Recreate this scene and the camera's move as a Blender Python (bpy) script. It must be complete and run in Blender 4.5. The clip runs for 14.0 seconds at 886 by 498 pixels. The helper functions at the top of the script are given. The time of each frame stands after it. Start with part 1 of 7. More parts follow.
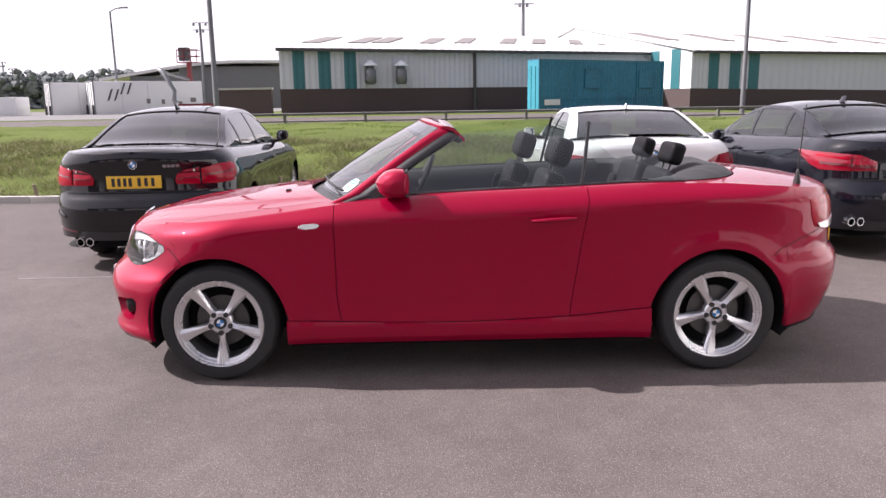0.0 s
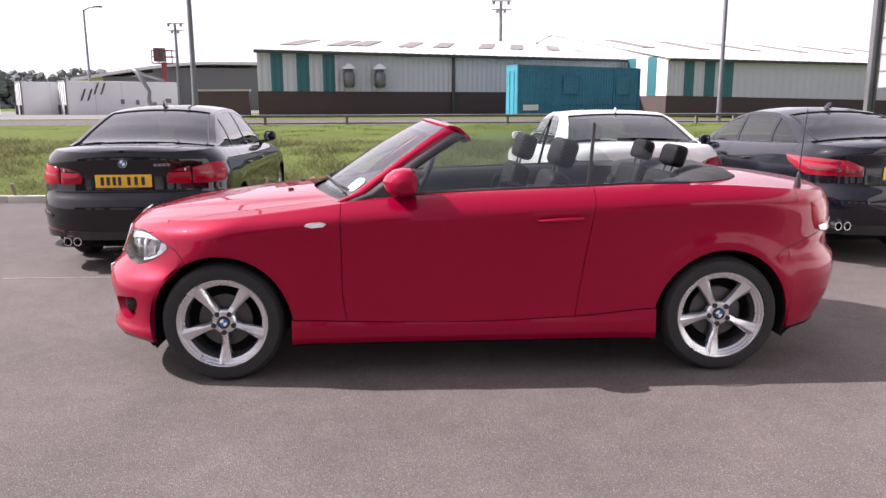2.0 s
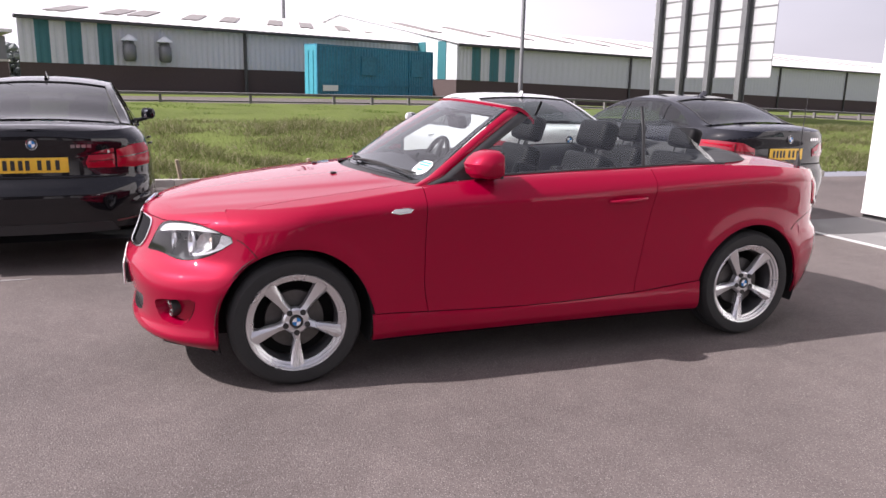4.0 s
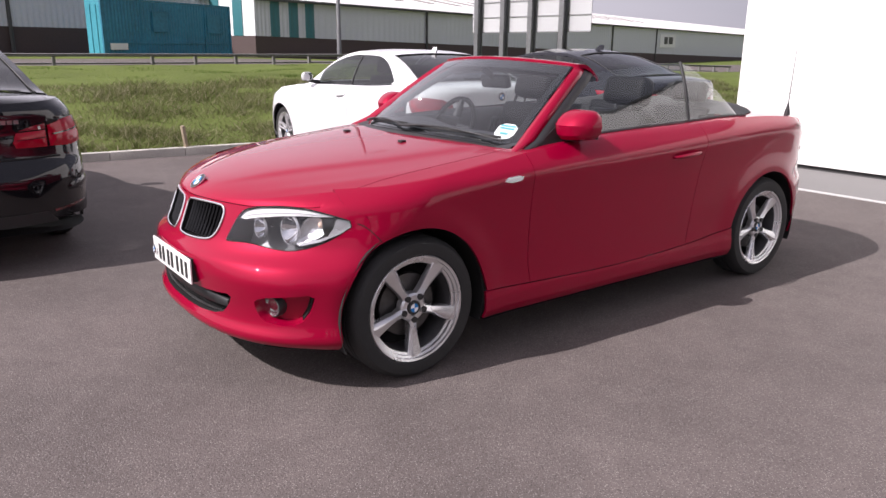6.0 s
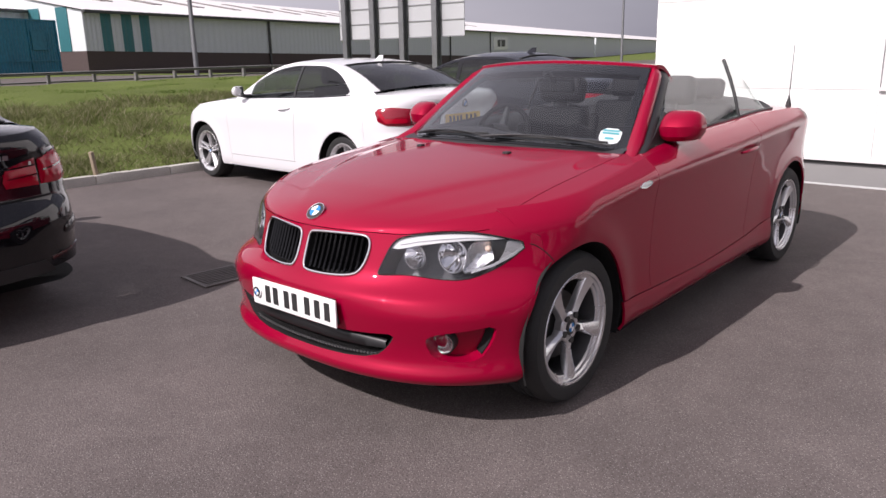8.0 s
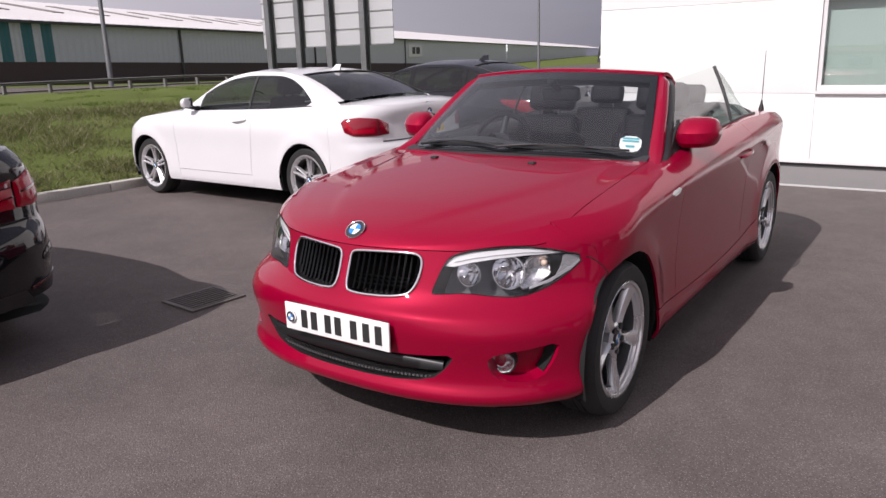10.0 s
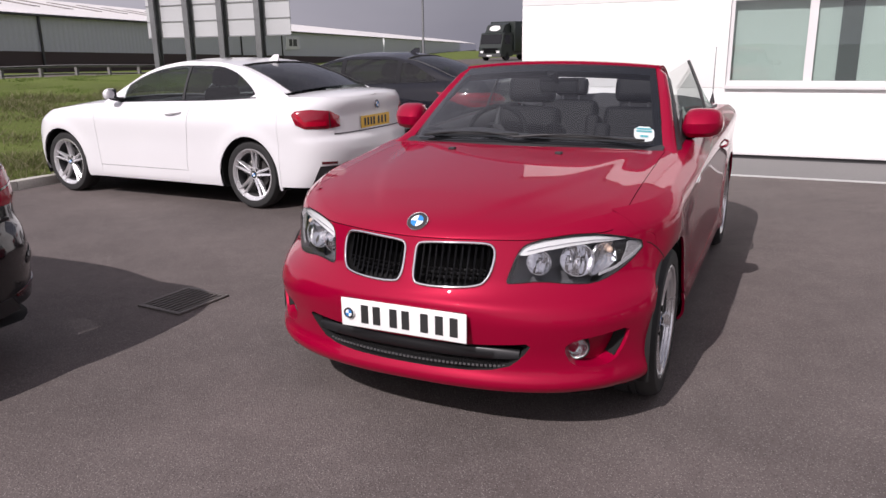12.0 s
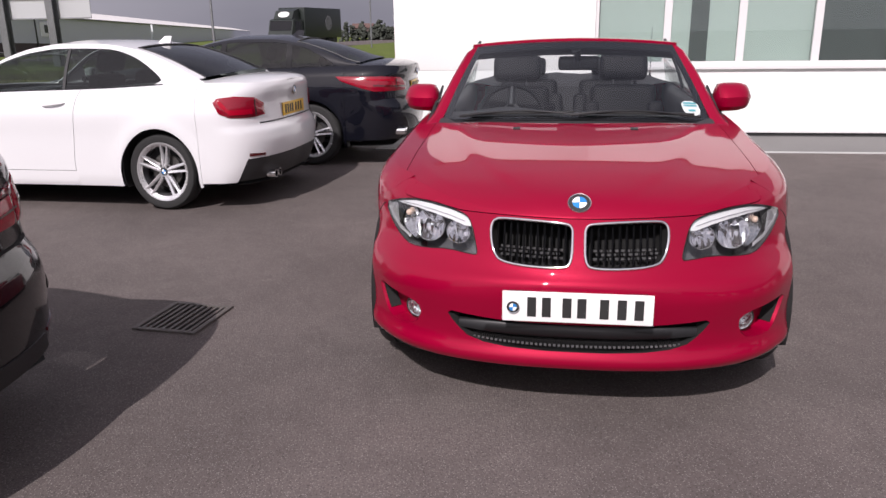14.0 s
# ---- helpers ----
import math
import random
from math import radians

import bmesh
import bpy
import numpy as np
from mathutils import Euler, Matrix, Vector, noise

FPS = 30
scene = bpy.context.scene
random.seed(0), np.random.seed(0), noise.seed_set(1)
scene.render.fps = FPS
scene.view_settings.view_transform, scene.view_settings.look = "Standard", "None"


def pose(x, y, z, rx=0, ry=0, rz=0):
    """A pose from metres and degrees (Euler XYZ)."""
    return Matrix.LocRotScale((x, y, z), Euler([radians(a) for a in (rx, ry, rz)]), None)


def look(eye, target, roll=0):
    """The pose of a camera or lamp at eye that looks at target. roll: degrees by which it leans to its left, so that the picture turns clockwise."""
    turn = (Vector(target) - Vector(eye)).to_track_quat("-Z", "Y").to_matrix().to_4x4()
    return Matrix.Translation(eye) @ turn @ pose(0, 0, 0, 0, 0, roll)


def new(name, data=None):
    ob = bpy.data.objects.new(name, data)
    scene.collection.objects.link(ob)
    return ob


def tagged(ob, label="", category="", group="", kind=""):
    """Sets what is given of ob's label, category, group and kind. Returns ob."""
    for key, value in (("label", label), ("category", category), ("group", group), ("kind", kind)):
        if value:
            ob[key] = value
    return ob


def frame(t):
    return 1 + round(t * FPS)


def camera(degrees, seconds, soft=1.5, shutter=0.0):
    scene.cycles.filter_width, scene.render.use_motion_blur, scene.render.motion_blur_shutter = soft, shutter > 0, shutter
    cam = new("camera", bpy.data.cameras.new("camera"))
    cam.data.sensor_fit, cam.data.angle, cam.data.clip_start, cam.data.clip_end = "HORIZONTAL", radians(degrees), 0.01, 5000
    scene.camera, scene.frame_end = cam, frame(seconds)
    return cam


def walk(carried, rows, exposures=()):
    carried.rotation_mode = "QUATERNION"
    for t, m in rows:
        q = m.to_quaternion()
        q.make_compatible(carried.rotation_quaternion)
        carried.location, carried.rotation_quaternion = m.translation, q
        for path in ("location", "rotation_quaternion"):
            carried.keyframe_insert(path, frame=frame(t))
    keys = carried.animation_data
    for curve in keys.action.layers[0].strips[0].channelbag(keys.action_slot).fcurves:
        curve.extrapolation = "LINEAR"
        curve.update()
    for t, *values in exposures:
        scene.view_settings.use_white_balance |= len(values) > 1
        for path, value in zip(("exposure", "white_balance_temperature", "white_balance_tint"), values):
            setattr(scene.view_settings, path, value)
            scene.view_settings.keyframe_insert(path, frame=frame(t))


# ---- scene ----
cam = camera(61.5, 14.0)
PATH = [
    (0, (1.133, -4.652, 1.47), (1.164, -2.692, 1.076), -0.9),
    (0.5, (1.112, -4.659, 1.469), (1.151, -2.698, 1.081), -0.1),
    (1, (1.094, -4.664, 1.465), (1.149, -2.702, 1.079), -0.9),
    (1.5, (1.065, -4.669, 1.465), (1.126, -2.707, 1.086), -0.9),
    (2, (0.965, -4.642, 1.445), (1.064, -2.681, 1.062), -0.2),
    (4.3, (-0.74, -4.111, 1.425), (0.033, -2.322, 0.976), 0.8),
    (4.5, (-0.852, -4.026, 1.427), (-0.029, -2.264, 0.96), 0.5),
    (5, (-1.173, -3.811, 1.431), (-0.252, -2.104, 0.945), 1.3),
    (5.5, (-1.472, -3.616, 1.438), (-0.402, -2.0, 0.944), 0.5),
    (6, (-1.725, -3.325, 1.413), (-0.57, -1.78, 0.887), 0.6),
    (6.5, (-2.011, -3.069, 1.433), (-0.758, -1.601, 0.909), 0.4),
    (7, (-2.186, -2.782, 1.418), (-0.87, -1.361, 0.92), 0.1),
    (7.5, (-2.363, -2.538, 1.427), (-0.99, -1.172, 0.926), -0.6),
    (8, (-2.495, -2.305, 1.419), (-1.039, -1.034, 0.907), -1.3),
    (8.2, (-2.523, -2.204, 1.407), (-1.037, -0.96, 0.911), -1.6),
    (10.3, (-2.746, -1.844, 1.445), (-1.147, -0.752, 0.943), -1.5),
    (10.5, (-2.768, -1.842, 1.446), (-1.172, -0.746, 0.944), -0.9),
    (11, (-2.814, -1.755, 1.437), (-1.19, -0.704, 0.926), -0.2),
    (11.5, (-2.896, -1.545, 1.427), (-1.214, -0.594, 0.912), -1.3),
    (12, (-3.048, -1.239, 1.44), (-1.3, -0.42, 0.918), -0.9),
    (12.5, (-3.163, -0.931, 1.435), (-1.36, -0.246, 0.906), -0.3),
    (13, (-3.227, -0.557, 1.435), (-1.387, 0.013, 0.895), 0.6),
    (13.5, (-3.283, -0.2, 1.415), (-1.406, 0.224, 0.87), -0.2),
    (14, (-3.241, 0.098, 1.402), (-1.342, 0.383, 0.842), -0.8),
]
EXPOSURES = [(0.0, 0.74, 6320, 21), (2.0, 0.78, 6320, 21), (5.0, 0.52, 6320, 20), (8.0, 0.07, 6320, 20), (11.0, -0.17, 6320, 20), (14.0, -0.13, 6320, 20)]
walk(cam, [(t, look(eye, target, roll)) for t, eye, target, roll in PATH], EXPOSURES)

# ---- sky and sun ----
SUN_WAY = Vector((1.07, -0.19, -1.0)).normalized()
SUN_HIGH = math.asin(-SUN_WAY.z)
SUN_ROUND = math.atan2(-SUN_WAY.x, -SUN_WAY.y)
world = bpy.data.worlds.new("sky")
scene.world = world
world.use_nodes = True
wn, wl = world.node_tree.nodes, world.node_tree.links
sky = wn.new("ShaderNodeTexSky")
sky.sky_type, sky.sun_disc, sky.sun_elevation, sky.sun_rotation = "NISHITA", False, SUN_HIGH, SUN_ROUND
sky.air_density, sky.dust_density = 1.0, 4.0
# thin high cloud over the blue, brightest towards the sun
coord = wn.new("ShaderNodeTexCoord")
stretch = wn.new("ShaderNodeMapping")
stretch.inputs["Scale"].default_value = (1.0, 1.0, 3.5)
clouds = wn.new("ShaderNodeTexNoise")
clouds.inputs["Scale"].default_value, clouds.inputs["Detail"].default_value = 1.3, 5.0
toward = wn.new("ShaderNodeVectorMath")
toward.operation = "DOT_PRODUCT"
toward.inputs[1].default_value = (-0.82, 0.57, -0.10)
glow = wn.new("ShaderNodeMapRange")
glow.inputs["From Min"].default_value, glow.inputs["From Max"].default_value = -0.55, 0.75
glow.inputs["To Min"].default_value, glow.inputs["To Max"].default_value = 0.0, 1.0
mixed = wn.new("ShaderNodeMath")
mixed.operation = "MULTIPLY_ADD"
mixed.inputs[1].default_value = 0.45
ramp = wn.new("ShaderNodeValToRGB")
ramp.color_ramp.elements[0].position, ramp.color_ramp.elements[0].color = 0.2, (2.75, 2.75, 3.15, 1)
ramp.color_ramp.elements[1].position, ramp.color_ramp.elements[1].color = 1.0, (9.0, 8.7, 9.0, 1)
veil = wn.new("ShaderNodeMixRGB")
veil.inputs["Fac"].default_value = 0.85
wl.new(coord.outputs["Generated"], stretch.inputs["Vector"])
wl.new(stretch.outputs["Vector"], clouds.inputs["Vector"])
wl.new(coord.outputs["Generated"], toward.inputs[0])
wl.new(toward.outputs["Value"], glow.inputs["Value"])
wl.new(clouds.outputs["Fac"], mixed.inputs[0])
wl.new(glow.outputs[0], mixed.inputs[2])
wl.new(mixed.outputs[0], ramp.inputs["Fac"])
wl.new(sky.outputs["Color"], veil.inputs["Color1"])
wl.new(ramp.outputs["Color"], veil.inputs["Color2"])
wl.new(veil.outputs["Color"], wn["Background"].inputs["Color"])
wn["Background"].inputs["Strength"].default_value = 0.10
sun = new("sun", bpy.data.lights.new("sun", "SUN"))
sun.data.energy, sun.data.angle, sun.data.color = 4.9, radians(0.6), (1.0, 0.955, 0.90)
sun.matrix_world = look((-30, 5, 30), Vector((-30, 5, 30)) + SUN_WAY)

# ---- materials ----
def mat(name, color, rough=0.5, metal=0.0, spread=0.12, fine=60.0, coarse=2.5, bump=0.0, coat=0.0, emit=None, spec=0.5, bump_scale=None, rough_spread=0.06):
    """A surface with variation at two scales and fine relief, in object metres."""
    m = bpy.data.materials.new(name)
    m.use_nodes = True
    n, l = m.node_tree.nodes, m.node_tree.links
    p = n["Principled BSDF"]
    p.inputs["Metallic"].default_value, p.inputs["Coat Weight"].default_value = metal, coat
    p.inputs["Coat Roughness"].default_value = 0.02
    p.inputs["Specular IOR Level"].default_value = spec
    tc = n.new("ShaderNodeTexCoord")
    fac = []
    for scale in (coarse, fine):
        t = n.new("ShaderNodeTexNoise")
        t.inputs["Scale"].default_value, t.inputs["Detail"].default_value = scale, 5.0
        l.new(tc.outputs["Object"], t.inputs["Vector"])
        fac.append(t)
    add = n.new("ShaderNodeMath")
    add.operation = "ADD"
    l.new(fac[0].outputs["Fac"], add.inputs[0])
    l.new(fac[1].outputs["Fac"], add.inputs[1])
    ramp = n.new("ShaderNodeMapRange")
    ramp.inputs["From Min"].default_value, ramp.inputs["From Max"].default_value = 0.6, 1.4
    ramp.inputs["To Min"].default_value, ramp.inputs["To Max"].default_value = 1 - spread, 1 + spread
    l.new(add.outputs[0], ramp.inputs["Value"])
    mul = n.new("ShaderNodeVectorMath")
    mul.operation = "SCALE"
    mul.inputs[0].default_value = color[:3]
    l.new(ramp.outputs[0], mul.inputs["Scale"])
    l.new(mul.outputs[0], p.inputs["Base Color"])
    rr = n.new("ShaderNodeMapRange")
    rr.inputs["From Min"].default_value, rr.inputs["From Max"].default_value = 0.3, 0.7
    rr.inputs["To Min"].default_value, rr.inputs["To Max"].default_value = max(rough - rough_spread, 0.0), min(rough + rough_spread, 1)
    l.new(fac[0].outputs["Fac"], rr.inputs["Value"])
    l.new(rr.outputs[0], p.inputs["Roughness"])
    if bump:
        b = n.new("ShaderNodeBump")
        b.inputs["Strength"].default_value, b.inputs["Distance"].default_value = 1.0, bump
        src = fac[1]
        if bump_scale:
            src = n.new("ShaderNodeTexNoise")
            src.inputs["Scale"].default_value, src.inputs["Detail"].default_value = bump_scale, 3.0
            l.new(tc.outputs["Object"], src.inputs["Vector"])
        l.new(src.outputs["Fac"], b.inputs["Height"])
        l.new(b.outputs["Normal"], p.inputs["Normal"])
    if emit:
        p.inputs["Emission Color"].default_value, p.inputs["Emission Strength"].default_value = (*color[:3], 1), emit
    return m


def glass(name, tint, gloss=0.0, base=0.07):
    """A thin pane: clear or tinted, with a mirror sheen that grows at grazing angles."""
    m = bpy.data.materials.new(name)
    m.use_nodes = True
    n, l = m.node_tree.nodes, m.node_tree.links
    n.remove(n["Principled BSDF"])
    clear, shine, mix = n.new("ShaderNodeBsdfTransparent"), n.new("ShaderNodeBsdfGlossy"), n.new("ShaderNodeMixShader")
    weight, power, level = n.new("ShaderNodeLayerWeight"), n.new("ShaderNodeMath"), n.new("ShaderNodeMath")
    clear.inputs["Color"].default_value = (*tint, 1)
    shine.inputs["Roughness"].default_value = gloss
    weight.inputs["Blend"].default_value = 0.5
    power.operation, power.inputs[1].default_value = "POWER", 4.0
    level.operation, level.inputs[1].default_value, level.inputs[2].default_value = "MULTIPLY_ADD", 0.92, base
    l.new(weight.outputs["Facing"], power.inputs[0])
    l.new(power.outputs[0], level.inputs[0])
    l.new(level.outputs[0], mix.inputs["Fac"])
    l.new(clear.outputs[0], mix.inputs[1])
    l.new(shine.outputs[0], mix.inputs[2])
    l.new(mix.outputs[0], n["Material Output"].inputs["Surface"])
    return m


def paint(name, color, flake=0.0, rough=0.35, coat=1.0, ior=1.5):
    m = mat(name, color, rough=rough, metal=flake, spread=0.035, fine=900, coarse=1.2, coat=coat, rough_spread=0.02, spec=0.05)
    m.node_tree.nodes["Principled BSDF"].inputs["Coat IOR"].default_value = ior
    return m


M = {
    "red": paint("crimson car paint", (0.285, 0.0003, 0.025), 0.2, 0.45, 1.0, 1.32),
    "black": paint("black car paint", (0.006, 0.006, 0.008), 0.2),
    "navy": paint("blue-black car paint", (0.0045, 0.005, 0.009), 0.0),
    "white": paint("white car paint", (0.70, 0.70, 0.71), 0.0),
    "rubber": mat("tyre rubber", (0.018, 0.018, 0.018), 0.75, spread=0.25, fine=140, bump=0.0015),
    "plastic": mat("black plastic", (0.02, 0.02, 0.021), 0.5, spread=0.2, fine=300, bump=0.0004),
    "black_plastic": mat("smooth black plastic", (0.008, 0.008, 0.009), 0.42, spread=0.15, fine=300),
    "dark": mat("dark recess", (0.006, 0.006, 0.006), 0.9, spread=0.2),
    "gloss_black": mat("gloss black trim", (0.008, 0.008, 0.009), 0.12, spread=0.1),
    "alloy": mat("silver wheel alloy", (0.70, 0.70, 0.71), 0.27, metal=0.85, spread=0.06, fine=200),
    "alloy_pale": mat("pale silver wheel alloy", (0.74, 0.74, 0.75), 0.25, metal=0.7, spread=0.05, fine=200),
    "alloy_dark": mat("grey wheel alloy", (0.35, 0.35, 0.36), 0.35, metal=0.85, spread=0.06),
    "chrome": mat("chrome", (0.85, 0.85, 0.86), 0.06, metal=1.0, spread=0.02, rough_spread=0.02),
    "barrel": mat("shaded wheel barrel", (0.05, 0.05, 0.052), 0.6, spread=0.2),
    "steel": mat("brake steel", (0.10, 0.096, 0.092), 0.45, metal=0.7, spread=0.2),
    "fabric": mat("black soft-top cloth", (0.034, 0.034, 0.036), 0.9, spread=0.12, fine=220, bump=0.0002),
    "leather": mat("black leather", (0.006, 0.006, 0.007), 0.6, spread=0.12, fine=90, bump=0.00005, spec=0.15),
    "trim": mat("dark grey trim", (0.034, 0.034, 0.037), 0.6, spread=0.10, fine=120, bump=0.00008),
    "clear": glass("clear glass", (0.84, 0.90, 0.87), 0.02, 0.10),
    "screen": glass("windscreen glass", (0.76, 0.80, 0.81), 0.0, 0.115),
    "tint": glass("tinted car glass", (0.20, 0.23, 0.22)),
    "green_glass": glass("pale green car glass", (0.42, 0.50, 0.46), 0.0, 0.05),
    "smoked_lens": mat("smoked red lamp lens", (0.24, 0.003, 0.016), 0.1, spread=0.1, coat=0.8),
    "privacy": glass("dark car glass", (0.10, 0.11, 0.11)),
    "lens": glass("lamp lens", (0.95, 0.96, 0.97), 0.0, 0.055),
    "red_lens": mat("red lamp lens", (0.36, 0.002, 0.018), 0.2, spread=0.1, coat=0.3, spec=0.2),
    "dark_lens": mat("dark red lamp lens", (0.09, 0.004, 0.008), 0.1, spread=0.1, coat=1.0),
    "clear_lens": mat("white lamp lens", (0.75, 0.75, 0.74), 0.1, spread=0.05, coat=1.0),
    "amber": mat("amber bulb", (0.70, 0.52, 0.40), 0.3),
    "reflector": mat("lamp reflector", (0.74, 0.74, 0.76), 0.04, metal=1.0, spread=0.05, rough_spread=0.02),
    "lamp_grey": mat("lamp housing", (0.42, 0.42, 0.43), 0.28, metal=0.4, spread=0.1),
    "plate_white": mat("white number plate", (0.82, 0.82, 0.80), 0.35, spread=0.03),
    "plate_yellow": mat("yellow number plate", (0.80, 0.50, 0.04), 0.35, spread=0.04),
    "ink": mat("plate ink", (0.022, 0.022, 0.022), 0.5),
    "blue": mat("blue enamel", (0.03, 0.22, 0.55), 0.2),
    "enamel": mat("white enamel", (0.85, 0.85, 0.85), 0.2),
    "sticker": mat("white sticker", (0.62, 0.66, 0.65), 0.5, spread=0.03),
    "pale_blue": mat("pale blue print", (0.08, 0.36, 0.40), 0.5),
    "mirror": mat("mirror glass", (0.9, 0.9, 0.9), 0.02, metal=1.0, spread=0.01, rough_spread=0.0),
    "render_white": mat("white wall cladding", (0.80, 0.80, 0.78), 0.45, spread=0.03, fine=40, coarse=0.8),
    "frame_grey": mat("pale window frame", (0.66, 0.65, 0.645), 0.4, spread=0.04),
    "blind": mat("window blind", (0.60, 0.63, 0.615), 0.8, spread=0.05),
    # the dimness of an unlit room is put into this colour
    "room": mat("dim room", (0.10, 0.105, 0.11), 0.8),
    "pane": glass("window glass", (0.85, 0.9, 0.88)),
    "kerb": mat("concrete kerb", (0.46, 0.44, 0.40), 0.85, spread=0.2, fine=50, coarse=3, bump=0.003),
    "worn_line": mat("worn road paint", (0.20, 0.19, 0.185), 0.8, spread=0.4, fine=30, coarse=4),
    "line": mat("white road paint", (0.42, 0.42, 0.41), 0.6, spread=0.12, fine=40, coarse=3),
    "iron": mat("cast iron", (0.12, 0.107, 0.098), 0.6, metal=0.4, spread=0.3, fine=80, bump=0.002),
    "backdrop_wall": mat("dark grey backdrop", (0.07, 0.065, 0.062), 0.7, spread=0.1, coarse=0.3),
    "galv": mat("galvanised steel", (0.20, 0.205, 0.21), 0.5, metal=0.6, spread=0.15, fine=20),
    "rail": mat("weathered rail", (0.17, 0.165, 0.16), 0.6, metal=0.2, spread=0.25, fine=12),
    "clad_grey": mat("grey profiled cladding", (0.60, 0.61, 0.655), 0.5, spread=0.06, fine=8, coarse=0.15),
    "clad_teal": mat("teal cladding", (0.035, 0.16, 0.18), 0.45, spread=0.1, fine=8, coarse=0.2),
    "clad_white": mat("white cladding", (0.72, 0.76, 0.76), 0.45, spread=0.05, coarse=0.3),
    "roof_white": mat("weathered white roof sheet", (0.72, 0.70, 0.68), 0.5, spread=0.08, fine=6, coarse=0.2),
    "lamp_pale": mat("grey lamp housing", (0.20, 0.20, 0.21), 0.3, metal=0.3, spread=0.1),
    "lamp_dark": mat("dark grey lamp housing", (0.11, 0.11, 0.115), 0.35, metal=0.1, spread=0.12),
    "faceted": mat("faceted lamp reflector", (0.66, 0.66, 0.67), 0.14, metal=0.9, spread=0.08, fine=90, bump=0.006, bump_scale=75),
    "lamp_satin": mat("satin bright lamp surround", (0.66, 0.66, 0.67), 0.22, metal=0.5, spread=0.05),
    "tree_dark": mat("dark far foliage", (0.045, 0.052, 0.04), 0.9, spread=0.35, fine=0.6, coarse=0.1),
    "rooflight": mat("dirty rooflight", (0.20, 0.18, 0.165), 0.5, spread=0.15, fine=6),
    "brick_wall": mat("dark brown brick", (0.085, 0.060, 0.058), 0.85, spread=0.15, fine=12, coarse=0.5),
    "gutter": mat("dark gutter", (0.06, 0.06, 0.06), 0.5),
    "container": mat("blue-green container steel", (0.028, 0.19, 0.285), 0.5, spread=0.32, fine=6, coarse=0.7),
    "container_end": mat("paler container steel", (0.05, 0.30, 0.38), 0.5, spread=0.18, fine=6, coarse=0.7),
    "sign_back": mat("grey sign back", (0.48, 0.49, 0.50), 0.5, metal=0.2, spread=0.06, coarse=0.8),
    "sign_rail": mat("sign rail", (0.25, 0.255, 0.26), 0.5, metal=0.4),
    "lorry_paint": mat("dark lorry paint", (0.020, 0.026, 0.023), 0.35, spread=0.15, fine=8, coarse=0.6),
    "rust": mat("rusty red steel", (0.20, 0.03, 0.03), 0.6),
    "tarp": mat("trailer white", (0.78, 0.78, 0.76), 0.5, spread=0.06, coarse=0.5),
    "clad_dark": mat("dark grey cladding", (0.18, 0.18, 0.185), 0.6, spread=0.08, fine=5, coarse=0.2),
    # distance haze is put into this pale grey leaf colour
    "tree_hazy": mat("far foliage", (0.20, 0.22, 0.215), 0.9, spread=0.35, fine=0.6, coarse=0.1),
    "roof_tile": mat("far roof tiles", (0.12, 0.07, 0.06), 0.8),
    "wood": mat("weathered wood", (0.30, 0.24, 0.17), 0.8, spread=0.25, fine=40),
    "concrete": mat("pale concrete paving", (0.17, 0.165, 0.16), 0.85, spread=0.12, fine=90, coarse=1.2, bump=0.0015),
}


# ---- mesh helpers ----
from mathutils import geometry


def lerp(a, b, t):
    return a + (b - a) * t


def part(name, bm, material, parent=None, label="", smooth=30):
    """Links a bmesh as one mesh object under a thing or a part."""
    me = bpy.data.meshes.new(name)
    if smooth:
        bm.normal_update()
        limit = radians(smooth)
        for f in bm.faces:
            f.smooth = True
        for e in bm.edges:
            if len(e.link_faces) != 2 or e.calc_face_angle(0) > limit:
                e.smooth = False
    bm.to_mesh(me)
    bm.free()
    for x in material if isinstance(material, (list, tuple)) else [material]:
        me.materials.append(M[x] if isinstance(x, str) else x)
    ob = new(name, me)
    if parent:
        ob.parent = parent
    if label:
        tagged(ob, label)
    return ob


def again(ob, parent, m=None):
    """Another object on the same mesh."""
    o = new(ob.name.split(".")[0], ob.data)
    o.parent = parent
    if m is not None:
        o.matrix_basis = m
    return o


def thing(name, m, label, category, group="", kind=""):
    ob = new(name)
    ob.empty_display_size = 0.2
    ob.matrix_world = m
    return tagged(ob, label, category, group, kind)


def box(bm, x0, x1, y0, y1, z0, z1, bevel=0.0, m=None, seg=2):
    r = bmesh.ops.create_cube(bm, size=1.0, matrix=Matrix.Translation(((x0 + x1) / 2, (y0 + y1) / 2, (z0 + z1) / 2)) @ Matrix.Diagonal((x1 - x0, y1 - y0, z1 - z0, 1)))
    vs = r["verts"]
    if bevel:
        es = list({e for v in vs for e in v.link_edges})
        vs = list({v for f in bmesh.ops.bevel(bm, geom=es, offset=bevel, segments=seg, affect="EDGES", profile=0.6)["faces"] for v in f.verts} | {v for v in vs if v.is_valid})
    if m is not None:
        bmesh.ops.transform(bm, matrix=m, verts=[v for v in vs if v.is_valid])
    return vs


def slab(name, ext, material, parent=None, label="", bevel=0.0, m=None):
    bm = bmesh.new()
    box(bm, *ext, bevel=bevel, m=m)
    return part(name, bm, material, parent, label)


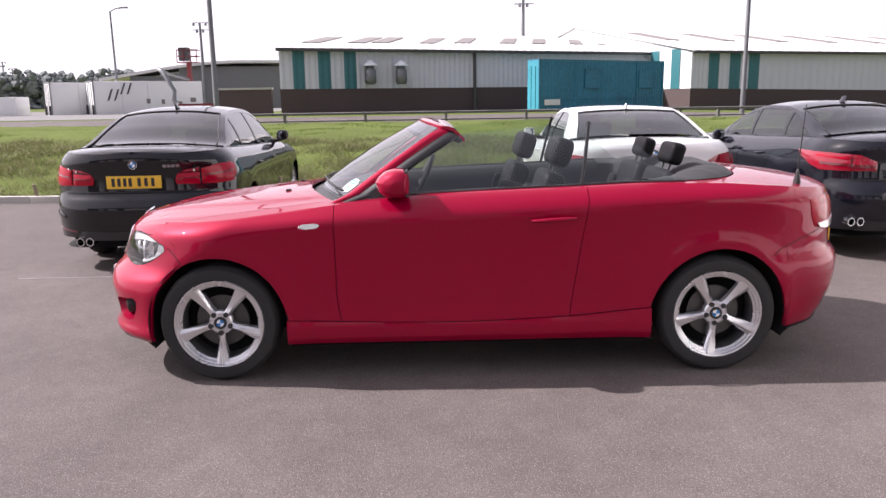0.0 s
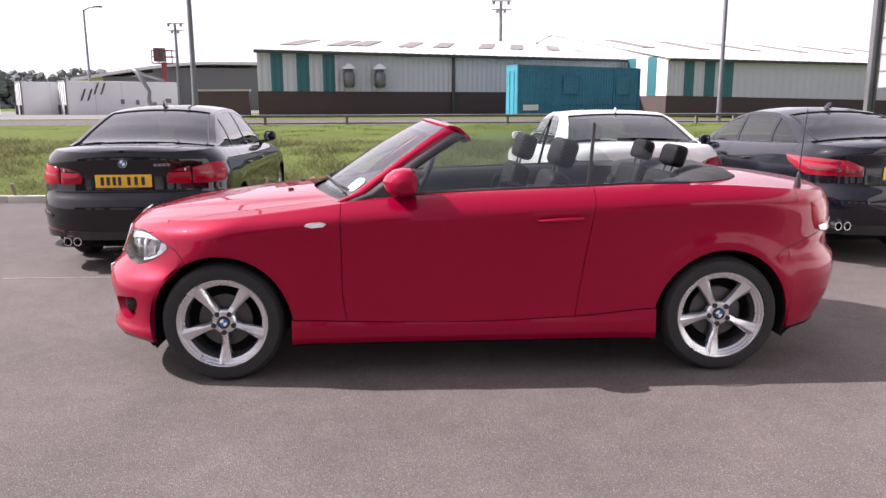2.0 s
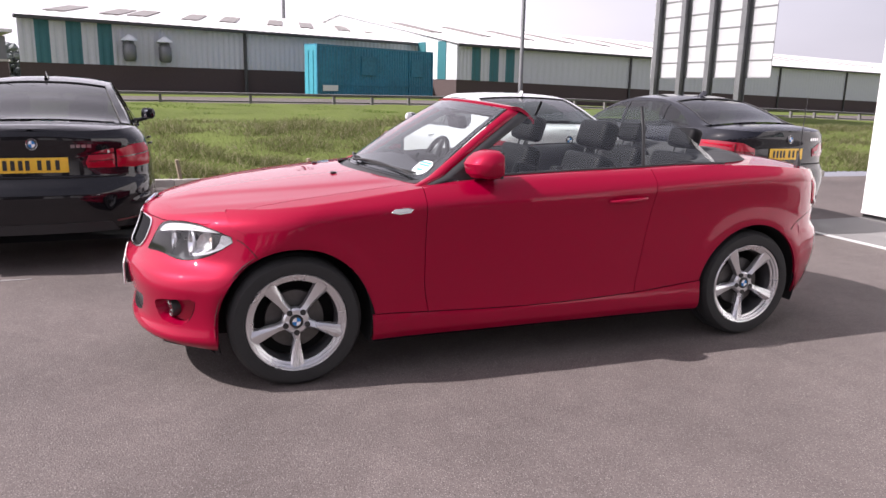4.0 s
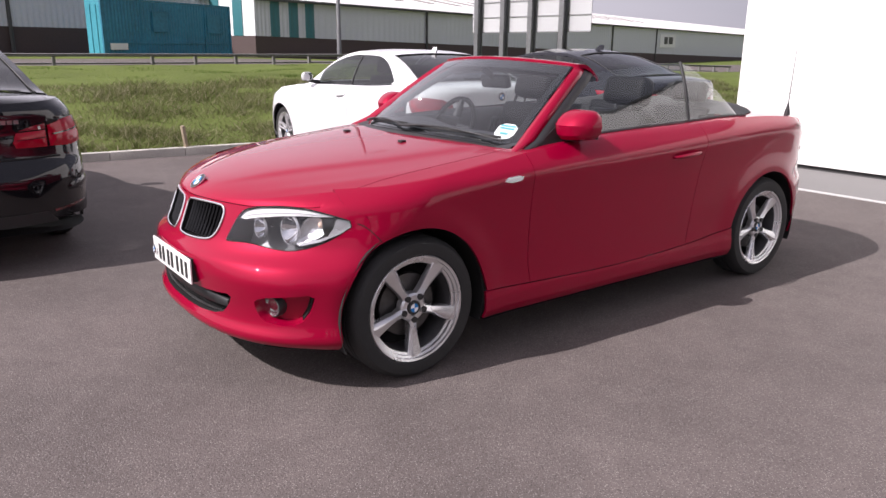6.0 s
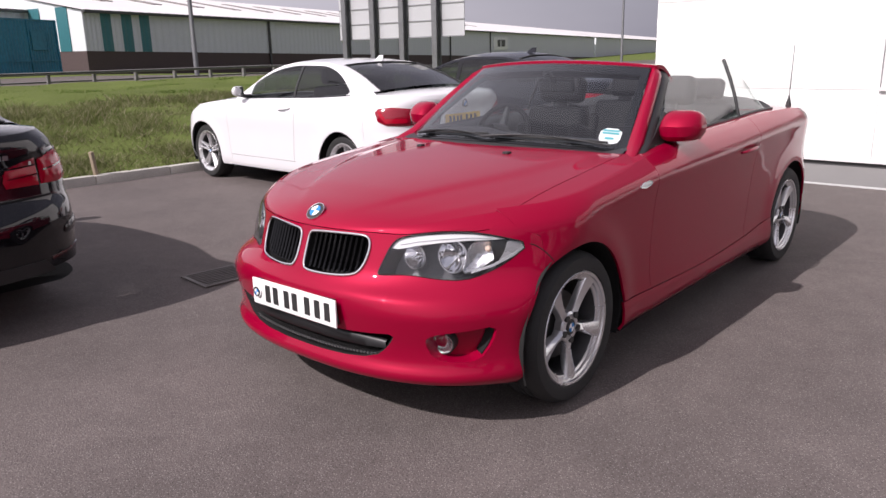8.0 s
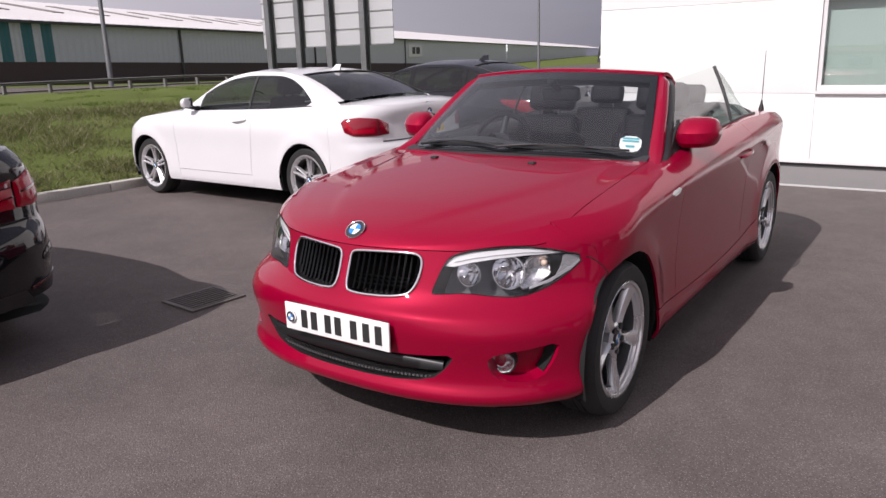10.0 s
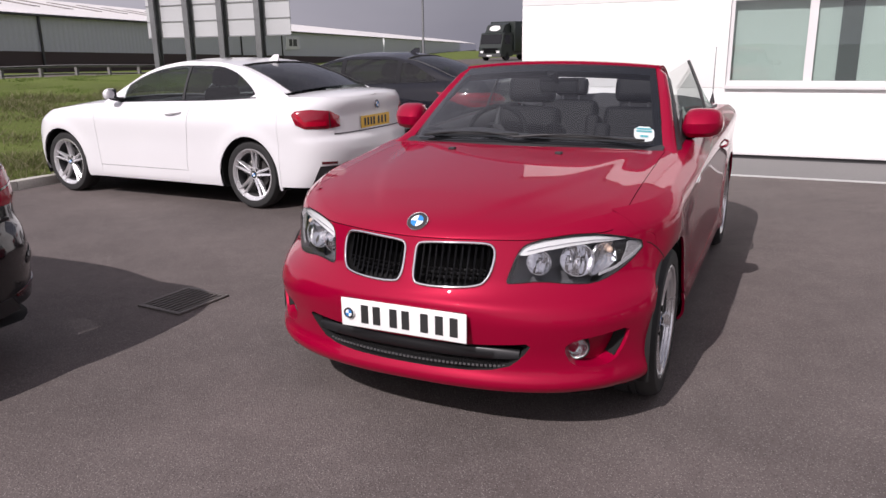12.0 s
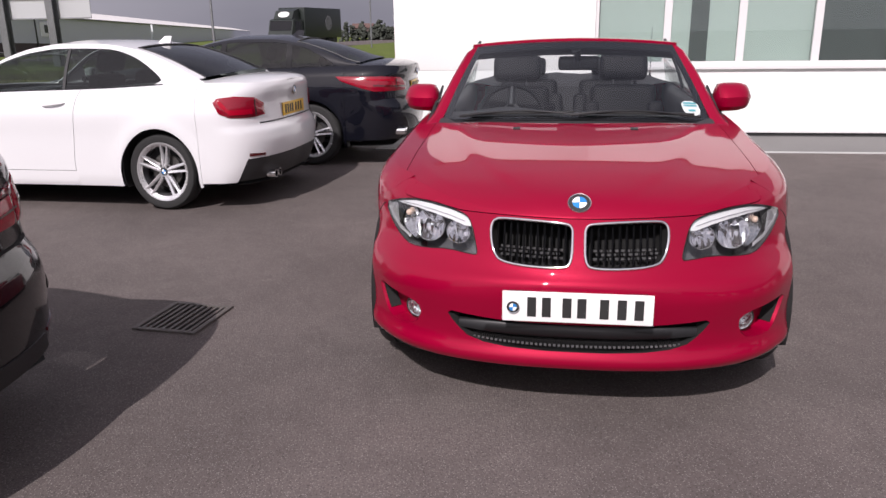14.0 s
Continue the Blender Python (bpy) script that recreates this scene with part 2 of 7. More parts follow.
def grid(bm, pts, keep=None, wrap=False):
    """Faces over rows of points."""
    rows = [[bm.verts.new(p) for p in row] for row in pts]
    for i in range(len(rows) - 1):
        n = len(rows[i])
        for j in range(n if wrap else n - 1):
            if keep is None or keep[i][j]:
                a = (rows[i][j], rows[i][(j + 1) % n], rows[i + 1][(j + 1) % n], rows[i + 1][j])
                try:
                    bm.faces.new(a)
                except ValueError:
                    pass
    return rows


def tidy(bm, dist=0.0):
    loose = [v for v in bm.verts if not v.link_faces]
    bmesh.ops.delete(bm, geom=loose, context="VERTS")
    if dist:
        bmesh.ops.remove_doubles(bm, verts=bm.verts, dist=dist)
    bmesh.ops.recalc_face_normals(bm, faces=bm.faces)
    return bm


def rim(bm, depth, away=None):
    """Turns the free edges of a sheet inwards by depth, with a crisp fold."""
    bm.normal_update()
    done = {}
    edges = [e for e in bm.edges if len(e.link_faces) == 1]

    def pair(v):
        if v not in done:
            n = v.normal if away is None else away
            done[v] = (bm.verts.new(v.co), bm.verts.new(v.co - n * depth))
        return done[v]
    for e in edges:
        a, b = e.verts
        (a0, a1), (b0, b1) = pair(a), pair(b)
        bm.faces.new((b0, a0, a1, b1))
    return bm


def cyl(bm, p0, p1, r0, r1=None, seg=16, caps=True):
    p0, p1 = Vector(p0), Vector(p1)
    d = p1 - p0
    m = Matrix.Translation((p0 + p1) / 2) @ d.to_track_quat("Z", "Y").to_matrix().to_4x4()
    return bmesh.ops.create_cone(bm, cap_ends=caps, segments=seg, radius1=r0, radius2=r0 if r1 is None else r1, depth=d.length, matrix=m)["verts"]


def lathe(bm, profile, seg=48, m=None, close=False):
    """Spins (radius, along) points round the y axis."""
    m = m or Matrix()
    rows = []
    for r, a in profile:
        rows.append([m @ Vector((r * math.cos(2 * math.pi * k / seg), a, r * math.sin(2 * math.pi * k / seg))) for k in range(seg)])
    if close:
        rows.append(rows[0])
    grid(bm, rows, wrap=True)
    return bm


def tube(bm, pts, r, seg=8, caps=True):
    """A round bar along points."""
    pts = [Vector(p) for p in pts]
    rows = []
    for i, p in enumerate(pts):
        d = (pts[min(i + 1, len(pts) - 1)] - pts[max(i - 1, 0)]).normalized()
        q = d.to_track_quat("Z", "Y").to_matrix()
        rr = r[i] if isinstance(r, (list, tuple)) else r
        rows.append([p + q @ Vector((rr * math.cos(2 * math.pi * k / seg), rr * math.sin(2 * math.pi * k / seg), 0)) for k in range(seg)])
    vs = grid(bm, rows, wrap=True)
    if caps:
        bm.faces.new(list(reversed(vs[0])))
        bm.faces.new(vs[-1])
    return bm


def resample(poly, step):
    """The outline with points no further apart than step."""
    out = []
    for (a, b), (c, d) in zip(poly, poly[1:] + poly[:1]):
        n = max(math.ceil(math.hypot(c - a, d - b) / step), 1)
        out += [(lerp(a, c, k / n), lerp(b, d, k / n)) for k in range(n)]
    return out


def within(poly, pts):
    """Which points lie inside an outline."""
    p = np.asarray(pts, float).reshape(-1, 2)
    hit = np.zeros(len(p), bool)
    for (x0, y0), (x1, y1) in zip(poly, poly[1:] + poly[:1]):
        if y0 != y1:
            hit ^= ((y0 > p[:, 1]) != (y1 > p[:, 1])) & (p[:, 0] < (x1 - x0) * (p[:, 1] - y0) / (y1 - y0) + x0)
    return hit


def mesh_2d(outer, inner, holes=(), step=0.009, margin=0.005):
    """Triangles over a flat outline with clean-edged holes: points and index triples."""
    holes = [resample(h, step) for h in holes]
    loops = [outer] + holes
    inner = np.asarray(inner, float).reshape(-1, 2)
    keep = within(outer, inner)
    for h in holes:
        keep &= ~within(h, inner)
    for h in loops:
        ring = np.array(h, float)
        nxt = np.roll(ring, -1, 0)
        for a, b in zip(ring, nxt):
            d = b - a
            t = np.clip(((inner - a) @ d) / (d @ d + 1e-12), 0, 1)
            keep &= np.hypot(*(inner - a - t[:, None] * d).T) > margin
    verts, edges = [], []
    for h in loops:
        n0 = len(verts)
        verts += [Vector(p) for p in h]
        edges += [(n0 + i, n0 + (i + 1) % len(h)) for i in range(len(h))]
    verts += [Vector(p) for p in inner[keep]]
    vs, _, fs, *_ = geometry.delaunay_2d_cdt(verts, edges, [], 0, 1e-6)
    mids = [sum((vs[i] for i in f), Vector((0, 0))) / 3 for f in fs]
    ok = within(outer, [(m.x, m.y) for m in mids])
    for h in holes:
        ok &= ~within(h, [(m.x, m.y) for m in mids])
    return vs, [f for f, k in zip(fs, ok) if k]


def inside(poly, x, y):
    hit = False
    for (x0, y0), (x1, y1) in zip(poly, poly[1:] + poly[:1]):
        if (y0 > y) != (y1 > y) and x < (x1 - x0) * (y - y0) / (y1 - y0) + x0:
            hit = not hit
    return hit


def snap(poly, x, y, reach):
    """The nearest point of the outline, if it lies within reach."""
    best, at = reach, None
    for (x0, y0), (x1, y1) in zip(poly, poly[1:] + poly[:1]):
        dx, dy = x1 - x0, y1 - y0
        t = min(max(((x - x0) * dx + (y - y0) * dy) / (dx * dx + dy * dy + 1e-12), 0), 1)
        px, py = x0 + t * dx, y0 + t * dy
        d = math.hypot(px - x, py - y)
        if d < best:
            best, at = d, (px, py)
    return at


def smooth_loop(poly, rounds=2):
    """Rounds the corners of a closed outline."""
    for _ in range(rounds):
        poly = [q for (x0, y0), (x1, y1) in zip(poly, poly[1:] + poly[:1]) for q in ((x0 * 0.75 + x1 * 0.25, y0 * 0.75 + y1 * 0.25), (x0 * 0.25 + x1 * 0.75, y0 * 0.25 + y1 * 0.75))]
    return poly


def flip(poly):
    return [(-x, y) for x, y in poly]
# ---- car body mathematics: x runs from nose to tail with the front axle at 0, left is -y ----
def curve(pts):
    """A smooth curve without overshoot through (x, y) points."""
    xs = np.array([p[0] for p in pts], float)
    ys = np.array([p[1] for p in pts], float)
    h = np.diff(xs)
    d = np.diff(ys) / h
    m = np.zeros(len(xs))
    m[0], m[-1] = d[0], d[-1]
    for i in range(1, len(xs) - 1):
        if d[i - 1] * d[i] > 0:
            w1, w2 = 2 * h[i] + h[i - 1], h[i] + 2 * h[i - 1]
            m[i] = (w1 + w2) / (w1 / d[i - 1] + w2 / d[i])

    def f(x):
        x = min(max(x, xs[0]), xs[-1])
        i = min(max(int(np.searchsorted(xs, x)) - 1, 0), len(h) - 1)
        t = (x - xs[i]) / h[i]
        a, b = ys[i], ys[i + 1]
        return float((2 * t**3 - 3 * t**2 + 1) * a + (t**3 - 2 * t**2 + t) * h[i] * m[i] + (3 * t**2 - 2 * t**3) * b + (t**3 - t**2) * h[i] * m[i + 1])
    return f


class Shape:
    """The outer skin of one car."""

    def __init__(self, wheelbase, nose, tail, width, top, crown, front=(0.62, 2.5), rear=(0.5, 2.8), bulge=(), arch=0.355, axle=0.318, shoulder=(0.05, 0.11), bottom=None, ribs=(), lift=((-1, 0.0), (5, 0.0)), brow=None):
        self.wb, self.arch, self.axle, self.shoulder, self.bulge, self.ribs = wheelbase, arch, axle, shoulder, bulge, ribs
        self.nose, self.tail, self.width, self.top, self.crown = (curve(c) for c in (nose, tail, width, top, crown))
        self.bottom = curve(bottom or [(-1, 0.2), (5, 0.2)])
        self.lift = curve(lift)
        self.front, self.brow = front, brow or front
        self.dr, self.nr = rear
        self.rows = {}

    def plan(self, z):
        """Length and exponent of the rounded front in plan: blunt at the bumper, swept back at the lamps."""
        t = min(max((z - 0.47) / 0.16, 0), 1)
        t = t * t * (3 - 2 * t)
        return lerp(self.front[0], self.brow[0], t), lerp(self.front[1], self.brow[1], t)

    def wide(self, x, z):
        """Half width at x and z before the plan rounds off at the ends."""
        drop, high = self.shoulder
        t = min(max((z - 0.42) / 0.36, 0), 1)
        w = self.width(z - self.lift(x) * t * t * (3 - 2 * t))
        r = (z - (self.top(x) - high)) / high
        if r > 0:
            w -= drop * min(r, 1.2) ** 2
        for axle in (0, self.wb):
            d = math.hypot(x - axle, z - self.axle)
            w += 0.014 * math.exp(-((d - self.arch - 0.02) / 0.07) ** 2)
        for x0, size, amount in self.bulge:
            w += amount * math.exp(-((x - x0) / size) ** 2)
        return w

    def y(self, x, z):
        """Half width of the finished skin."""
        w = self.wide(x, z)
        a, b = self.nose(z), self.tail(z)
        df, nf = self.plan(z)
        ef, er = (a + df - x) / df, (x - b + self.dr) / self.dr
        if ef > 0:
            w *= max(1 - min(ef, 1) ** nf, 0) ** (1 / nf)
        if er > 0:
            w *= max(1 - min(er, 1) ** self.nr, 0) ** (1 / self.nr)
        return w

    def ring(self, k):
        """The half outline at the height of k centimetres: points and running arc."""
        if k not in self.rows:
            z = k / 100
            a, b = self.nose(z), self.tail(z)
            df, nf = self.plan(z)
            pts = []
            for i in range(81):
                t = math.pi / 2 * i / 80
                x = a + df * (1 - math.cos(t) ** (2 / nf))
                pts.append((x, self.wide(x, z) * math.sin(t) ** (2 / nf)))
            x0, x1 = a + df, b - self.dr
            for i in range(1, 80):
                x = lerp(x0, x1, i / 80)
                pts.append((x, self.wide(x, z)))
            for i in range(81):
                t = math.pi / 2 * (1 - i / 80)
                x = b - self.dr * (1 - math.cos(t) ** (2 / self.nr))
                pts.append((x, self.wide(x, z) * math.sin(t) ** (2 / self.nr)))
            pts = np.array(pts)
            self.rows[k] = (pts, np.r_[0, np.cumsum(np.hypot(*np.diff(pts, axis=0).T))])
        return self.rows[k]

    def between(self, z, f):
        """f of the four rows round z, blended smoothly."""
        k = math.floor(z * 100)
        t = z * 100 - k
        w = (-t / 2 + t * t - t**3 / 2, 1 - 2.5 * t * t + 1.5 * t**3, t / 2 + 2 * t * t - 1.5 * t**3, -t * t / 2 + t**3 / 2)
        return sum(g * np.array(f(*self.ring(k + i - 1))) for i, g in enumerate(w))

    def at(self, s, z, end="front"):
        """The skin at arc s from the middle of the nose or the tail; s < 0 is the left side."""
        def f(pts, arc):
            d = abs(s) if end == "front" else arc[-1] - abs(s)
            return np.interp(d, arc, pts[:, 0]), np.interp(d, arc, pts[:, 1])
        x, y = self.between(z, f)
        return Vector((float(x), float(-y if s < 0 else y), z))

    def arc_at(self, x, z, end="front"):
        """The arc at which the skin reaches x."""
        def f(pts, arc):
            d = np.interp(x, pts[:, 0], arc)
            return d if end == "front" else arc[-1] - d
        return float(self.between(z, f))

    def normal(self, s, z, end="front"):
        e = 0.006
        du = self.at(s + e, z, end) - self.at(s - e, z, end)
        dz = self.at(s, z + e, end) - self.at(s, z - e, end)
        n = du.cross(dz)
        if n.length < 1e-9:
            return Vector((-1 if end == "front" else 1, 0, 0))
        n.normalize()
        out = self.at(s, z, end) - Vector((self.wb / 2, 0, z))
        return n if n.dot(out) > 0 else -n

    def deck(self, x, y):
        """Height of bonnet or boot at x, y."""
        ye = max(self.y(x, self.top(x)), 0.02)
        q = min(abs(y) / ye, 1)
        z = self.crown(x) - (self.crown(x) - self.top(x)) * q**2.4
        for x0, x1, q0, size, amount in self.ribs:
            if x0 < x < x1:
                fade = min((x - x0) / 0.25, 1, (x1 - x) / 0.15)
                if size < 0:
                    # a step that splays towards the screen
                    z += amount * fade / (1 + math.exp(min((q - q0 - 0.26 * x) / -size, 50)))
                else:
                    z += amount * fade * math.exp(-((q - q0) / size) ** 2)
        return z

    def edge(self, x):
        """Half width of the upper edge at x."""
        return self.y(x, self.top(x))


RED = Shape(
    2.66,
    nose=[(0.15, -0.62), (0.20, -0.70), (0.225, -0.738), (0.25, -0.752), (0.268, -0.750), (0.285, -0.738), (0.31, -0.731), (0.35, -0.734), (0.43, -0.750), (0.53, -0.7655), (0.546, -0.766), (0.556, -0.760), (0.575, -0.745), (0.61, -0.728), (0.66, -0.705), (0.74, -0.676), (0.768, -0.668), (0.79, -0.655), (0.82, -0.62), (0.9, -0.5)],
    tail=[(0.2, 3.46), (0.33, 3.53), (0.42, 3.565), (0.50, 3.575), (0.55, 3.572), (0.60, 3.555), (0.64, 3.52), (0.75, 3.51), (0.9, 3.49), (1.0, 3.475), (1.1, 3.44)],
    width=[(0.15, 0.78), (0.20, 0.83), (0.245, 0.853), (0.29, 0.854), (0.325, 0.849), (0.40, 0.844), (0.50, 0.845), (0.62, 0.851), (0.74, 0.864), (0.812, 0.8745), (0.825, 0.8735), (0.86, 0.862), (0.92, 0.838), (1.0, 0.80), (1.1, 0.77)],
    top=[(-0.67, 0.768), (-0.60, 0.781), (-0.5, 0.799), (-0.4, 0.819), (-0.15, 0.850), (0.1, 0.874), (0.4, 0.910), (0.65, 0.942), (1.2, 0.985), (1.9, 1.008), (2.3, 1.022), (2.6, 1.020), (2.9, 1.003), (3.1, 0.986), (3.3, 0.966), (3.5, 0.940)],
    crown=[(-0.67, 0.768), (-0.63, 0.804), (-0.57, 0.830), (-0.45, 0.858), (-0.3, 0.884), (0.0, 0.922), (0.3, 0.953), (0.55, 0.974), (2.6, 1.046), (3.0, 1.036), (3.2, 1.018), (3.4, 0.986), (3.48, 0.958)],
    front=(0.64, 2.5), brow=(0.70, 1.9), rear=(0.72, 2.2), ribs=((-0.62, 0.62, 0.60, -0.020, 0.008), (-0.62, 0.60, 0.86, 0.06, 0.002)), arch=0.362, lift=((-0.6, 0.0), (-0.3, 0.005), (0.2, 0.025), (0.65, 0.045), (1.25, 0.058), (2.1, 0.10), (2.75, 0.14), (3.1, 0.15), (3.5, 0.15)))


# ---- car parts ----
def patch(sh, poly, end="front", lift=0.0, step=0.013, bulge=0.0, fold=0.0, skin=None):
    """A piece of the skin inside an outline of (arc, height), lifted along the normal."""
    bm = bmesh.new()
    s0, s1 = min(p[0] for p in poly) - step, max(p[0] for p in poly) + step
    z0, z1 = min(p[1] for p in poly) - step, max(p[1] for p in poly) + step
    nu, nv = max(int((s1 - s0) / step), 3), max(int((z1 - z0) / step), 3)
    par = [[(lerp(s0, s1, i / nu), lerp(z0, z1, j / nv)) for i in range(nu + 1)] for j in range(nv + 1)]
    outer = resample(poly, step)
    vs, fs = mesh_2d(outer, [p for row in par for p in row], (), step, step * 0.45)

    def place(s, z):
        up = lift
        if bulge:
            q = snap(poly, s, z, 9)
            up += bulge * (1 - math.exp(-math.hypot(q[0] - s, q[1] - z) / 0.03))
        return sh.at(s, z, end) + sh.normal(s, z, end) * up
    made = [bm.verts.new(place(v.x, v.y)) for v in vs]
    for f in fs:
        bm.faces.new([made[i] for i in f])
    tidy(bm)
    out = Vector((-1 if end == "front" else 1, 0, 0))
    bm.normal_update()
    if sum((f.normal.dot(out) * f.calc_area() for f in bm.faces), 0.0) < 0:
        bmesh.ops.reverse_faces(bm, faces=bm.faces)
    if fold:
        rim(bm, fold)
    return bm


def outline(sh, poly, end, r, lift=0.0, seg=6, step=0.02):
    """A bead that follows an outline on the skin."""
    bm = bmesh.new()
    pts = []
    for (a, b), (c, d) in zip(poly, poly[1:] + poly[:1]):
        n = max(int(math.hypot(c - a, d - b) / step), 1)
        pts += [(lerp(a, c, k / n), lerp(b, d, k / n)) for k in range(n)]
    loop = [sh.at(s, z, end) + sh.normal(s, z, end) * lift for s, z in pts]
    rows = []
    for i, p in enumerate(loop):
        t = (loop[(i + 1) % len(loop)] - loop[i - 1]).normalized()
        n = sh.normal(*pts[i], end)
        b = t.cross(n).normalized()
        n = b.cross(t)
        rows.append([p + (n * math.cos(2 * math.pi * k / seg) + b * math.sin(2 * math.pi * k / seg)) * r for k in range(seg)])
    rows.append(rows[0])
    grid(bm, rows, wrap=True)
    return tidy(bm, 1e-6)


def end_panel(sh, end, xj, zb, holes=(), cols=110, rows=44, fold=0.015, lip=None):
    """Bumper and fascia round one end of the car, with openings cut along outlines."""
    bm = bmesh.new()
    joint = xj if callable(xj) else upright(xj)
    par = []
    for j in range(rows + 1):
        line = []
        for i in range(cols + 1):
            c = -1 + 2 * i / cols
            if j == 0:
                zt = 0.82
                for _ in range(7):
                    zt = sh.top(sh.at(c * sh.arc_at(joint(zt), zt, end), zt, end).x)
                z = zt
                for _ in range(8 if lip else 0):
                    z = min(zt, lip(abs(sh.at(c * sh.arc_at(joint(z), z, end), z, end).y)))
                line.append((c, z))
            else:
                line.append(par[0][i])
        par.append(line)
    full = []
    for j in range(rows + 1):
        line = []
        for c, zt in par[j]:
            z = lerp(zb(abs(c)), zt, j / rows)
            line.append((c * sh.arc_at(joint(z), z, end), z))
        full.append(line)
    if holes:
        outer = full[0] + [row[-1] for row in full[1:-1]] + full[-1][::-1] + [row[0] for row in full[-2:0:-1]]
        vs, fs = mesh_2d(outer, [p for row in full[1:-1] for p in row[1:-1]], holes)
        made = [bm.verts.new(sh.at(v.x, v.y, end)) for v in vs]
        for f in fs:
            bm.faces.new([made[i] for i in f])
    else:
        grid(bm, [[sh.at(*p, end) for p in row] for row in full])
    tidy(bm)
    face_out(bm, sh)
    return rim(bm, fold)


def face_out(bm, sh):
    bm.normal_update()
    mid = Vector((sh.wb / 2, 0, 0.3))
    if sum(f.normal.dot(f.calc_center_median() - mid) * f.calc_area() for f in bm.faces) < 0:
        bmesh.ops.reverse_faces(bm, faces=bm.faces)
    bm.normal_update()


def low(sh, x, sill=None):
    """Lower edge of the side skin, round the wheel arches."""
    for axle in (0, sh.wb):
        if abs(x - axle) < sh.arch:
            return sh.axle + math.sqrt(sh.arch**2 - (x - axle) ** 2)
    return sh.bottom(x) if sill is None else sill


def side_panel(sh, side, xa, xb, z0=None, z1=None, yin=None, rows=22, fold=0.012, n=26, nip=0.0):
    """A panel of the flank from xa(z) to xb(z); yin(x): how far it turns in over the top."""
    bm = bmesh.new()
    a0, b0 = xa(0.5), xb(0.5)
    fs = {i / n for i in range(n + 1)}
    for axle in (0, sh.wb):
        for k in range(0, 25):
            for e in (0.9995, 1.003) if k in (0, 24) else (1.0,):
                x = axle + sh.arch * e * math.cos(math.pi * k / 24)
                if a0 < x < b0:
                    fs.add((x - a0) / (b0 - a0))
    pts = []
    for f in sorted(fs):
        x = lerp(a0, b0, f)
        foot = z0(x) if callable(z0) else z0
        head = z1(x) if callable(z1) else z1
        lo = low(sh, x) if foot is None else max(foot, low(sh, x, foot))
        hi = sh.top(x) if head is None else head
        line = []
        for j in range(rows + 1):
            z = lerp(lo, hi, (j / rows) ** 0.85)
            xx = lerp(xa(z), xb(z), f)
            if nip:
                xx = lerp(xa(z), a0 + nip, (x - a0) / nip) if x < a0 + nip else lerp(a0 + nip, xb(z), (x - a0 - nip) / (b0 - a0 - nip))
            line.append(Vector((xx, side * sh.y(xx, z), z)))
        if yin and z1 is None:
            if not nip:
                xx = lerp(xa(hi), xb(hi), f)
            e, y1 = sh.edge(xx), yin(xx)
            for j in range(1, 7):
                y = lerp(e, min(y1, e - 0.001), j / 6)
                line.append(Vector((xx, side * y, sh.deck(xx, y))))
        pts.append(line)
    grid(bm, pts)
    tidy(bm)
    bm.normal_update()
    if sum(f.normal.y * side * f.calc_area() for f in bm.faces) < 0:
        bmesh.ops.reverse_faces(bm, faces=bm.faces)
    return rim(bm, fold)


def reach_edge(sh, y, x0, x1):
    """The x between x0 (narrow) and x1 (wide) where the upper edge is y wide."""
    for _ in range(30):
        xm = (x0 + x1) / 2
        if sh.edge(xm) < y:
            x0 = xm
        else:
            x1 = xm
    return (x0 + x1) / 2


def lid(sh, end, yh, back, rows=46, cols=44, fold=0.012, lift=0.0, lip=None):
    """Bonnet or boot lid: from the end of the car to the line back(y)."""
    bm = bmesh.new()
    pts = []
    for i in range(cols + 1):
        q = -1 + 2 * i / cols
        y = q * yh
        x0 = reach_edge(sh, abs(y) + 0.004, -0.9 if end == "front" else sh.wb + 1.3, 0.5 if end == "front" else sh.wb)
        x1 = back(y)
        line = [Vector((x, y, sh.deck(x, y) + lift)) for x in (lerp(x0, x1, (j / rows) ** 1.4) for j in range(rows + 1))]
        if lip:
            zt = sh.top(x0)
            low_z = min(lip(abs(y)) + 0.003, zt - 0.0015)
            strip = []
            for k in range(3):
                z = lerp(low_z, zt, k / 3)
                s0, s1 = 0.0, 1.3
                for _ in range(24):
                    sm = (s0 + s1) / 2
                    s0, s1 = (sm, s1) if abs(sh.at(sm, z).y) < abs(y) else (s0, sm)
                strip.append(sh.at(math.copysign(s0, y), z))
            line = strip + line
        pts.append(line)
    grid(bm, pts)
    tidy(bm)
    bm.normal_update()
    if sum(f.normal.z for f in bm.faces) < 0:
        bmesh.ops.reverse_faces(bm, faces=bm.faces)
    return rim(bm, fold)


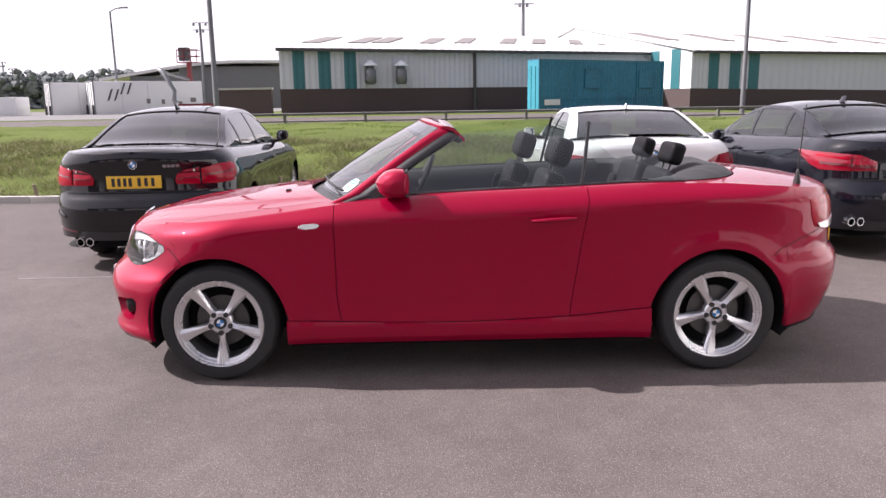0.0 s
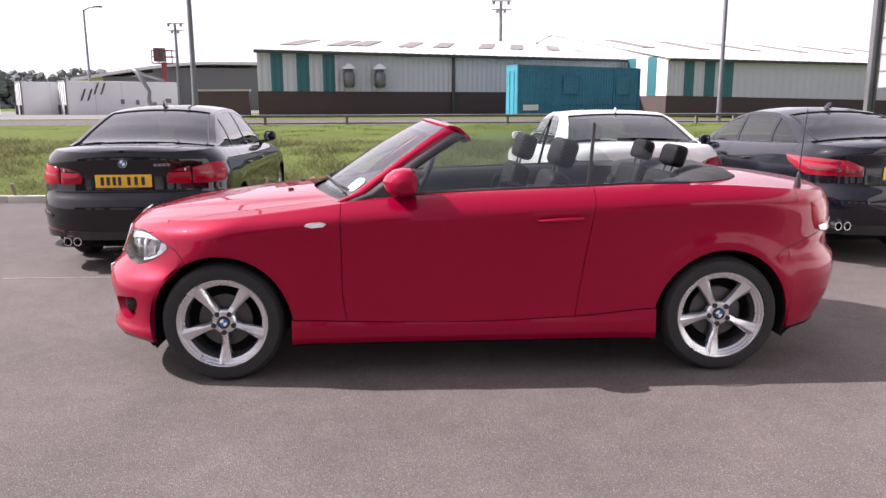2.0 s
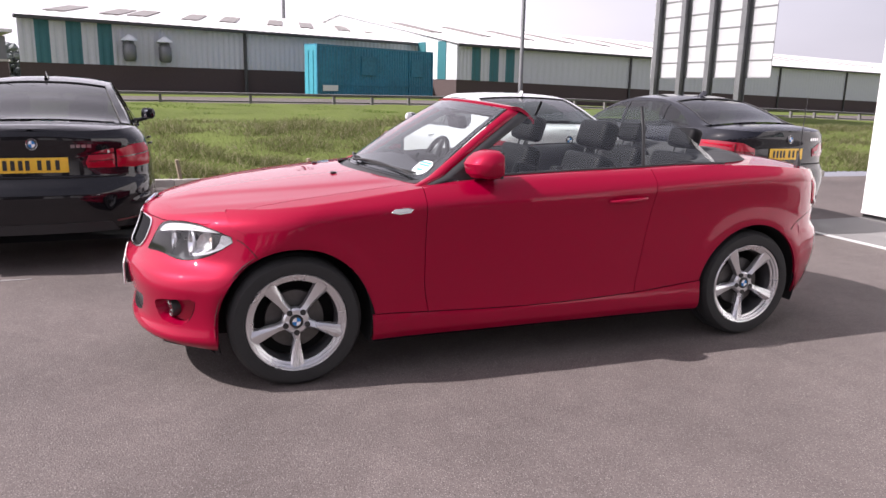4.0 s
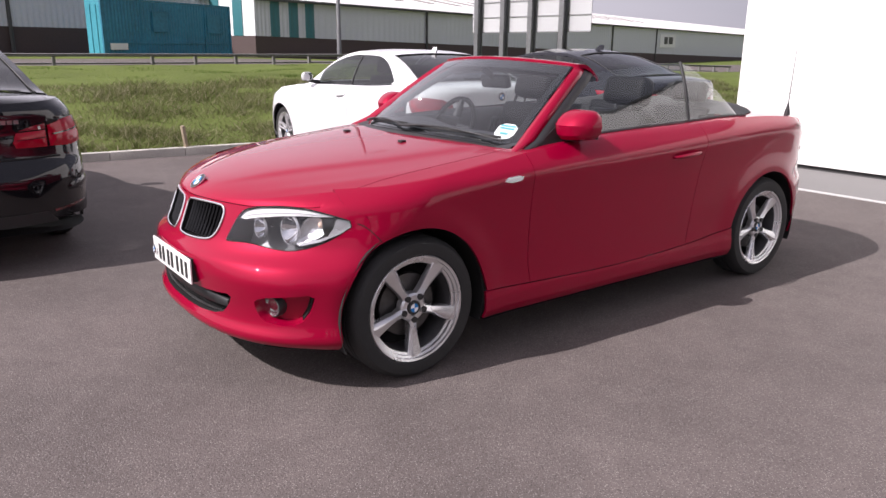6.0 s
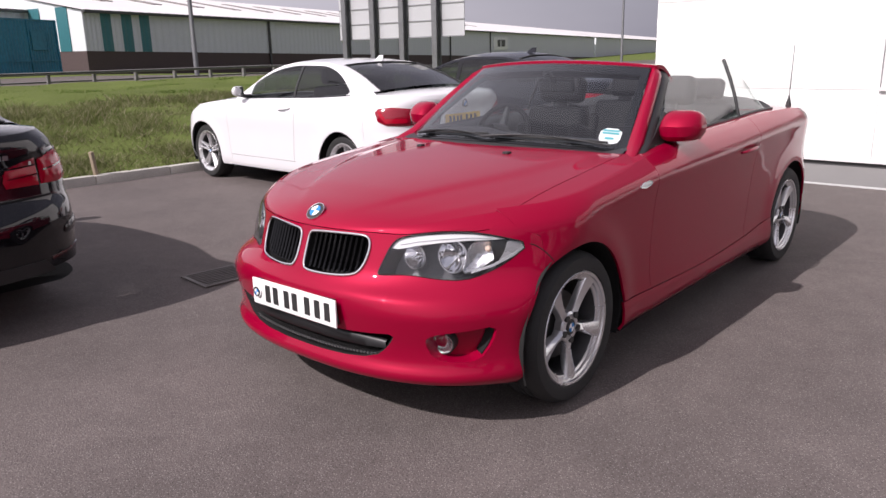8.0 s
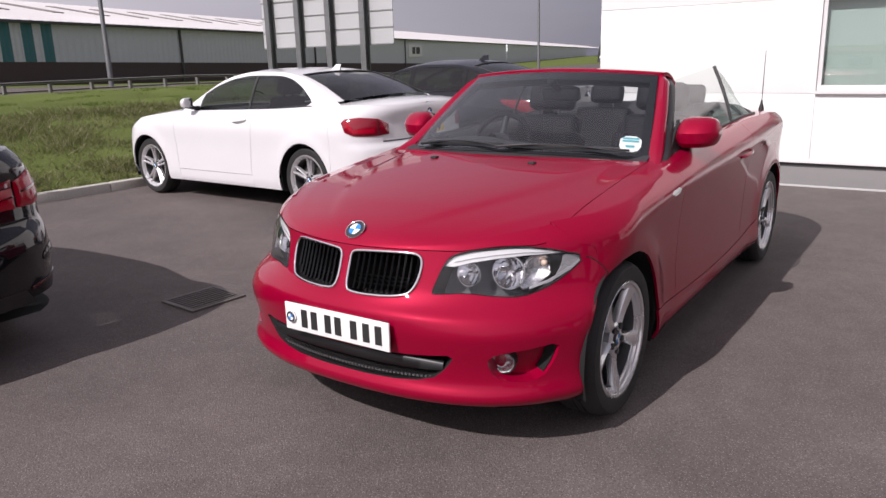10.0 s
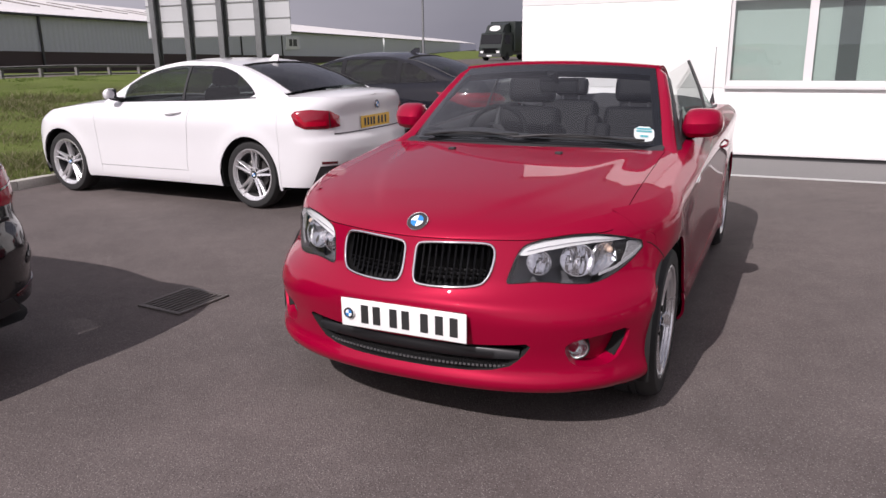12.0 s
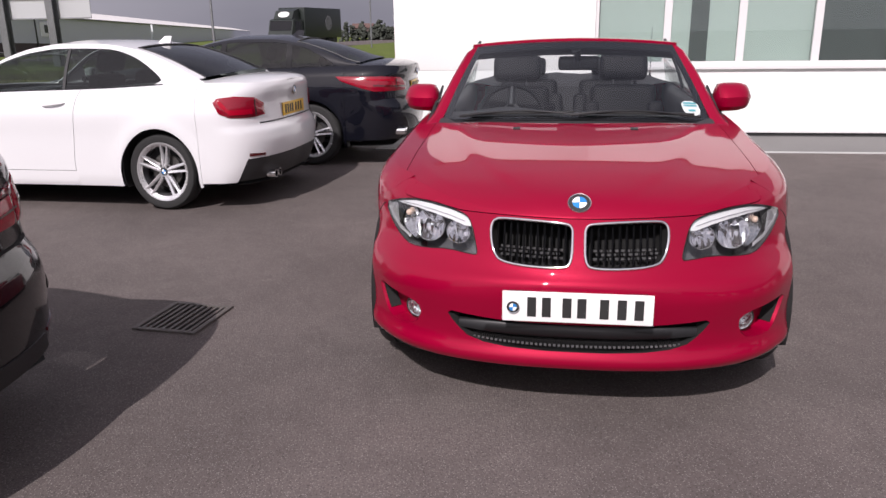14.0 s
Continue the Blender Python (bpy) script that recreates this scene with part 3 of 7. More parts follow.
def shell(sh, x0, x1):
    """Dark inner body behind the panel gaps, with a floor."""
    bm = bmesh.new()
    for side in (-1, 1):
        pts = []
        xs = sorted({lerp(x0, x1, i / 60) for i in range(61)} | {axle + sh.arch * e * math.cos(math.pi * k / 16) for axle in (0, sh.wb) for k in range(17) for e in (0.999, 1.003)})
        for x in xs:
            if -sh.arch - 0.03 <= x <= sh.wb + sh.arch + 0.1:
                lo, hi = low(sh, x) + 0.004, sh.top(x) - 0.02
                pts.append([Vector((x, side * max(sh.y(x, lerp(lo, hi, j / 8)) - 0.022, 0.01), lerp(lo, hi, j / 8))) for j in range(9)])
        grid(bm, pts)
    r = sh.arch + 0.012
    stations = [lerp(x0, -r, i / 8) for i in range(9)] + [-r + 0.001, r - 0.001] + [lerp(r, sh.wb - r, i / 8) for i in range(9)] + [sh.wb - r + 0.001, sh.wb + r - 0.001] + [lerp(sh.wb + r, x1, i / 8) for i in range(9)]
    rows = []
    for x in stations:
        well = min(abs(x), abs(x - sh.wb)) < r - 0.0005
        w = 0.50 if well else max(sh.y(x, 0.26) - 0.03, 0.05)
        z = 0.215 if x < -r or x > sh.wb + r else 0.19
        rows.append([Vector((x, w * k / 3, z)) for k in range(-3, 4)])
    grid(bm, rows)
    for axle in (0, sh.wb):
        for side in (-1, 1):
            rows = []
            for y in (0.50, 0.6, 0.72, 0.835):
                rows.append([Vector((axle + (sh.arch + 0.012) * math.cos(t), side * y, max(sh.axle + (sh.arch + 0.012) * math.sin(t), 0.19))) for t in (math.pi * (-0.12 + 1.24 * k / 28) for k in range(29))])
            grid(bm, rows)
            bm.faces.new([bm.verts.new(p) for p in rows[0]])
    return tidy(bm)


WHEELS = {}


def wheel_meshes(style, r, rr):
    """The parts of one wheel, outer face towards -y."""
    key = (style, r)
    if key in WHEELS:
        return WHEELS[key]
    made = []
    alloy = "alloy" if style == "star" else "alloy_pale"
    w = 0.104
    bm = bmesh.new()
    lathe(bm, [(rr + 0.004, -w + 0.016), (rr + 0.012, -w + 0.004), (lerp(rr, r, 0.45), -w), (lerp(rr, r, 0.72), -w + 0.003), (r - 0.012, -w + 0.016), (r - 0.002, -w + 0.036), (r, -0.05), (r, -0.036), (r - 0.007, -0.034), (r - 0.007, -0.026), (r, -0.024), (r, -0.004), (r - 0.007, -0.002), (r - 0.007, 0.006), (r, 0.008), (r, 0.06), (r - 0.012, w - 0.016), (rr + 0.01, w), (rr, w - 0.02)], 64)
    made.append(("tyre", tidy(bm), "rubber", "black rubber tyre"))
    bm = bmesh.new()
    lathe(bm, [(rr - 0.012, 0.09), (rr - 0.030, 0.02), (rr - 0.034, -0.05), (rr - 0.030, -0.070), (rr - 0.020, -0.074), (rr - 0.018, -0.084), (rr - 0.008, -0.088), (rr - 0.006, -0.096), (rr + 0.004, -0.099), (rr + 0.008, -0.094), (rr + 0.007, -0.085), (rr + 0.002, 0.085)], 64)
    made.insert(0, ("wheel", tidy(bm), alloy, ""))
    # inner sleeve coloured near black for the shade behind the spokes
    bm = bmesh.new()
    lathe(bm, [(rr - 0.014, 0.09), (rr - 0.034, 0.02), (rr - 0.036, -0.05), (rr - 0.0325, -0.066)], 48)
    made.append(("barrel", tidy(bm), "barrel", "wheel barrel darkened for shade behind the spokes"))
    bm = bmesh.new()
    lathe(bm, [(0.03, -0.012), (0.14, -0.012), (0.142, -0.008), (0.142, 0.008), (0.03, 0.008)], 40)
    made.append(("brake_disc", tidy(bm), "steel", "steel brake disc"))
    # black disc closes the wheel where only shade would show
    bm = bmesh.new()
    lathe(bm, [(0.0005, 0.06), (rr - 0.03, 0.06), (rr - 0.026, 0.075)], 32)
    made.append(("shade_backing", tidy(bm), "dark", ""))
    # spokes
    lo, hi = 0.052, rr - 0.012
    pairs = ((0.0, 0.0),) if style == "star" else ((-0.044, -0.068), (0.044, 0.068)) if style == "twin" else ((-0.03, -0.062), (0.03, 0.062))
    for k in range(5):
        turn = Matrix.Rotation(2 * math.pi * k / 5, 4, "Y")
        bm = bmesh.new()
        for b0, b1 in pairs:
            rows = []
            for i in range(8):
                t = i / 7
                rad = lerp(lo - 0.015, hi, t)
                half = (lerp(0.023, 0.0150, min(t * 2.8, 1)) + 0.0215 * (max(t - 0.25, 0) / 0.75) ** 1.0) if style == "star" else lerp(0.015, 0.0115, t)
                mid = lerp(b0 * 0.30, b1 * rr / 0.24 * 0.48, t)
                face = -0.066 - 0.018 * t**1.5 + 0.004 * math.sin(math.pi * t)
                deep = 0.034 - 0.008 * t
                rows.append([turn @ Vector((mid + a * half, face + d * deep, rad)) for a, d in ((-1.12, 1.0), (-1.0, 0.20), (-0.93, 0.08), (0.30, -0.26), (0.38, -0.25), (0.94, 0.10), (1.0, 0.20), (1.12, 1.0))])
            grid(bm, rows)
        made.append(("spoke", tidy(bm), alloy, ""))
    bm = bmesh.new()
    lathe(bm, [(0.066, -0.03), (0.064, -0.060), (0.055, -0.068), (0.036, -0.068), (0.035, -0.064), (0.0005, -0.064)], 40)
    made.append(("hub", tidy(bm), alloy, ""))
    bm = bmesh.new()
    lathe(bm, [(0.0325, -0.060), (0.0325, -0.070), (0.030, -0.072), (0.0005, -0.073)], 32)
    made.append(("hub_cap", tidy(bm), "ink", "dark round hub cap"))
    for c, q in (("blue", 0), ("enamel", 1)):
        bm = bmesh.new()
        for h in (0, 1):
            vs = [bm.verts.new((0, -0.0745, 0))]
            vs += [bm.verts.new((0.020 * math.cos(t), -0.0745, 0.020 * math.sin(t))) for t in (math.pi / 2 * (q + 2 * h) + math.pi / 2 * k / 6 for k in range(7))]
            bm.faces.new(vs)
        made.append(("roundel_field", tidy(bm), c, ""))
    for k in range(5):
        bm = bmesh.new()
        t = math.pi / 2 - 2 * math.pi * (k if style == "star" else k + 0.5) / 5
        cyl(bm, (0.054 * math.cos(t), -0.045, 0.054 * math.sin(t)), (0.054 * math.cos(t), -0.0765 if style == "star" else -0.069, 0.054 * math.sin(t)), 0.0138 if style == "star" else 0.0108, seg=14)
        made.append(("wheel_bolt", bm, "ink", ""))
    out = []
    for name, bm, m, label in made:
        ob = part(name, bm, m, None, label)
        out.append((name, ob.data, label))
        bpy.data.objects.remove(ob)
    WHEELS[key] = out
    return out


def wheels(car, sh, style, r, rr, track, turn=0.0):
    for axle in (0, sh.wb):
        for side in (-1, 1):
            root = None
            for name, me, label in wheel_meshes(style, r, rr):
                o = new(name, me)
                if root is None:
                    root = o
                    o.parent = car
                    o.matrix_basis = Matrix.Translation((axle, side * track, r)) @ (Matrix.Rotation(math.pi, 4, "Z") if side > 0 else Matrix()) @ Matrix.Rotation(turn + 0.13 * (axle > 0), 4, "Y")
                    tagged(o, "silver alloy wheel")
                else:
                    o.parent = root
                    if label:
                        tagged(o, label)


def plate(car, sh, end, z, material, lean=0.0, hang=0.006, bars=7, x=None):
    """A number plate with plain bars for the characters."""
    p = sh.at(0.02, z, end)
    way = -1 if end == "front" else 1
    x0 = (p.x if x is None else x) + way * hang
    m = Matrix.Translation((x0, 0, z)) @ Matrix.Rotation(way * lean, 4, "Y")
    root = slab("number_plate", (-0.004, 0.004, -0.26, 0.26, -0.0555, 0.0555), material, car, "pressed number plate with plain bars", 0.0035)
    root.matrix_basis = m
    ys = [-0.157, -0.106, -0.035, 0.016, 0.093, 0.153, 0.211] if end == "front" else [-0.195, -0.14, -0.085, -0.035, 0.05, 0.115, 0.18]
    for y in ys[:bars]:
        slab("character_bar", (*sorted((way * 0.0042, way * 0.0062)), way * y - 0.0155, way * y + 0.0155, -0.036, 0.036), "ink", root)
    return root


def roundel(car, p, n, r, parent=None):
    """A round enamel badge with two blue and two white quarters in a dark ring."""
    n = n.normalized()
    up = Vector((0, 0, 1))
    a = up.cross(n).normalized()
    b = n.cross(a)
    m = Matrix((a, b, n)).transposed().to_4x4()
    m.translation = p
    bm = bmesh.new()
    lathe(bm, [(r, -0.002), (r, 0.004), (r * 0.96, 0.006), (r * 0.62, 0.007), (0.0005, 0.007)], 40, m @ Matrix.Rotation(math.pi / 2, 4, "X"))
    root = part("badge", tidy(bm), "ink", parent or car, "round enamel badge")
    bm = bmesh.new()
    lathe(bm, [(r, 0.0), (r * 1.03, 0.005), (r, 0.008), (r * 0.95, 0.007)], 40, m @ Matrix.Rotation(math.pi / 2, 4, "X"))
    part("ring", tidy(bm), "chrome", root)
    for c, q in (("blue", 0), ("enamel", 1)):
        bm = bmesh.new()
        for h in (0, 1):
            vs = [bm.verts.new(m @ Vector((0, 0, 0.009)))]
            vs += [bm.verts.new(m @ Vector((r * 0.62 * math.cos(t), r * 0.62 * math.sin(t), 0.0085))) for t in (math.pi / 2 * (q + 2 * h) + math.pi / 2 * k / 6 for k in range(7))]
            bm.faces.new(vs)
        part("field", tidy(bm), c, root)
    return root


def door_mirror(car, sh, side, x, z, y0, colour, scale=1.0, dark_foot=True):
    """A wing mirror: rounded shell, glass and foot."""
    bm = bmesh.new()
    rows = []
    n = 18
    top = curve([(0, 0.024), (0.05, 0.055), (0.14, 0.074), (0.32, 0.081), (0.60, 0.081), (0.84, 0.072), (0.95, 0.052), (1.0, 0.022)])
    under = curve([(0, -0.040), (0.10, -0.060), (0.30, -0.068), (0.60, -0.066), (0.84, -0.056), (0.95, -0.038), (1.0, -0.008)])
    deep = curve([(0, 0.050), (0.10, 0.080), (0.30, 0.096), (0.60, 0.094), (0.85, 0.074), (1.0, 0.036)])
    section = [(-0.90, -0.62), (-1.0, -0.22), (-1.04, 0.04), (-0.86, 0.42), (-0.50, 0.78), (-0.02, 0.98), (0.42, 0.96), (0.70, 0.72), (0.75, 0.20), (0.75, -0.30), (0.71, -0.78), (0.36, -1.0), (-0.20, -1.0), (-0.66, -0.90)]
    for i in range(n + 1):
        t = (1 - math.cos(math.pi * i / n)) / 2
        hi, lo, d = top(t) * scale, under(t) * scale, deep(t) * scale
        mid = (hi + lo) / 2
        back = 0.030 * t * t * scale
        rows.append([Vector((x + back + d * u, side * (y0 + 0.190 * t * scale), z + mid + (hi - lo) / 2 * w)) for u, w in section])
    g = grid(bm, rows, wrap=True)
    bm.faces.new(g[0])
    bm.faces.new(list(reversed(g[-1])))
    root = part("door_mirror", tidy(bm), colour, car, "", 24)
    bm = bmesh.new()
    box(bm, x + 0.058 * scale, x + 0.0735 * scale, *sorted((side * (y0 + 0.024 * scale), side * (y0 + 0.160 * scale))), z - 0.060 * scale, z + 0.070 * scale, 0.006)
    part("mirror_bezel", bm, "plastic", root, "black mirror surround")
    bm = bmesh.new()
    box(bm, x + 0.068 * scale, x + 0.0755 * scale, *sorted((side * (y0 + 0.035 * scale), side * (y0 + 0.142 * scale))), z - 0.05 * scale, z + 0.055 * scale, 0.003)
    part("mirror_glass", bm, "mirror", root, "silvered mirror glass")
    bm = bmesh.new()
    tube(bm, [(x + 0.02, side * (y0 - 0.09), z - 0.085 * scale), (x + 0.015, side * (y0 - 0.02), z - 0.075 * scale), (x + 0.01, side * (y0 + 0.06), z - 0.045 * scale)], [0.028, 0.022, 0.026], 10)
    part("mirror_foot", bm, "plastic" if dark_foot else colour, root, "black mirror foot", 60)
    return root


def handle(car, sh, side, x0, x1, z, colour, slope=0.02):
    """A pull handle over a shallow cup."""
    bm = bmesh.new()
    pts, n = [], 10
    for i in range(n + 1):
        t = i / n
        x = lerp(x0, x1, t)
        zz = z + slope * t
        off = 0.003 + 0.024 * math.sin(math.pi * t) ** 0.5
        c = Vector((x, side * (sh.y(x, zz) + off), zz))
        h = 0.0125 * (0.55 + 0.45 * math.sin(math.pi * t))
        pts.append([c + Vector((0, side * d, u)) for d, u in ((0.006, -h * 0.7), (0.009, 0), (0.006, h * 0.7), (0.0, h), (-0.006, 0), (0.0, -h))])
    g = grid(bm, pts, wrap=True)
    bm.faces.new(g[0])
    bm.faces.new(list(reversed(g[-1])))
    return part("door_handle", tidy(bm), colour, car, "", 60)


def upright(x):
    return lambda z: x


class Cabin:
    """The glasshouse of a closed car: rails over the belt, with windows between."""

    def __init__(self, sh, rail, ws, rw, tumble=0.5, inset=0.03, crown=0.05, bow=(0.2, 0.12)):
        self.sh, self.rail, self.ws, self.rw = sh, curve(rail), ws, rw
        self.tumble, self.inset, self.crown, self.bow = tumble, inset, crown, bow
        self.x0, self.x1 = rail[0][0], rail[-1][0]

    def belt(self, x):
        return self.sh.edge(x) - self.inset, self.sh.top(x)

    def rise(self, x):
        return max(self.rail(x) - self.sh.top(x), 0.0)

    def yrail(self, x):
        return self.belt(x)[0] - self.tumble * self.rise(x)

    def side(self, side, x, k, lift=0.0):
        (yb, zb), yr, zr = self.belt(x), self.yrail(x), self.sh.top(x) + self.rise(x)
        y = lerp(yb, yr, k) + 0.018 * math.sin(math.pi * k) * min(self.rise(x) / 0.2, 1)
        return Vector((x, side * (y + lift), lerp(zb, zr, k)))

    def top(self, x, q, lift=0.0):
        sh = self.sh
        t = min(self.rise(x) / 0.3, 1)
        base = sh.deck(x, 0) - sh.top(x)
        c = lerp(base, self.crown, t)
        b = 0.0
        if x < self.ws[1]:
            b = -self.bow[0] * min((self.ws[1] - x) / (self.ws[1] - self.ws[0]), 1)
        if x > self.rw[0]:
            b = self.bow[1] * min((x - self.rw[0]) / (self.rw[1] - self.rw[0]), 1)
        bulge = 1 - abs(q) ** 2.3
        return Vector((x + b * (1 - q * q), q * self.yrail(x), sh.top(x) + self.rise(x) + c * bulge + lift))

    def sheet_top(self, x0, x1, q0, q1, lift=0.0, n=24, m=24, fold=0.01):
        bm = bmesh.new()
        grid(bm, [[self.top(lerp(x0, x1, i / n), lerp(q0, q1, j / m), lift) for j in range(m + 1)] for i in range(n + 1)])
        tidy(bm)
        bm.normal_update()
        if sum(f.normal.z for f in bm.faces) < 0:
            bmesh.ops.reverse_faces(bm, faces=bm.faces)
        return rim(bm, fold) if fold else bm

    def sheet_side(self, side, x0, x1, k0, k1, lift=0.0, n=28, m=10, fold=0.01):
        bm = bmesh.new()
        grid(bm, [[self.side(side, x, lerp(k0(x), k1(x), j / m), lift) for j in range(m + 1)] for x in (lerp(x0, x1, i / n) for i in range(n + 1))])
        tidy(bm, 1e-5)
        bm.normal_update()
        if sum(f.normal.y * side for f in bm.faces) < 0:
            bmesh.ops.reverse_faces(bm, faces=bm.faces)
        return rim(bm, fold) if fold else bm


def seat(car, x, y, z, lean=0.3, wide=0.5, high=0.62, head=1.0, colour="leather"):
    """A padded car seat with side bolsters and a head restraint."""
    bm = bmesh.new()
    box(bm, x - 0.50, x + 0.06, y - wide / 2, y + wide / 2, z, z + 0.16, 0.05, seg=3)
    root = part("seat", bm, colour, car, "black leather seat", 60)
    m = Matrix.Translation((x, y, z + 0.12)) @ Matrix.Rotation(lean, 4, "Y")
    bm = bmesh.new()
    box(bm, -0.06, 0.07, -wide / 2 + 0.04, wide / 2 - 0.04, 0, high, 0.05, m, 3)
    box(bm, -0.10, 0.06, -wide / 2, -wide / 2 + 0.10, 0.02, high - 0.12, 0.035, m, 3)
    box(bm, -0.10, 0.06, wide / 2 - 0.10, wide / 2, 0.02, high - 0.12, 0.035, m, 3)
    part("backrest", bm, colour, root, "", 60)
    if head:
        bm = bmesh.new()
        box(bm, -0.050 * head, 0.065 * head, -0.155 * head, 0.155 * head, high + 0.035, high + 0.035 + 0.165 * head, 0.05 * head, m, 4)
        part("head_restraint", bm, colour, root, "", 60)
        for d in (-0.06, 0.06):
            bm = bmesh.new()
            cyl(bm, m @ Vector((0, d, high - 0.04)), m @ Vector((0, d, high + 0.06)), 0.007, seg=8)
            part("head_restraint_post", bm, "trim", root)
    return root


def bars(sh, car, end, s0, s1, z, h, count, material="chrome", lift=0.003, name="lettering", label="small plain chrome bars"):
    """Raised plain bars in place of a model badge."""
    bm = bmesh.new()
    w = (s1 - s0) / count
    for k in range(count):
        a, b = s0 + w * (k + 0.1), s0 + w * (k + 0.9)
        ps = [sh.at(s, zz, end) + sh.normal(s, zz, end) * lift for s, zz in ((a, z), (b, z), (b, z + h), (a, z + h))]
        bm.faces.new([bm.verts.new(p) for p in ps])
    tidy(bm)
    rim(bm, lift)
    return part(name, bm, material, car, label)


def saloon(name, m, label, sh, cab, colour, spec):
    """A closed car with its panels, glass, lamps and wheels."""
    car = thing(name, m, label, "car")
    xj, xk = -sh.arch - 0.03, sh.wb + sh.arch + 0.03
    cx = cab.ws[0] - 0.02
    hood_back = lambda y: cx - cab.bow[0] * max(1 - (y / 0.75) ** 2, 0) - 0.03
    boot_front = lambda y: cab.rw[1] + cab.bow[1] * max(1 - (y / 0.7) ** 2, 0) + 0.012
    yh, yb = spec.get("yh", 0.72), spec.get("yb", 0.68)
    part("front_bumper", end_panel(sh, "front", xj, lambda c: 0.2 + 0.02 * c, spec.get("front_holes", ()), 90, 34), colour, car)
    part("rear_bumper", end_panel(sh, "rear", xk, spec.get("rear_edge") or (lambda c: spec["rear_low"]), (), 140, 34), colour, car)
    part("bonnet", lid(sh, "front", yh, hood_back), colour, car)
    part("boot_lid", lid(sh, "rear", yb, boot_front, rows=20), colour, car)
    x_end = reach_edge(sh, yb + 0.004, sh.wb + 1.3, sh.wb)
    for side in (-1, 1):
        bm = bmesh.new()
        rows = []
        for i in range(11):
            x = lerp(xk - 0.006, x_end, i / 10)
            e = sh.edge(x)
            rows.append([Vector((x, side * y, sh.deck(x, y))) for y in (lerp(min(yb + 0.003, e - 0.002), e, j / 5) for j in range(6))])
        grid(bm, rows)
        tidy(bm)
        bm.normal_update()
        if sum(f.normal.z for f in bm.faces) < 0:
            bmesh.ops.reverse_faces(bm, faces=bm.faces)
        part("deck_corner", rim(bm, 0.01), colour, car)
    doors = spec["doors"]
    for side in (-1, 1):
        part("front_wing", side_panel(sh, side, lambda z: xj + 0.003, lambda z: doors[0][0](z) - 0.0035, yin=lambda x: min(yh + 0.003, sh.edge(x) - 0.004)), colour, car)
        for a, b in doors:
            part("door", side_panel(sh, side, a, lambda z, b=b: b(z) - 0.005, z0=spec.get("sill", 0.33), yin=lambda x: sh.edge(x) - cab.inset - 0.015), colour, car)
        last = doors[-1][1]
        part("rear_wing", side_panel(sh, side, last, lambda z: xk - 0.003, yin=lambda x: lerp(sh.edge(x) - cab.inset - 0.015, min(yb + 0.003, sh.edge(x) - 0.004), min(max((x - last(1) - 0.2) / 0.4, 0), 1))), colour, car)
        part("sill", side_panel(sh, side, lambda z: doors[0][0](0.3), lambda z: last(0.3), z1=spec.get("sill", 0.33) - 0.005, rows=6), spec.get("sill_colour", colour), car)
        # window surround, glass and pillars
        xs0, xs1, xe = spec["dlo"]
        kt = lambda x: 0.90 * (math.sqrt(max(1 - ((x - xe) / (xs1 - xe)) ** 2, 0)) if x > xe else 1)
        kb = lambda x: 0.015 + 0.26 * max((x - xs1 + 0.13) / 0.13, 0) ** 2.2
        part("window_corner", cab.sheet_side(side, xs1 - 0.14, xs1 + 0.004, lambda x: 0.0, lambda x: kb(x) + 0.012, n=10), colour, car)
        part("window_surround", cab.sheet_side(side, cab.x0 + 0.01, cab.x1 - 0.01, lambda x: max(kt(x), kb(x)) if xs0 < x < xs1 else (0.0 if x >= xs1 else 0.9 * 0), lambda x: 1.0, n=60), colour, car)
        cuts = [xs0] + [c for c in spec["pillars"]] + [xs1]
        for a, b in zip(cuts[:-1], cuts[1:]):
            part("side_window", cab.sheet_side(side, a, b, kb, lambda x: max(kt(x), kb(x) + 0.005), -0.004, fold=0), spec.get("glass", "tint") if a > xs0 else spec.get("front_glass", "green_glass"), car, "dark tinted side window" if a > xs0 else "pale green side window")
        for c in spec["pillars"]:
            part("pillar", cab.sheet_side(side, c - spec.get("pw", 0.03), c + spec.get("pw", 0.03), lambda x: 0.0, lambda x: kt(x), 0.002, n=3), spec.get("pillar", "gloss_black"), car, "black window pillar")
        bm = bmesh.new()
        tube(bm, [cab.side(side, lerp(xs0 - 0.03, xs1, i / 30), 0.0, 0.012) + Vector((0, 0, 0.004)) for i in range(31)], 0.008, 6)
        part("belt_trim", bm, spec.get("trim", "gloss_black"), car, "", 60)
        door_mirror(car, sh, side, cab.ws[0] + 0.27, sh.top(cab.ws[0] + 0.3) + spec.get("mirror_up", 0.085), sh.edge(cab.ws[0] + 0.3) + 0.03, colour, spec.get("mirror", 0.84))
        for a, b in doors:
            x = b(0.8) - 0.30
            handle(car, sh, side, x, x + 0.22, spec.get("handle_z", 0.80), colour)
    part("roof", cab.sheet_top(cab.ws[1], cab.rw[0], -1, 1), colour, car)
    part("windscreen", cab.sheet_top(cab.ws[0] + 0.02, cab.ws[1] - 0.006, -0.94, 0.94, -0.004, fold=0), "screen", car, "windscreen glass")
    part("rear_window", cab.sheet_top(cab.rw[0] + 0.006, cab.rw[1] - 0.0, -0.90, 0.90, -0.004, fold=0), spec.get("rear_glass", "tint"), car, "dark tinted rear window")
    for side in (-1, 1):
        part("screen_pillar", cab.sheet_top(cab.ws[0], cab.ws[1], side * 0.94, side * 1.0, m=4), colour, car)
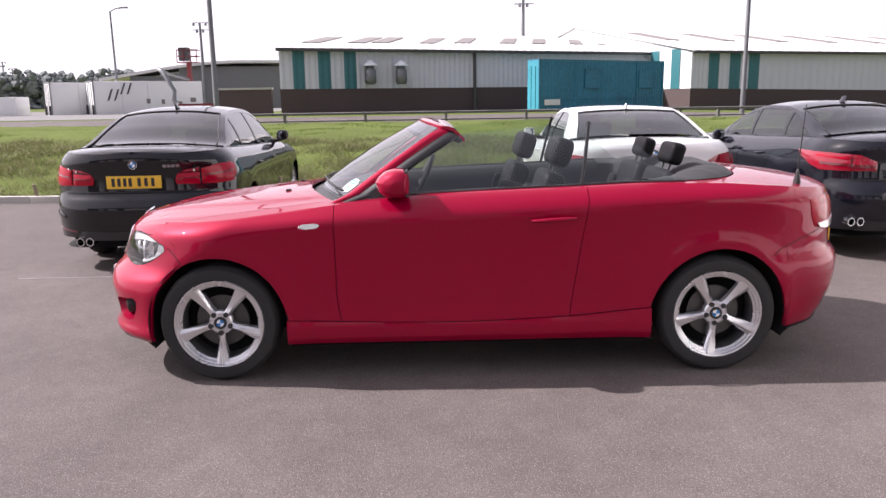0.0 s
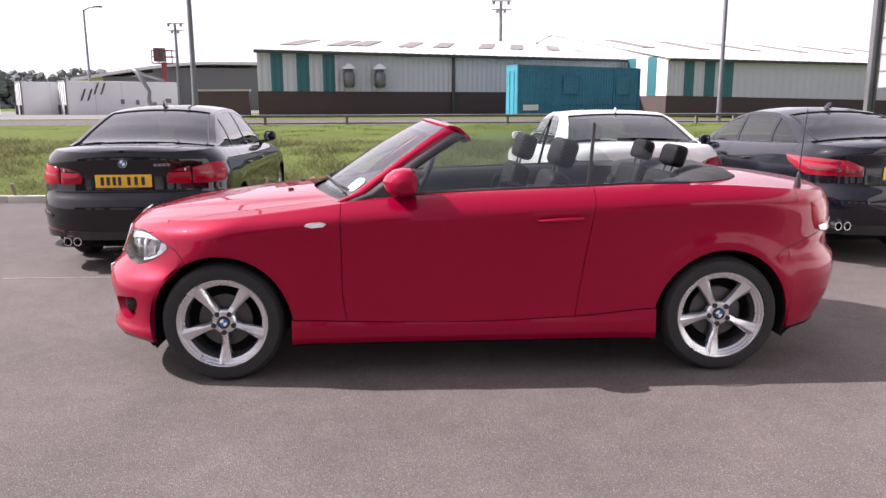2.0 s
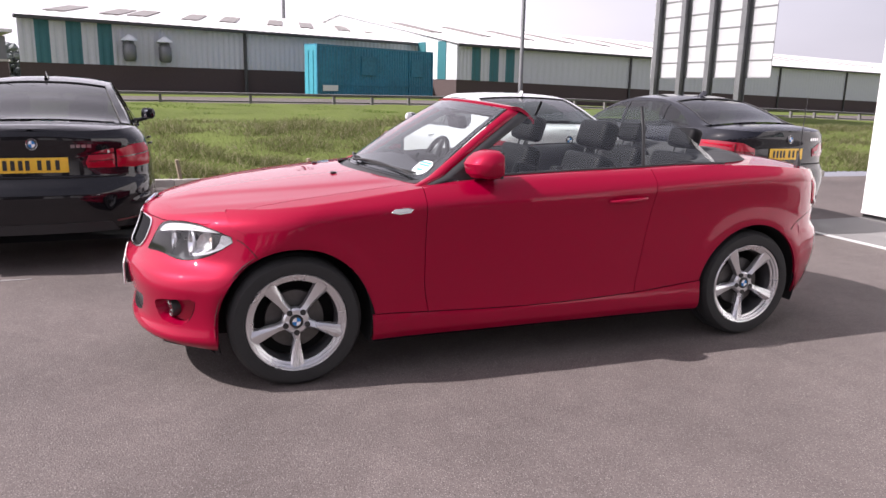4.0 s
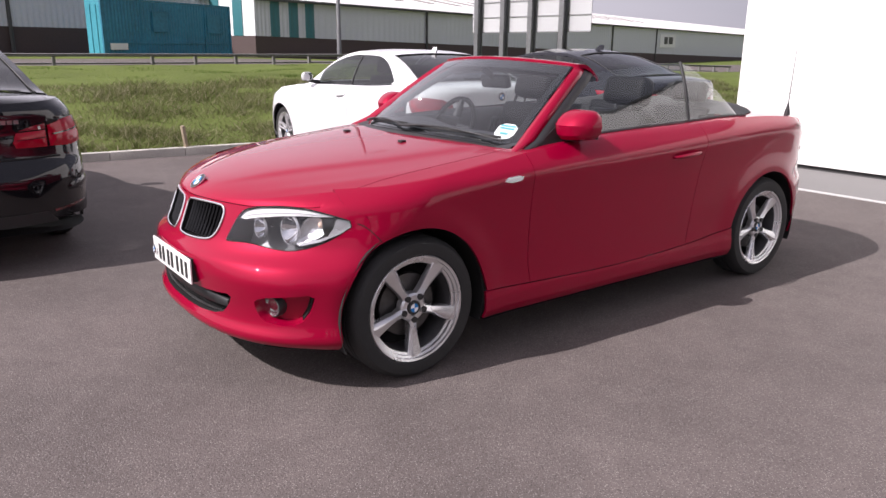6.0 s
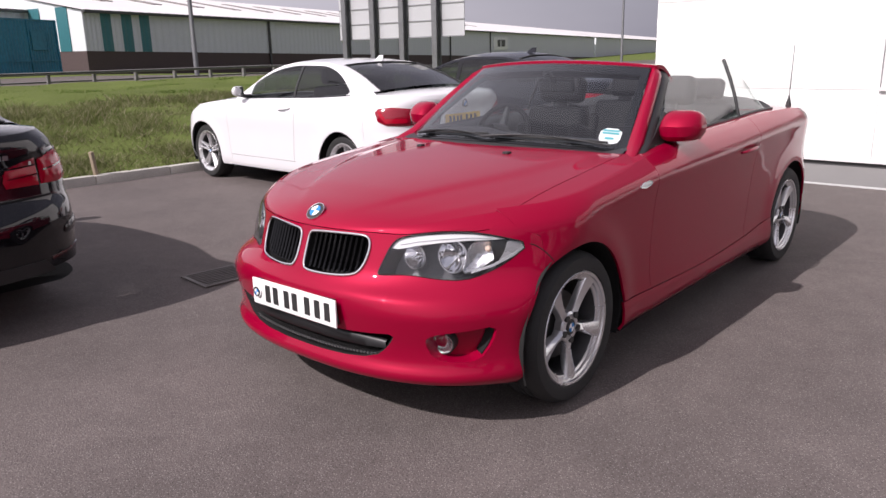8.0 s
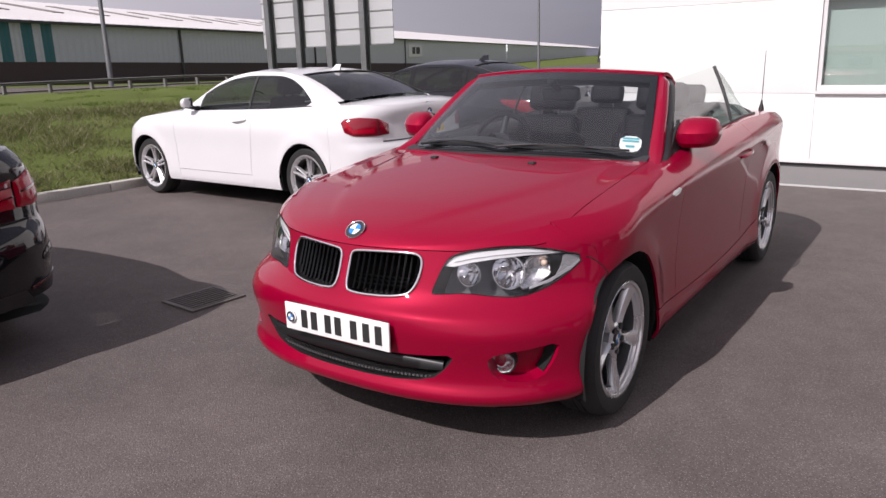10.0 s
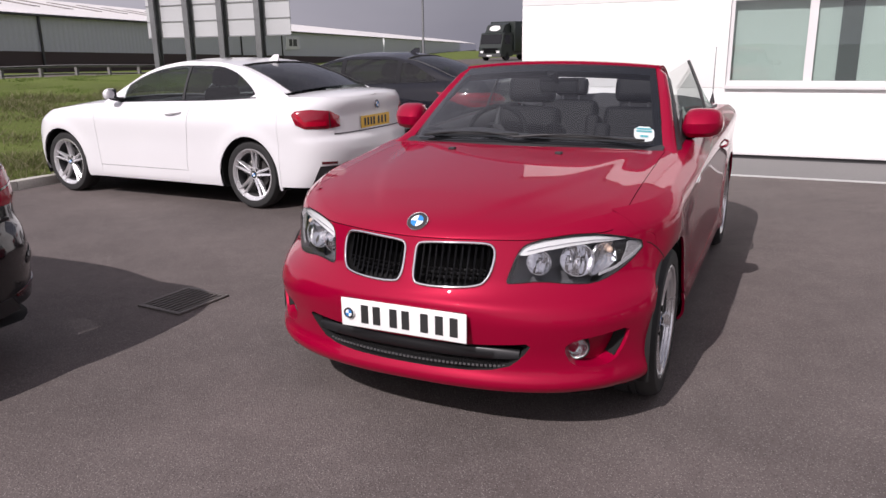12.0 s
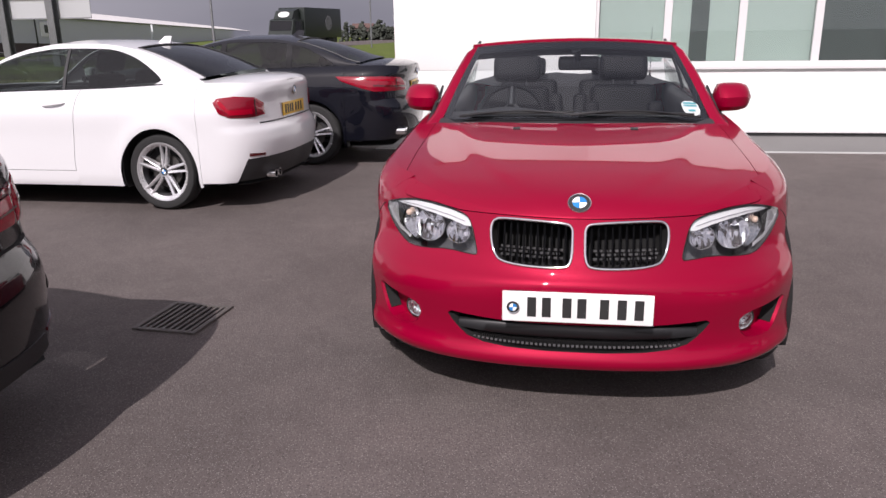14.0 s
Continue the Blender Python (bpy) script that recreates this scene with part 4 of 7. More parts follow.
        part("rear_pillar", cab.sheet_top(cab.rw[0], cab.rw[1], side * 0.90, side * 1.0, m=4), colour, car)
    bm = bmesh.new()
    for q in (-0.9, 0.9):
        tube(bm, [cab.top(lerp(cab.rw[0], cab.rw[1], i / 12), q, 0.002) for i in range(13)], 0.006, 6)
    tube(bm, [cab.top(cab.rw[0] + 0.004, lerp(-0.9, 0.9, i / 20), 0.002) for i in range(21)], 0.007, 6)
    part("rear_window_seal", bm, "plastic", car, "", 60)
    # shark-fin aerial
    bm = bmesh.new()
    xa = cab.rw[0] - spec.get("fin_back", 0.16)
    base = cab.top(xa, 0).z
    rows = [[Vector((xa + dx + 0.07 * t, dy * (1 - t), base + 0.062 * t)) for dx, dy in ((-0.07 + 0.02 * t, 0), (0, 0.026), (0.075 - 0.055 * t, 0.012), (0.075 - 0.055 * t, -0.012), (0, -0.026))] for t in (0, 0.35, 0.7, 0.98)]
    g = grid(bm, rows, wrap=True)
    bm.faces.new(g[-1])
    part("roof_aerial", tidy(bm), spec.get("fin", colour), car, "", 50)
    # dark cabin: floor, dashboard, seats and shelf
    zb = sh.top(cab.ws[0] + 0.5)
    bm = bmesh.new()
    w = sh.edge(1.2) - 0.10
    box(bm, cab.ws[0] - 0.1, cab.ws[0] + 0.35, -w, w, 0.55, zb - 0.03, 0.03)
    part("dashboard", bm, "trim", car, "", 60)
    bm = bmesh.new()
    box(bm, cab.ws[0], cab.rw[1], -w, w, 0.24, 0.27)
    box(bm, cab.rw[0] - 0.02, cab.rw[1] - 0.02, -w + 0.08, w - 0.08, zb - 0.10, zb - 0.05)
    for side in (-1, 1):
        box(bm, cab.ws[0] + 0.1, cab.rw[1], *sorted((side * (w - 0.02), side * (w + 0.02))), 0.3, zb - 0.02)
    part("cabin_lining", bm, "trim", car)
    for y in (-0.36, 0.36):
        seat(car, cab.ws[1] + 0.42, y, 0.42, 0.35, 0.5, 0.58)
        seat(car, cab.rw[0] + 0.02, y, 0.45, 0.4, 0.5, 0.5)
    part("underbody", shell(sh, -0.60, sh.wb + 0.88), "dark", car, "dark underbody")
    wheels(car, sh, spec.get("wheel", "twin"), spec.get("r", 0.325), spec.get("rr", 0.235), sh.wide(0, 0.5) - 0.130)
    return car


def tail_lamps(car, sh, poly, inner=None, name="tail_lamp", material="red_lens"):
    for side in (-1, 1):
        p = poly if side > 0 else flip(poly)
        root = part(name, patch(sh, p, "rear", 0.006, 0.012, 0.012, 0.012), material, car, "red tail lamp")
        for piece, mt, lift in inner or ():
            q = piece if side > 0 else flip(piece)
            part("lamp_section", patch(sh, q, "rear", lift, 0.010, 0.0, 0.004), mt, root)
    return car


BLACK = Shape(
    2.81,
    nose=[(0.15, -0.62), (0.25, -0.74), (0.45, -0.775), (0.6, -0.76), (0.75, -0.68), (0.85, -0.58)],
    tail=[(0.15, 3.75), (0.25, 3.81), (0.40, 3.84), (0.56, 3.85), (0.64, 3.83), (0.70, 3.79), (0.85, 3.78), (0.98, 3.80), (1.05, 3.79), (1.12, 3.70)],
    width=[(0.15, 0.86), (0.22, 0.892), (0.4, 0.90), (0.6, 0.90), (0.76, 0.905), (0.80, 0.902), (0.9, 0.875), (1.0, 0.845), (1.1, 0.81)],
    top=[(-0.66, 0.78), (-0.4, 0.84), (0.0, 0.90), (0.6, 0.96), (1.2, 0.985), (2.4, 1.02), (3.0, 1.045), (3.4, 1.06), (3.8, 1.045)],
    crown=[(-0.66, 0.78), (-0.4, 0.87), (0.0, 0.95), (0.5, 1.01), (0.8, 1.03), (2.9, 1.10), (3.4, 1.105), (3.7, 1.09), (3.8, 1.06)],
    front=(0.62, 2.5), rear=(0.60, 2.8), arch=0.365, axle=0.325,
)
WHITE = Shape(
    2.69,
    nose=[(0.15, -0.60), (0.25, -0.72), (0.45, -0.765), (0.6, -0.75), (0.75, -0.68), (0.85, -0.58)],
    tail=[(0.15, 3.52), (0.25, 3.60), (0.40, 3.66), (0.55, 3.675), (0.64, 3.66), (0.70, 3.62), (0.85, 3.61), (0.98, 3.63), (1.03, 3.61), (1.10, 3.5)],
    width=[(0.15, 0.78), (0.22, 0.85), (0.4, 0.865), (0.6, 0.875), (0.78, 0.887), (0.82, 0.884), (0.9, 0.86), (1.0, 0.82), (1.1, 0.78)],
    top=[(-0.66, 0.78), (-0.4, 0.83), (0.0, 0.89), (0.6, 0.945), (1.2, 0.965), (2.2, 0.99), (2.8, 1.02), (3.3, 1.035), (3.62, 1.02)],
    crown=[(-0.66, 0.78), (-0.4, 0.86), (0.0, 0.94), (0.5, 0.99), (0.8, 1.01), (2.7, 1.07), (3.3, 1.075), (3.55, 1.06), (3.62, 1.03)],
    front=(0.62, 2.5), rear=(0.52, 2.8), arch=0.362, axle=0.322,
)
NAVY = Shape(
    2.968,
    nose=[(0.15, -0.66), (0.25, -0.78), (0.45, -0.83), (0.6, -0.81), (0.75, -0.73), (0.85, -0.6)],
    tail=[(0.15, 3.86), (0.25, 3.98), (0.40, 4.05), (0.56, 4.075), (0.64, 4.06), (0.72, 4.01), (0.88, 4.00), (1.0, 4.03), (1.06, 4.02), (1.12, 3.9)],
    width=[(0.15, 0.82), (0.22, 0.89), (0.4, 0.91), (0.6, 0.92), (0.80, 0.932), (0.84, 0.928), (0.95, 0.895), (1.05, 0.86), (1.15, 0.82)],
    top=[(-0.7, 0.80), (-0.4, 0.86), (0.0, 0.92), (0.7, 0.98), (1.3, 1.00), (2.5, 1.035), (3.2, 1.06), (3.7, 1.07), (4.02, 1.05)],
    crown=[(-0.7, 0.80), (-0.4, 0.89), (0.0, 0.97), (0.6, 1.03), (0.9, 1.05), (3.0, 1.11), (3.6, 1.12), (3.9, 1.10), (4.02, 1.07)],
    front=(0.66, 2.5), rear=(0.56, 2.8), arch=0.378, axle=0.338,
)


# ---- ground ----
def asphalt_material():
    m = mat("asphalt", (0.113, 0.095, 0.0895), 0.82, spread=0.26, fine=75, coarse=0.45, bump=0.004, bump_scale=120, spec=0.25)
    n, l = m.node_tree.nodes, m.node_tree.links
    p = n["Principled BSDF"]
    base = p.inputs["Base Color"].links[0].from_socket
    tc = [x for x in n if x.type == "TEX_COORD"][0]
    # worn and stained patches
    for scale, lo, hi in ((1.1, 0.90, 1.09), (7.0, 0.94, 1.06)):
        worn, span, scaled = n.new("ShaderNodeTexNoise"), n.new("ShaderNodeMapRange"), n.new("ShaderNodeVectorMath")
        worn.inputs["Scale"].default_value, worn.inputs["Detail"].default_value = scale, 4.0
        span.inputs["From Min"].default_value, span.inputs["From Max"].default_value = 0.36, 0.64
        span.inputs["To Min"].default_value, span.inputs["To Max"].default_value = lo, hi
        scaled.operation = "SCALE"
        l.new(tc.outputs["Object"], worn.inputs["Vector"])
        l.new(worn.outputs["Fac"], span.inputs["Value"])
        l.new(base, scaled.inputs[0])
        l.new(span.outputs[0], scaled.inputs["Scale"])
        base = scaled.outputs[0]
    # pale and dark chips in the binder
    for scale, lo, hi, colour in ((110, 0.0, 0.30, (0.34, 0.31, 0.30, 1)), (80, 0.0, 0.30, (0.022, 0.020, 0.021, 1)), (14, 0.0, 0.035, (0.42, 0.41, 0.39, 1))):
        cell = n.new("ShaderNodeTexVoronoi")
        cell.inputs["Scale"].default_value = scale
        fall = n.new("ShaderNodeMapRange")
        fall.inputs["From Min"].default_value, fall.inputs["From Max"].default_value = hi * 0.7, hi
        fall.inputs["To Min"].default_value, fall.inputs["To Max"].default_value = 0.44, 0.0
        mix = n.new("ShaderNodeMixRGB")
        mix.inputs["Color2"].default_value = colour
        l.new(tc.outputs["Object"], cell.inputs["Vector"])
        l.new(cell.outputs["Distance"], fall.inputs["Value"])
        l.new(fall.outputs[0], mix.inputs["Fac"])
        l.new(base, mix.inputs["Color1"])
        base = mix.outputs["Color"]
    l.new(base, p.inputs["Base Color"])
    return m


M["asphalt"] = asphalt_material()
M["grass"] = mat("mown grass", (0.115, 0.145, 0.042), 0.9, spread=0.30, fine=22, coarse=0.7, bump=0.02, bump_scale=40, spec=0.05)
KERB = lambda x: 6.52 - 0.06 * x


def fall(x, y):
    """How far the verge and the yards drop along the road."""
    t = min(max((y - 28) / 6, 0), 1)
    return -0.027 * min(max(x - 11, 0), 18) - 0.02 * min(max(x - 29, 0), 45) * t


def bank(x, y):
    """Height of the grass bank."""
    d = y - KERB(x)
    if d < 0:
        return 0.0
    if d < 3.2:
        t = d / 3.2
        return 0.10 + 0.50 * (0.6 * t + 0.4 * t * t * (3 - 2 * t))
    if d < 8.5:
        return 0.60 + (0.29 + fall(x, y)) * (d - 3.2) / 5.3
    return 0.89 + fall(x, y)


bm = bmesh.new()
rows = []
for x in [-400, -60, -20, -8, -3, 0, 3, 6, 12, 30, 80, 400]:
    rows.append([Vector((x, y, 0)) for y in (-400, -60, -20, -8, -3, 0, 3)] + [Vector((x, KERB(max(min(x, 30), -30)) - 0.002, 0))])
grid(bm, rows)
tagged(part("ground", tidy(bm), "asphalt"), "dark grey asphalt car park surface", "ground", kind="structure")
bm = bmesh.new()
rows = []
xs = [-400, -120, -60, -40] + [-30 + i * 0.5 for i in range(121)] + [40, 60, 74, 120, 400]
for x in xs:
    kx = KERB(max(min(x, 30), -30)) + 0.12
    line = [Vector((x, kx, 0.085))]
    for i in range(1, 44):
        y = kx + 9.5 * (i / 43) ** 1.1
        bump = 0.05 * noise.noise(Vector((x * 1.3, y * 1.7, 0))) + 0.02 * noise.noise(Vector((x * 5, y * 5, 3))) if abs(x) < 31 else 0
        line.append(Vector((x, y, bank(max(min(x, 30), -30), y) + bump * min(1, i / 4))))
    line += [Vector((x, y, 0.80 + fall(x, y))) for y in (17.5, 28, 34, 70, 150, 700)]
    rows.append(line)
grid(bm, rows)
tagged(part("grass_bank", tidy(bm), "grass", smooth=80), "rough green grass bank beyond the kerb", "grass", kind="structure")
# kerb stones
KERB_TURN = math.atan(-0.06)
kerb = thing("kerb", pose(0, 6.52, 0), "pale concrete kerb along the grass", "kerb", kind="structure")
bm = bmesh.new()
box(bm, -0.455, 0.455, 0.0, 0.125, -0.1, 0.105, 0.012)
first = None
for k in range(-22, 12):
    m = Matrix.Rotation(KERB_TURN, 4, "Z") @ Matrix.Translation((k * 0.915, 0, 0))
    if first is None:
        first = part("kerb_stone", bm, "kerb", kerb)
        first.matrix_basis = m
    else:
        again(first, kerb, m)
# paved strip by the building and its white line
tagged(slab("pavement", (5.93, 7.25, -14, 2.3, -0.05, 0.006), "concrete"), "pale concrete strip in front of the white building", "pavement", kind="structure")
tagged(slab("painted_line", (5.83, 5.91, -14, 2.3, -0.05, 0.008), "line"), "worn white painted line on the asphalt", "road marking", kind="structure")

# ---- white building ----
hall = thing("showroom_building", pose(7.25, 2.31, 0.065) @ Matrix.Diagonal((1, 0.955, 0.954, 1)), "white clad showroom building with a strip of windows", "building")
W0, W1 = -2.85, -12.65
for y0, y1, z0, z1 in ((W0, 0.0, 0.0, 0.86), (-16.0, W0 - 0.004, 0.0, 0.86), (W0, 0.0, 0.865, 2.0), (W0, 0.0, 2.005, 4.6), (-16.0, W1, 0.865, 2.026), (-16.0, W0 - 0.004, 2.03, 4.6)):
    slab("wall_panel", (0.0, 0.25, y0, y1, z0, z1), "render_white", hall, "", 0.003)
slab("wall_core", (0.03, 0.24, W0, 0, 0.1, 4.5), "render_white", hall)
slab("base_trim", (-0.012, 0.0, -16, 0, -0.01, 0.02), "frame_grey", hall)
slab("plinth", (0.03, 0.25, -16, 0, -0.12, 0.0), "gutter", hall, "dark recessed plinth")
slab("end_wall", (0.25, 12, -0.25, 0, -0.12, 4.6), "render_white", hall)
slab("roof", (-0.05, 12.1, -16.1, 0.1, 4.6, 4.75), "gutter", hall)
slab("sill", (-0.05, 0.2, W1, W0, 0.86, 0.90), "frame_grey", hall)
# rows of panes
y = W0
i = 0
while y > W1 + 0.1:
    w = 0.98
    win = slab("window", (0.04, 0.10, y - w, y - w + 0.05, 0.90, 2.03), "frame_grey", hall)
    slab("frame", (0.04, 0.10, y - 0.05, y, 0.90, 2.03), "frame_grey", win)
    slab("frame", (0.04, 0.10, y - w + 0.05, y - 0.05, 0.90, 0.96), "frame_grey", win)
    slab("frame", (0.04, 0.10, y - w + 0.05, y - 0.05, 1.97, 2.03), "frame_grey", win)
    slab("pane", (0.06, 0.068, y - w + 0.05, y - 0.05, 0.96, 1.97), "pane", win, "clear window pane")
    # every fourth pane gets a dark board standing for the unlit room
    slab("blind", (0.16, 0.165, y - w + 0.03, y - 0.03, 0.92, 2.0), "room" if i % 4 == 3 else "blind", win, "dark board in place of the unlit room" if i % 4 == 3 else "pale closed blind")
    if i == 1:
        slab("dark_strip", (0.15, 0.158, y - 0.56, y - 0.32, 0.92, 2.0), "room", win, "dark upright strip over the blind")
    y -= w
    i += 1
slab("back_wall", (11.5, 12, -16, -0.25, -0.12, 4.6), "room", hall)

# ---- warehouses ----
def warehouse(m, length, depth, eave, ridge, stripes, label, vents=(), pipes=(), lights=(), end_stripes=(), skew=0.0, base=1.35, drop=0.0):
    """A long shed: brick base, profiled cladding with coloured strips, pitched sheet roof."""
    root = thing("warehouse", m, label, "warehouse", "sheds across the road")
    foot = lambda x: base - drop * x
    bm = bmesh.new()
    box(bm, -0.012, length + 0.012, -0.012, depth + 0.012, -3.2, base)
    for v in bm.verts:
        if v.co.z > -1:
            v.co.z = foot(v.co.x)
    part("brick_base", bm, "brick_wall", root, "dark brick base wall")
    edges = [0.0]
    for a, b in stripes:
        edges += [a, b]
    edges.append(length)
    for i, (a, b) in enumerate(zip(edges[:-1], edges[1:])):
        if b - a < 0.01:
            continue
        bm = bmesh.new()
        n = min(max(int((b - a) / 0.3), 1), 240)
        pts = []
        for k in range(n * 4 + 1):
            ph = k % 4
            pts.append([Vector((lerp(a, b, k / (n * 4)), -0.02 - (0.03 if ph in (1, 2) else 0), z)) for z in (foot(lerp(a, b, k / (n * 4))), eave)])
        grid(bm, pts)
        part("cladding", tidy(bm), "clad_teal" if i % 2 else "clad_grey", root, smooth=0)
    bm = bmesh.new()
    box(bm, 0.01, length - 0.01, 0.0, depth, foot(length) - 0.1, eave)
    vs = [bm.verts.new(p) for p in ((0, 0, eave), (0, depth, eave), (0, depth / 2, ridge), (length, 0, eave), (length, depth, eave), (length, depth / 2, ridge))]
    bm.faces.new((vs[0], vs[1], vs[2]))
    bm.faces.new((vs[3], vs[5], vs[4]))
    part("gable_wall", bm, "clad_white", root, "white clad gable")
    for a, b in end_stripes:
        slab("gable_strip", (-0.03, 0.0, a, b, base, eave + 0.2), "clad_teal", root)
    for s in (0, 1):
        bm = bmesh.new()
        y0, y1 = (-0.25, depth / 2) if s == 0 else (depth + 0.25, depth / 2)
        n = min(int(length / 0.5), 200)
        pts = [[Vector((lerp(-0.15, length + 0.15, k / (2 * n)), y0, eave + 0.02 + 0.03 * (k % 2))), Vector((lerp(-0.15, length + 0.15, k / (2 * n)), y1, ridge + 0.02 + 0.03 * (k % 2)))] for k in range(2 * n + 1)]
        grid(bm, pts)
        part("roof", tidy(bm), "roof_white", root, "weathered white sheet roof", smooth=0)
    for x, t in lights:
        p0, p1 = Vector((0, -0.25, eave)), Vector((0, depth / 2, ridge))
        a, b = p0.lerp(p1, t), p0.lerp(p1, t + 0.34)
        bm = bmesh.new()
        vs = [bm.verts.new(v) for v in ((x, a.y, a.z + 0.09), (x + 1.0, a.y, a.z + 0.09), (x + 1.0, b.y, b.z + 0.09), (x, b.y, b.z + 0.09))]
        bm.faces.new(vs)
        rim(bm, 0.06)
        part("rooflight", bm, "rooflight", root, "dirty brown rooflight")
    bm = bmesh.new()
    box(bm, -0.2, length + 0.2, -0.42, -0.25, eave - 0.14, eave + 0.02, 0.02)
    part("gutter", bm, "gutter", root, "dark gutter")
    for x in pipes:
        bm = bmesh.new()
        cyl(bm, (x, -0.12, -1), (x, -0.12, eave - 0.1), 0.09, seg=10)
        part("downpipe", bm, "gutter", root)
    for x, z in vents:
        bm = bmesh.new()
        lathe(bm, [(0.0005, 0), (0.22, 0), (0.30, 0.12), (0.30, 0.72), (0.22, 0.80), (0.20, 0.95)], 18, Matrix.Translation((x, -0.42, z)) @ Matrix.Rotation(math.pi / 2, 4, "X"))
        vent = part("extract_vent", tidy(bm), "galv", root, "galvanised extractor vent", 50)
        bm = bmesh.new()
        lathe(bm, [(0.40, 0.95), (0.38, 0.99), (0.10, 1.22), (0.0005, 1.25)], 18, Matrix.Translation((x, -0.42, z)) @ Matrix.Rotation(math.pi / 2, 4, "X"))
        part("cowl", tidy(bm), "clad_white", vent, "pale conical cowl", 50)
    if skew:
        for ob in root.children_recursive:
            for v in ob.data.vertices:
                v.co.x += skew * max(v.co.y, 0)
    return root


warehouse(pose(-6.387, 34.189, 0.75, 0, 0, 22.2), 23.8, 24, 3.35, 5.25, [(0.68, 1.30), (2.0, 2.67), (3.38, 4.05)], "grey warehouse with teal strips and a white sheet roof",
          vents=[(4.68, 1.55), (6.40, 1.55)], pipes=[10.9], lights=[(0.2, 0.24), (2.7, 0.27), (4.0, 0.30), (6.9, 0.31), (9.1, 0.35), (12.2, 0.38), (14.5, 0.38), (17.4, 0.40), (19.6, 0.40)], skew=0.6)
warehouse(pose(16.2, 38.9, 0.75, 0, 0, 19.5), 150, 26, 3.2, 5.6, [(1.2, 1.95), (2.7, 3.5), (4.1, 4.9)], "long grey warehouse with teal strips and a white gable",
          pipes=[17.0, 40, 54.5, 70], lights=[(2 + 4.5 * k, 0.4) for k in range(18)], end_stripes=[(1.0, 1.8), (3.0, 3.8)], base=1.12, drop=0.0165)
warehouse(pose(159.5, 89.6, 0.75, 0, 0, 19.5), 430, 26, 3.2, 5.6, [], "far grey warehouse with a white sheet roof", base=-1.4)


# ---- the red convertible ----
KIDNEY = smooth_loop([(0.021, 0.70), (0.023, 0.738), (0.046, 0.752), (0.27, 0.757), (0.312, 0.745), (0.320, 0.70), (0.306, 0.635), (0.27, 0.604), (0.05, 0.600), (0.023, 0.622)], 2)
LAMP = smooth_loop([(0.402, 0.619), (0.371, 0.619), (0.377, 0.650), (0.3994, 0.726), (0.4273, 0.753), (0.4972, 0.768), (0.6089, 0.776), (0.7019, 0.774), (0.795, 0.758), (0.93, 0.723), (0.8509, 0.658), (0.7764, 0.622), (0.7019, 0.605), (0.6089, 0.61), (0.4972, 0.624)], 1)
INTAKE = smooth_loop([(-0.485, 0.418), (-0.38, 0.408), (-0.2, 0.398), (0.2, 0.398), (0.38, 0.408), (0.485, 0.418), (0.445, 0.36), (0.38, 0.308), (0.2, 0.290), (-0.2, 0.290), (-0.38, 0.308), (-0.445, 0.36)], 1)
LIP = curve([(0, 0.7648), (0.30, 0.7645), (0.40, 0.7630), (0.43, 0.7632), (0.474, 0.768), (0.565, 0.7765), (0.637, 0.775), (0.68, 0.782), (0.70, 0.82), (0.73, 0.9)])
FOG = smooth_loop([(0.59, 0.395), (0.63, 0.425), (0.74, 0.438), (0.875, 0.452), (0.85, 0.39), (0.79, 0.318), (0.70, 0.312), (0.62, 0.325)], 1)


def bowl(sh, poly, end, depth, shrink=0.82):
    """A recess behind an opening: walls and a smaller floor."""
    bm = bmesh.new()
    poly = resample(poly, 0.02)
    cx, cz = sum(p[0] for p in poly) / len(poly), sum(p[1] for p in poly) / len(poly)
    rows = []
    for t in (0, 0.35, 0.7, 1.0):
        k = lerp(1.0, shrink, t)
        rows.append([sh.at(cx + (s - cx) * k, cz + (z - cz) * k, end) - sh.normal(s, z, end) * (depth * t + 0.001) for s, z in poly])
    g = grid(bm, rows, wrap=True)
    mid = sum((v.co for v in g[-1]), Vector()) / len(poly)
    c = bm.verts.new(mid)
    for a, b in zip(g[-1], g[-1][1:] + g[-1][:1]):
        bm.faces.new((a, b, c))
    return bm


def facing(p, n):
    """A frame at p whose y axis points into the car along -n."""
    n = n.normalized()
    x = Vector((0, 0, 1)).cross(n).normalized()
    m = Matrix((x, -n, x.cross(-n))).transposed().to_4x4()
    m.translation = p
    return m


def screen(q, h, out=0.0):
    """The windscreen: q across from -1 to 1, h up from 0 to 1."""
    a = Vector((0.475 + 0.215 * q * q, q * 0.715, 0.982 - 0.035 * q * q))
    b = Vector((1.09 + 0.115 * q * q, q * 0.560, 1.356 - 0.03 * q * q))
    p = a.lerp(b, h)
    n = Vector((-0.52, 0.12 * q, 0.85))
    return p + n * (0.018 * math.sin(math.pi * h) * (1 - 0.4 * q * q) + out)


def u_line(x):
    """Half width of the folded roof's outer edge."""
    return 0.735 * max(1 - max((x - 2.30) / 0.60, 0) ** 2.857, 0) ** 0.35


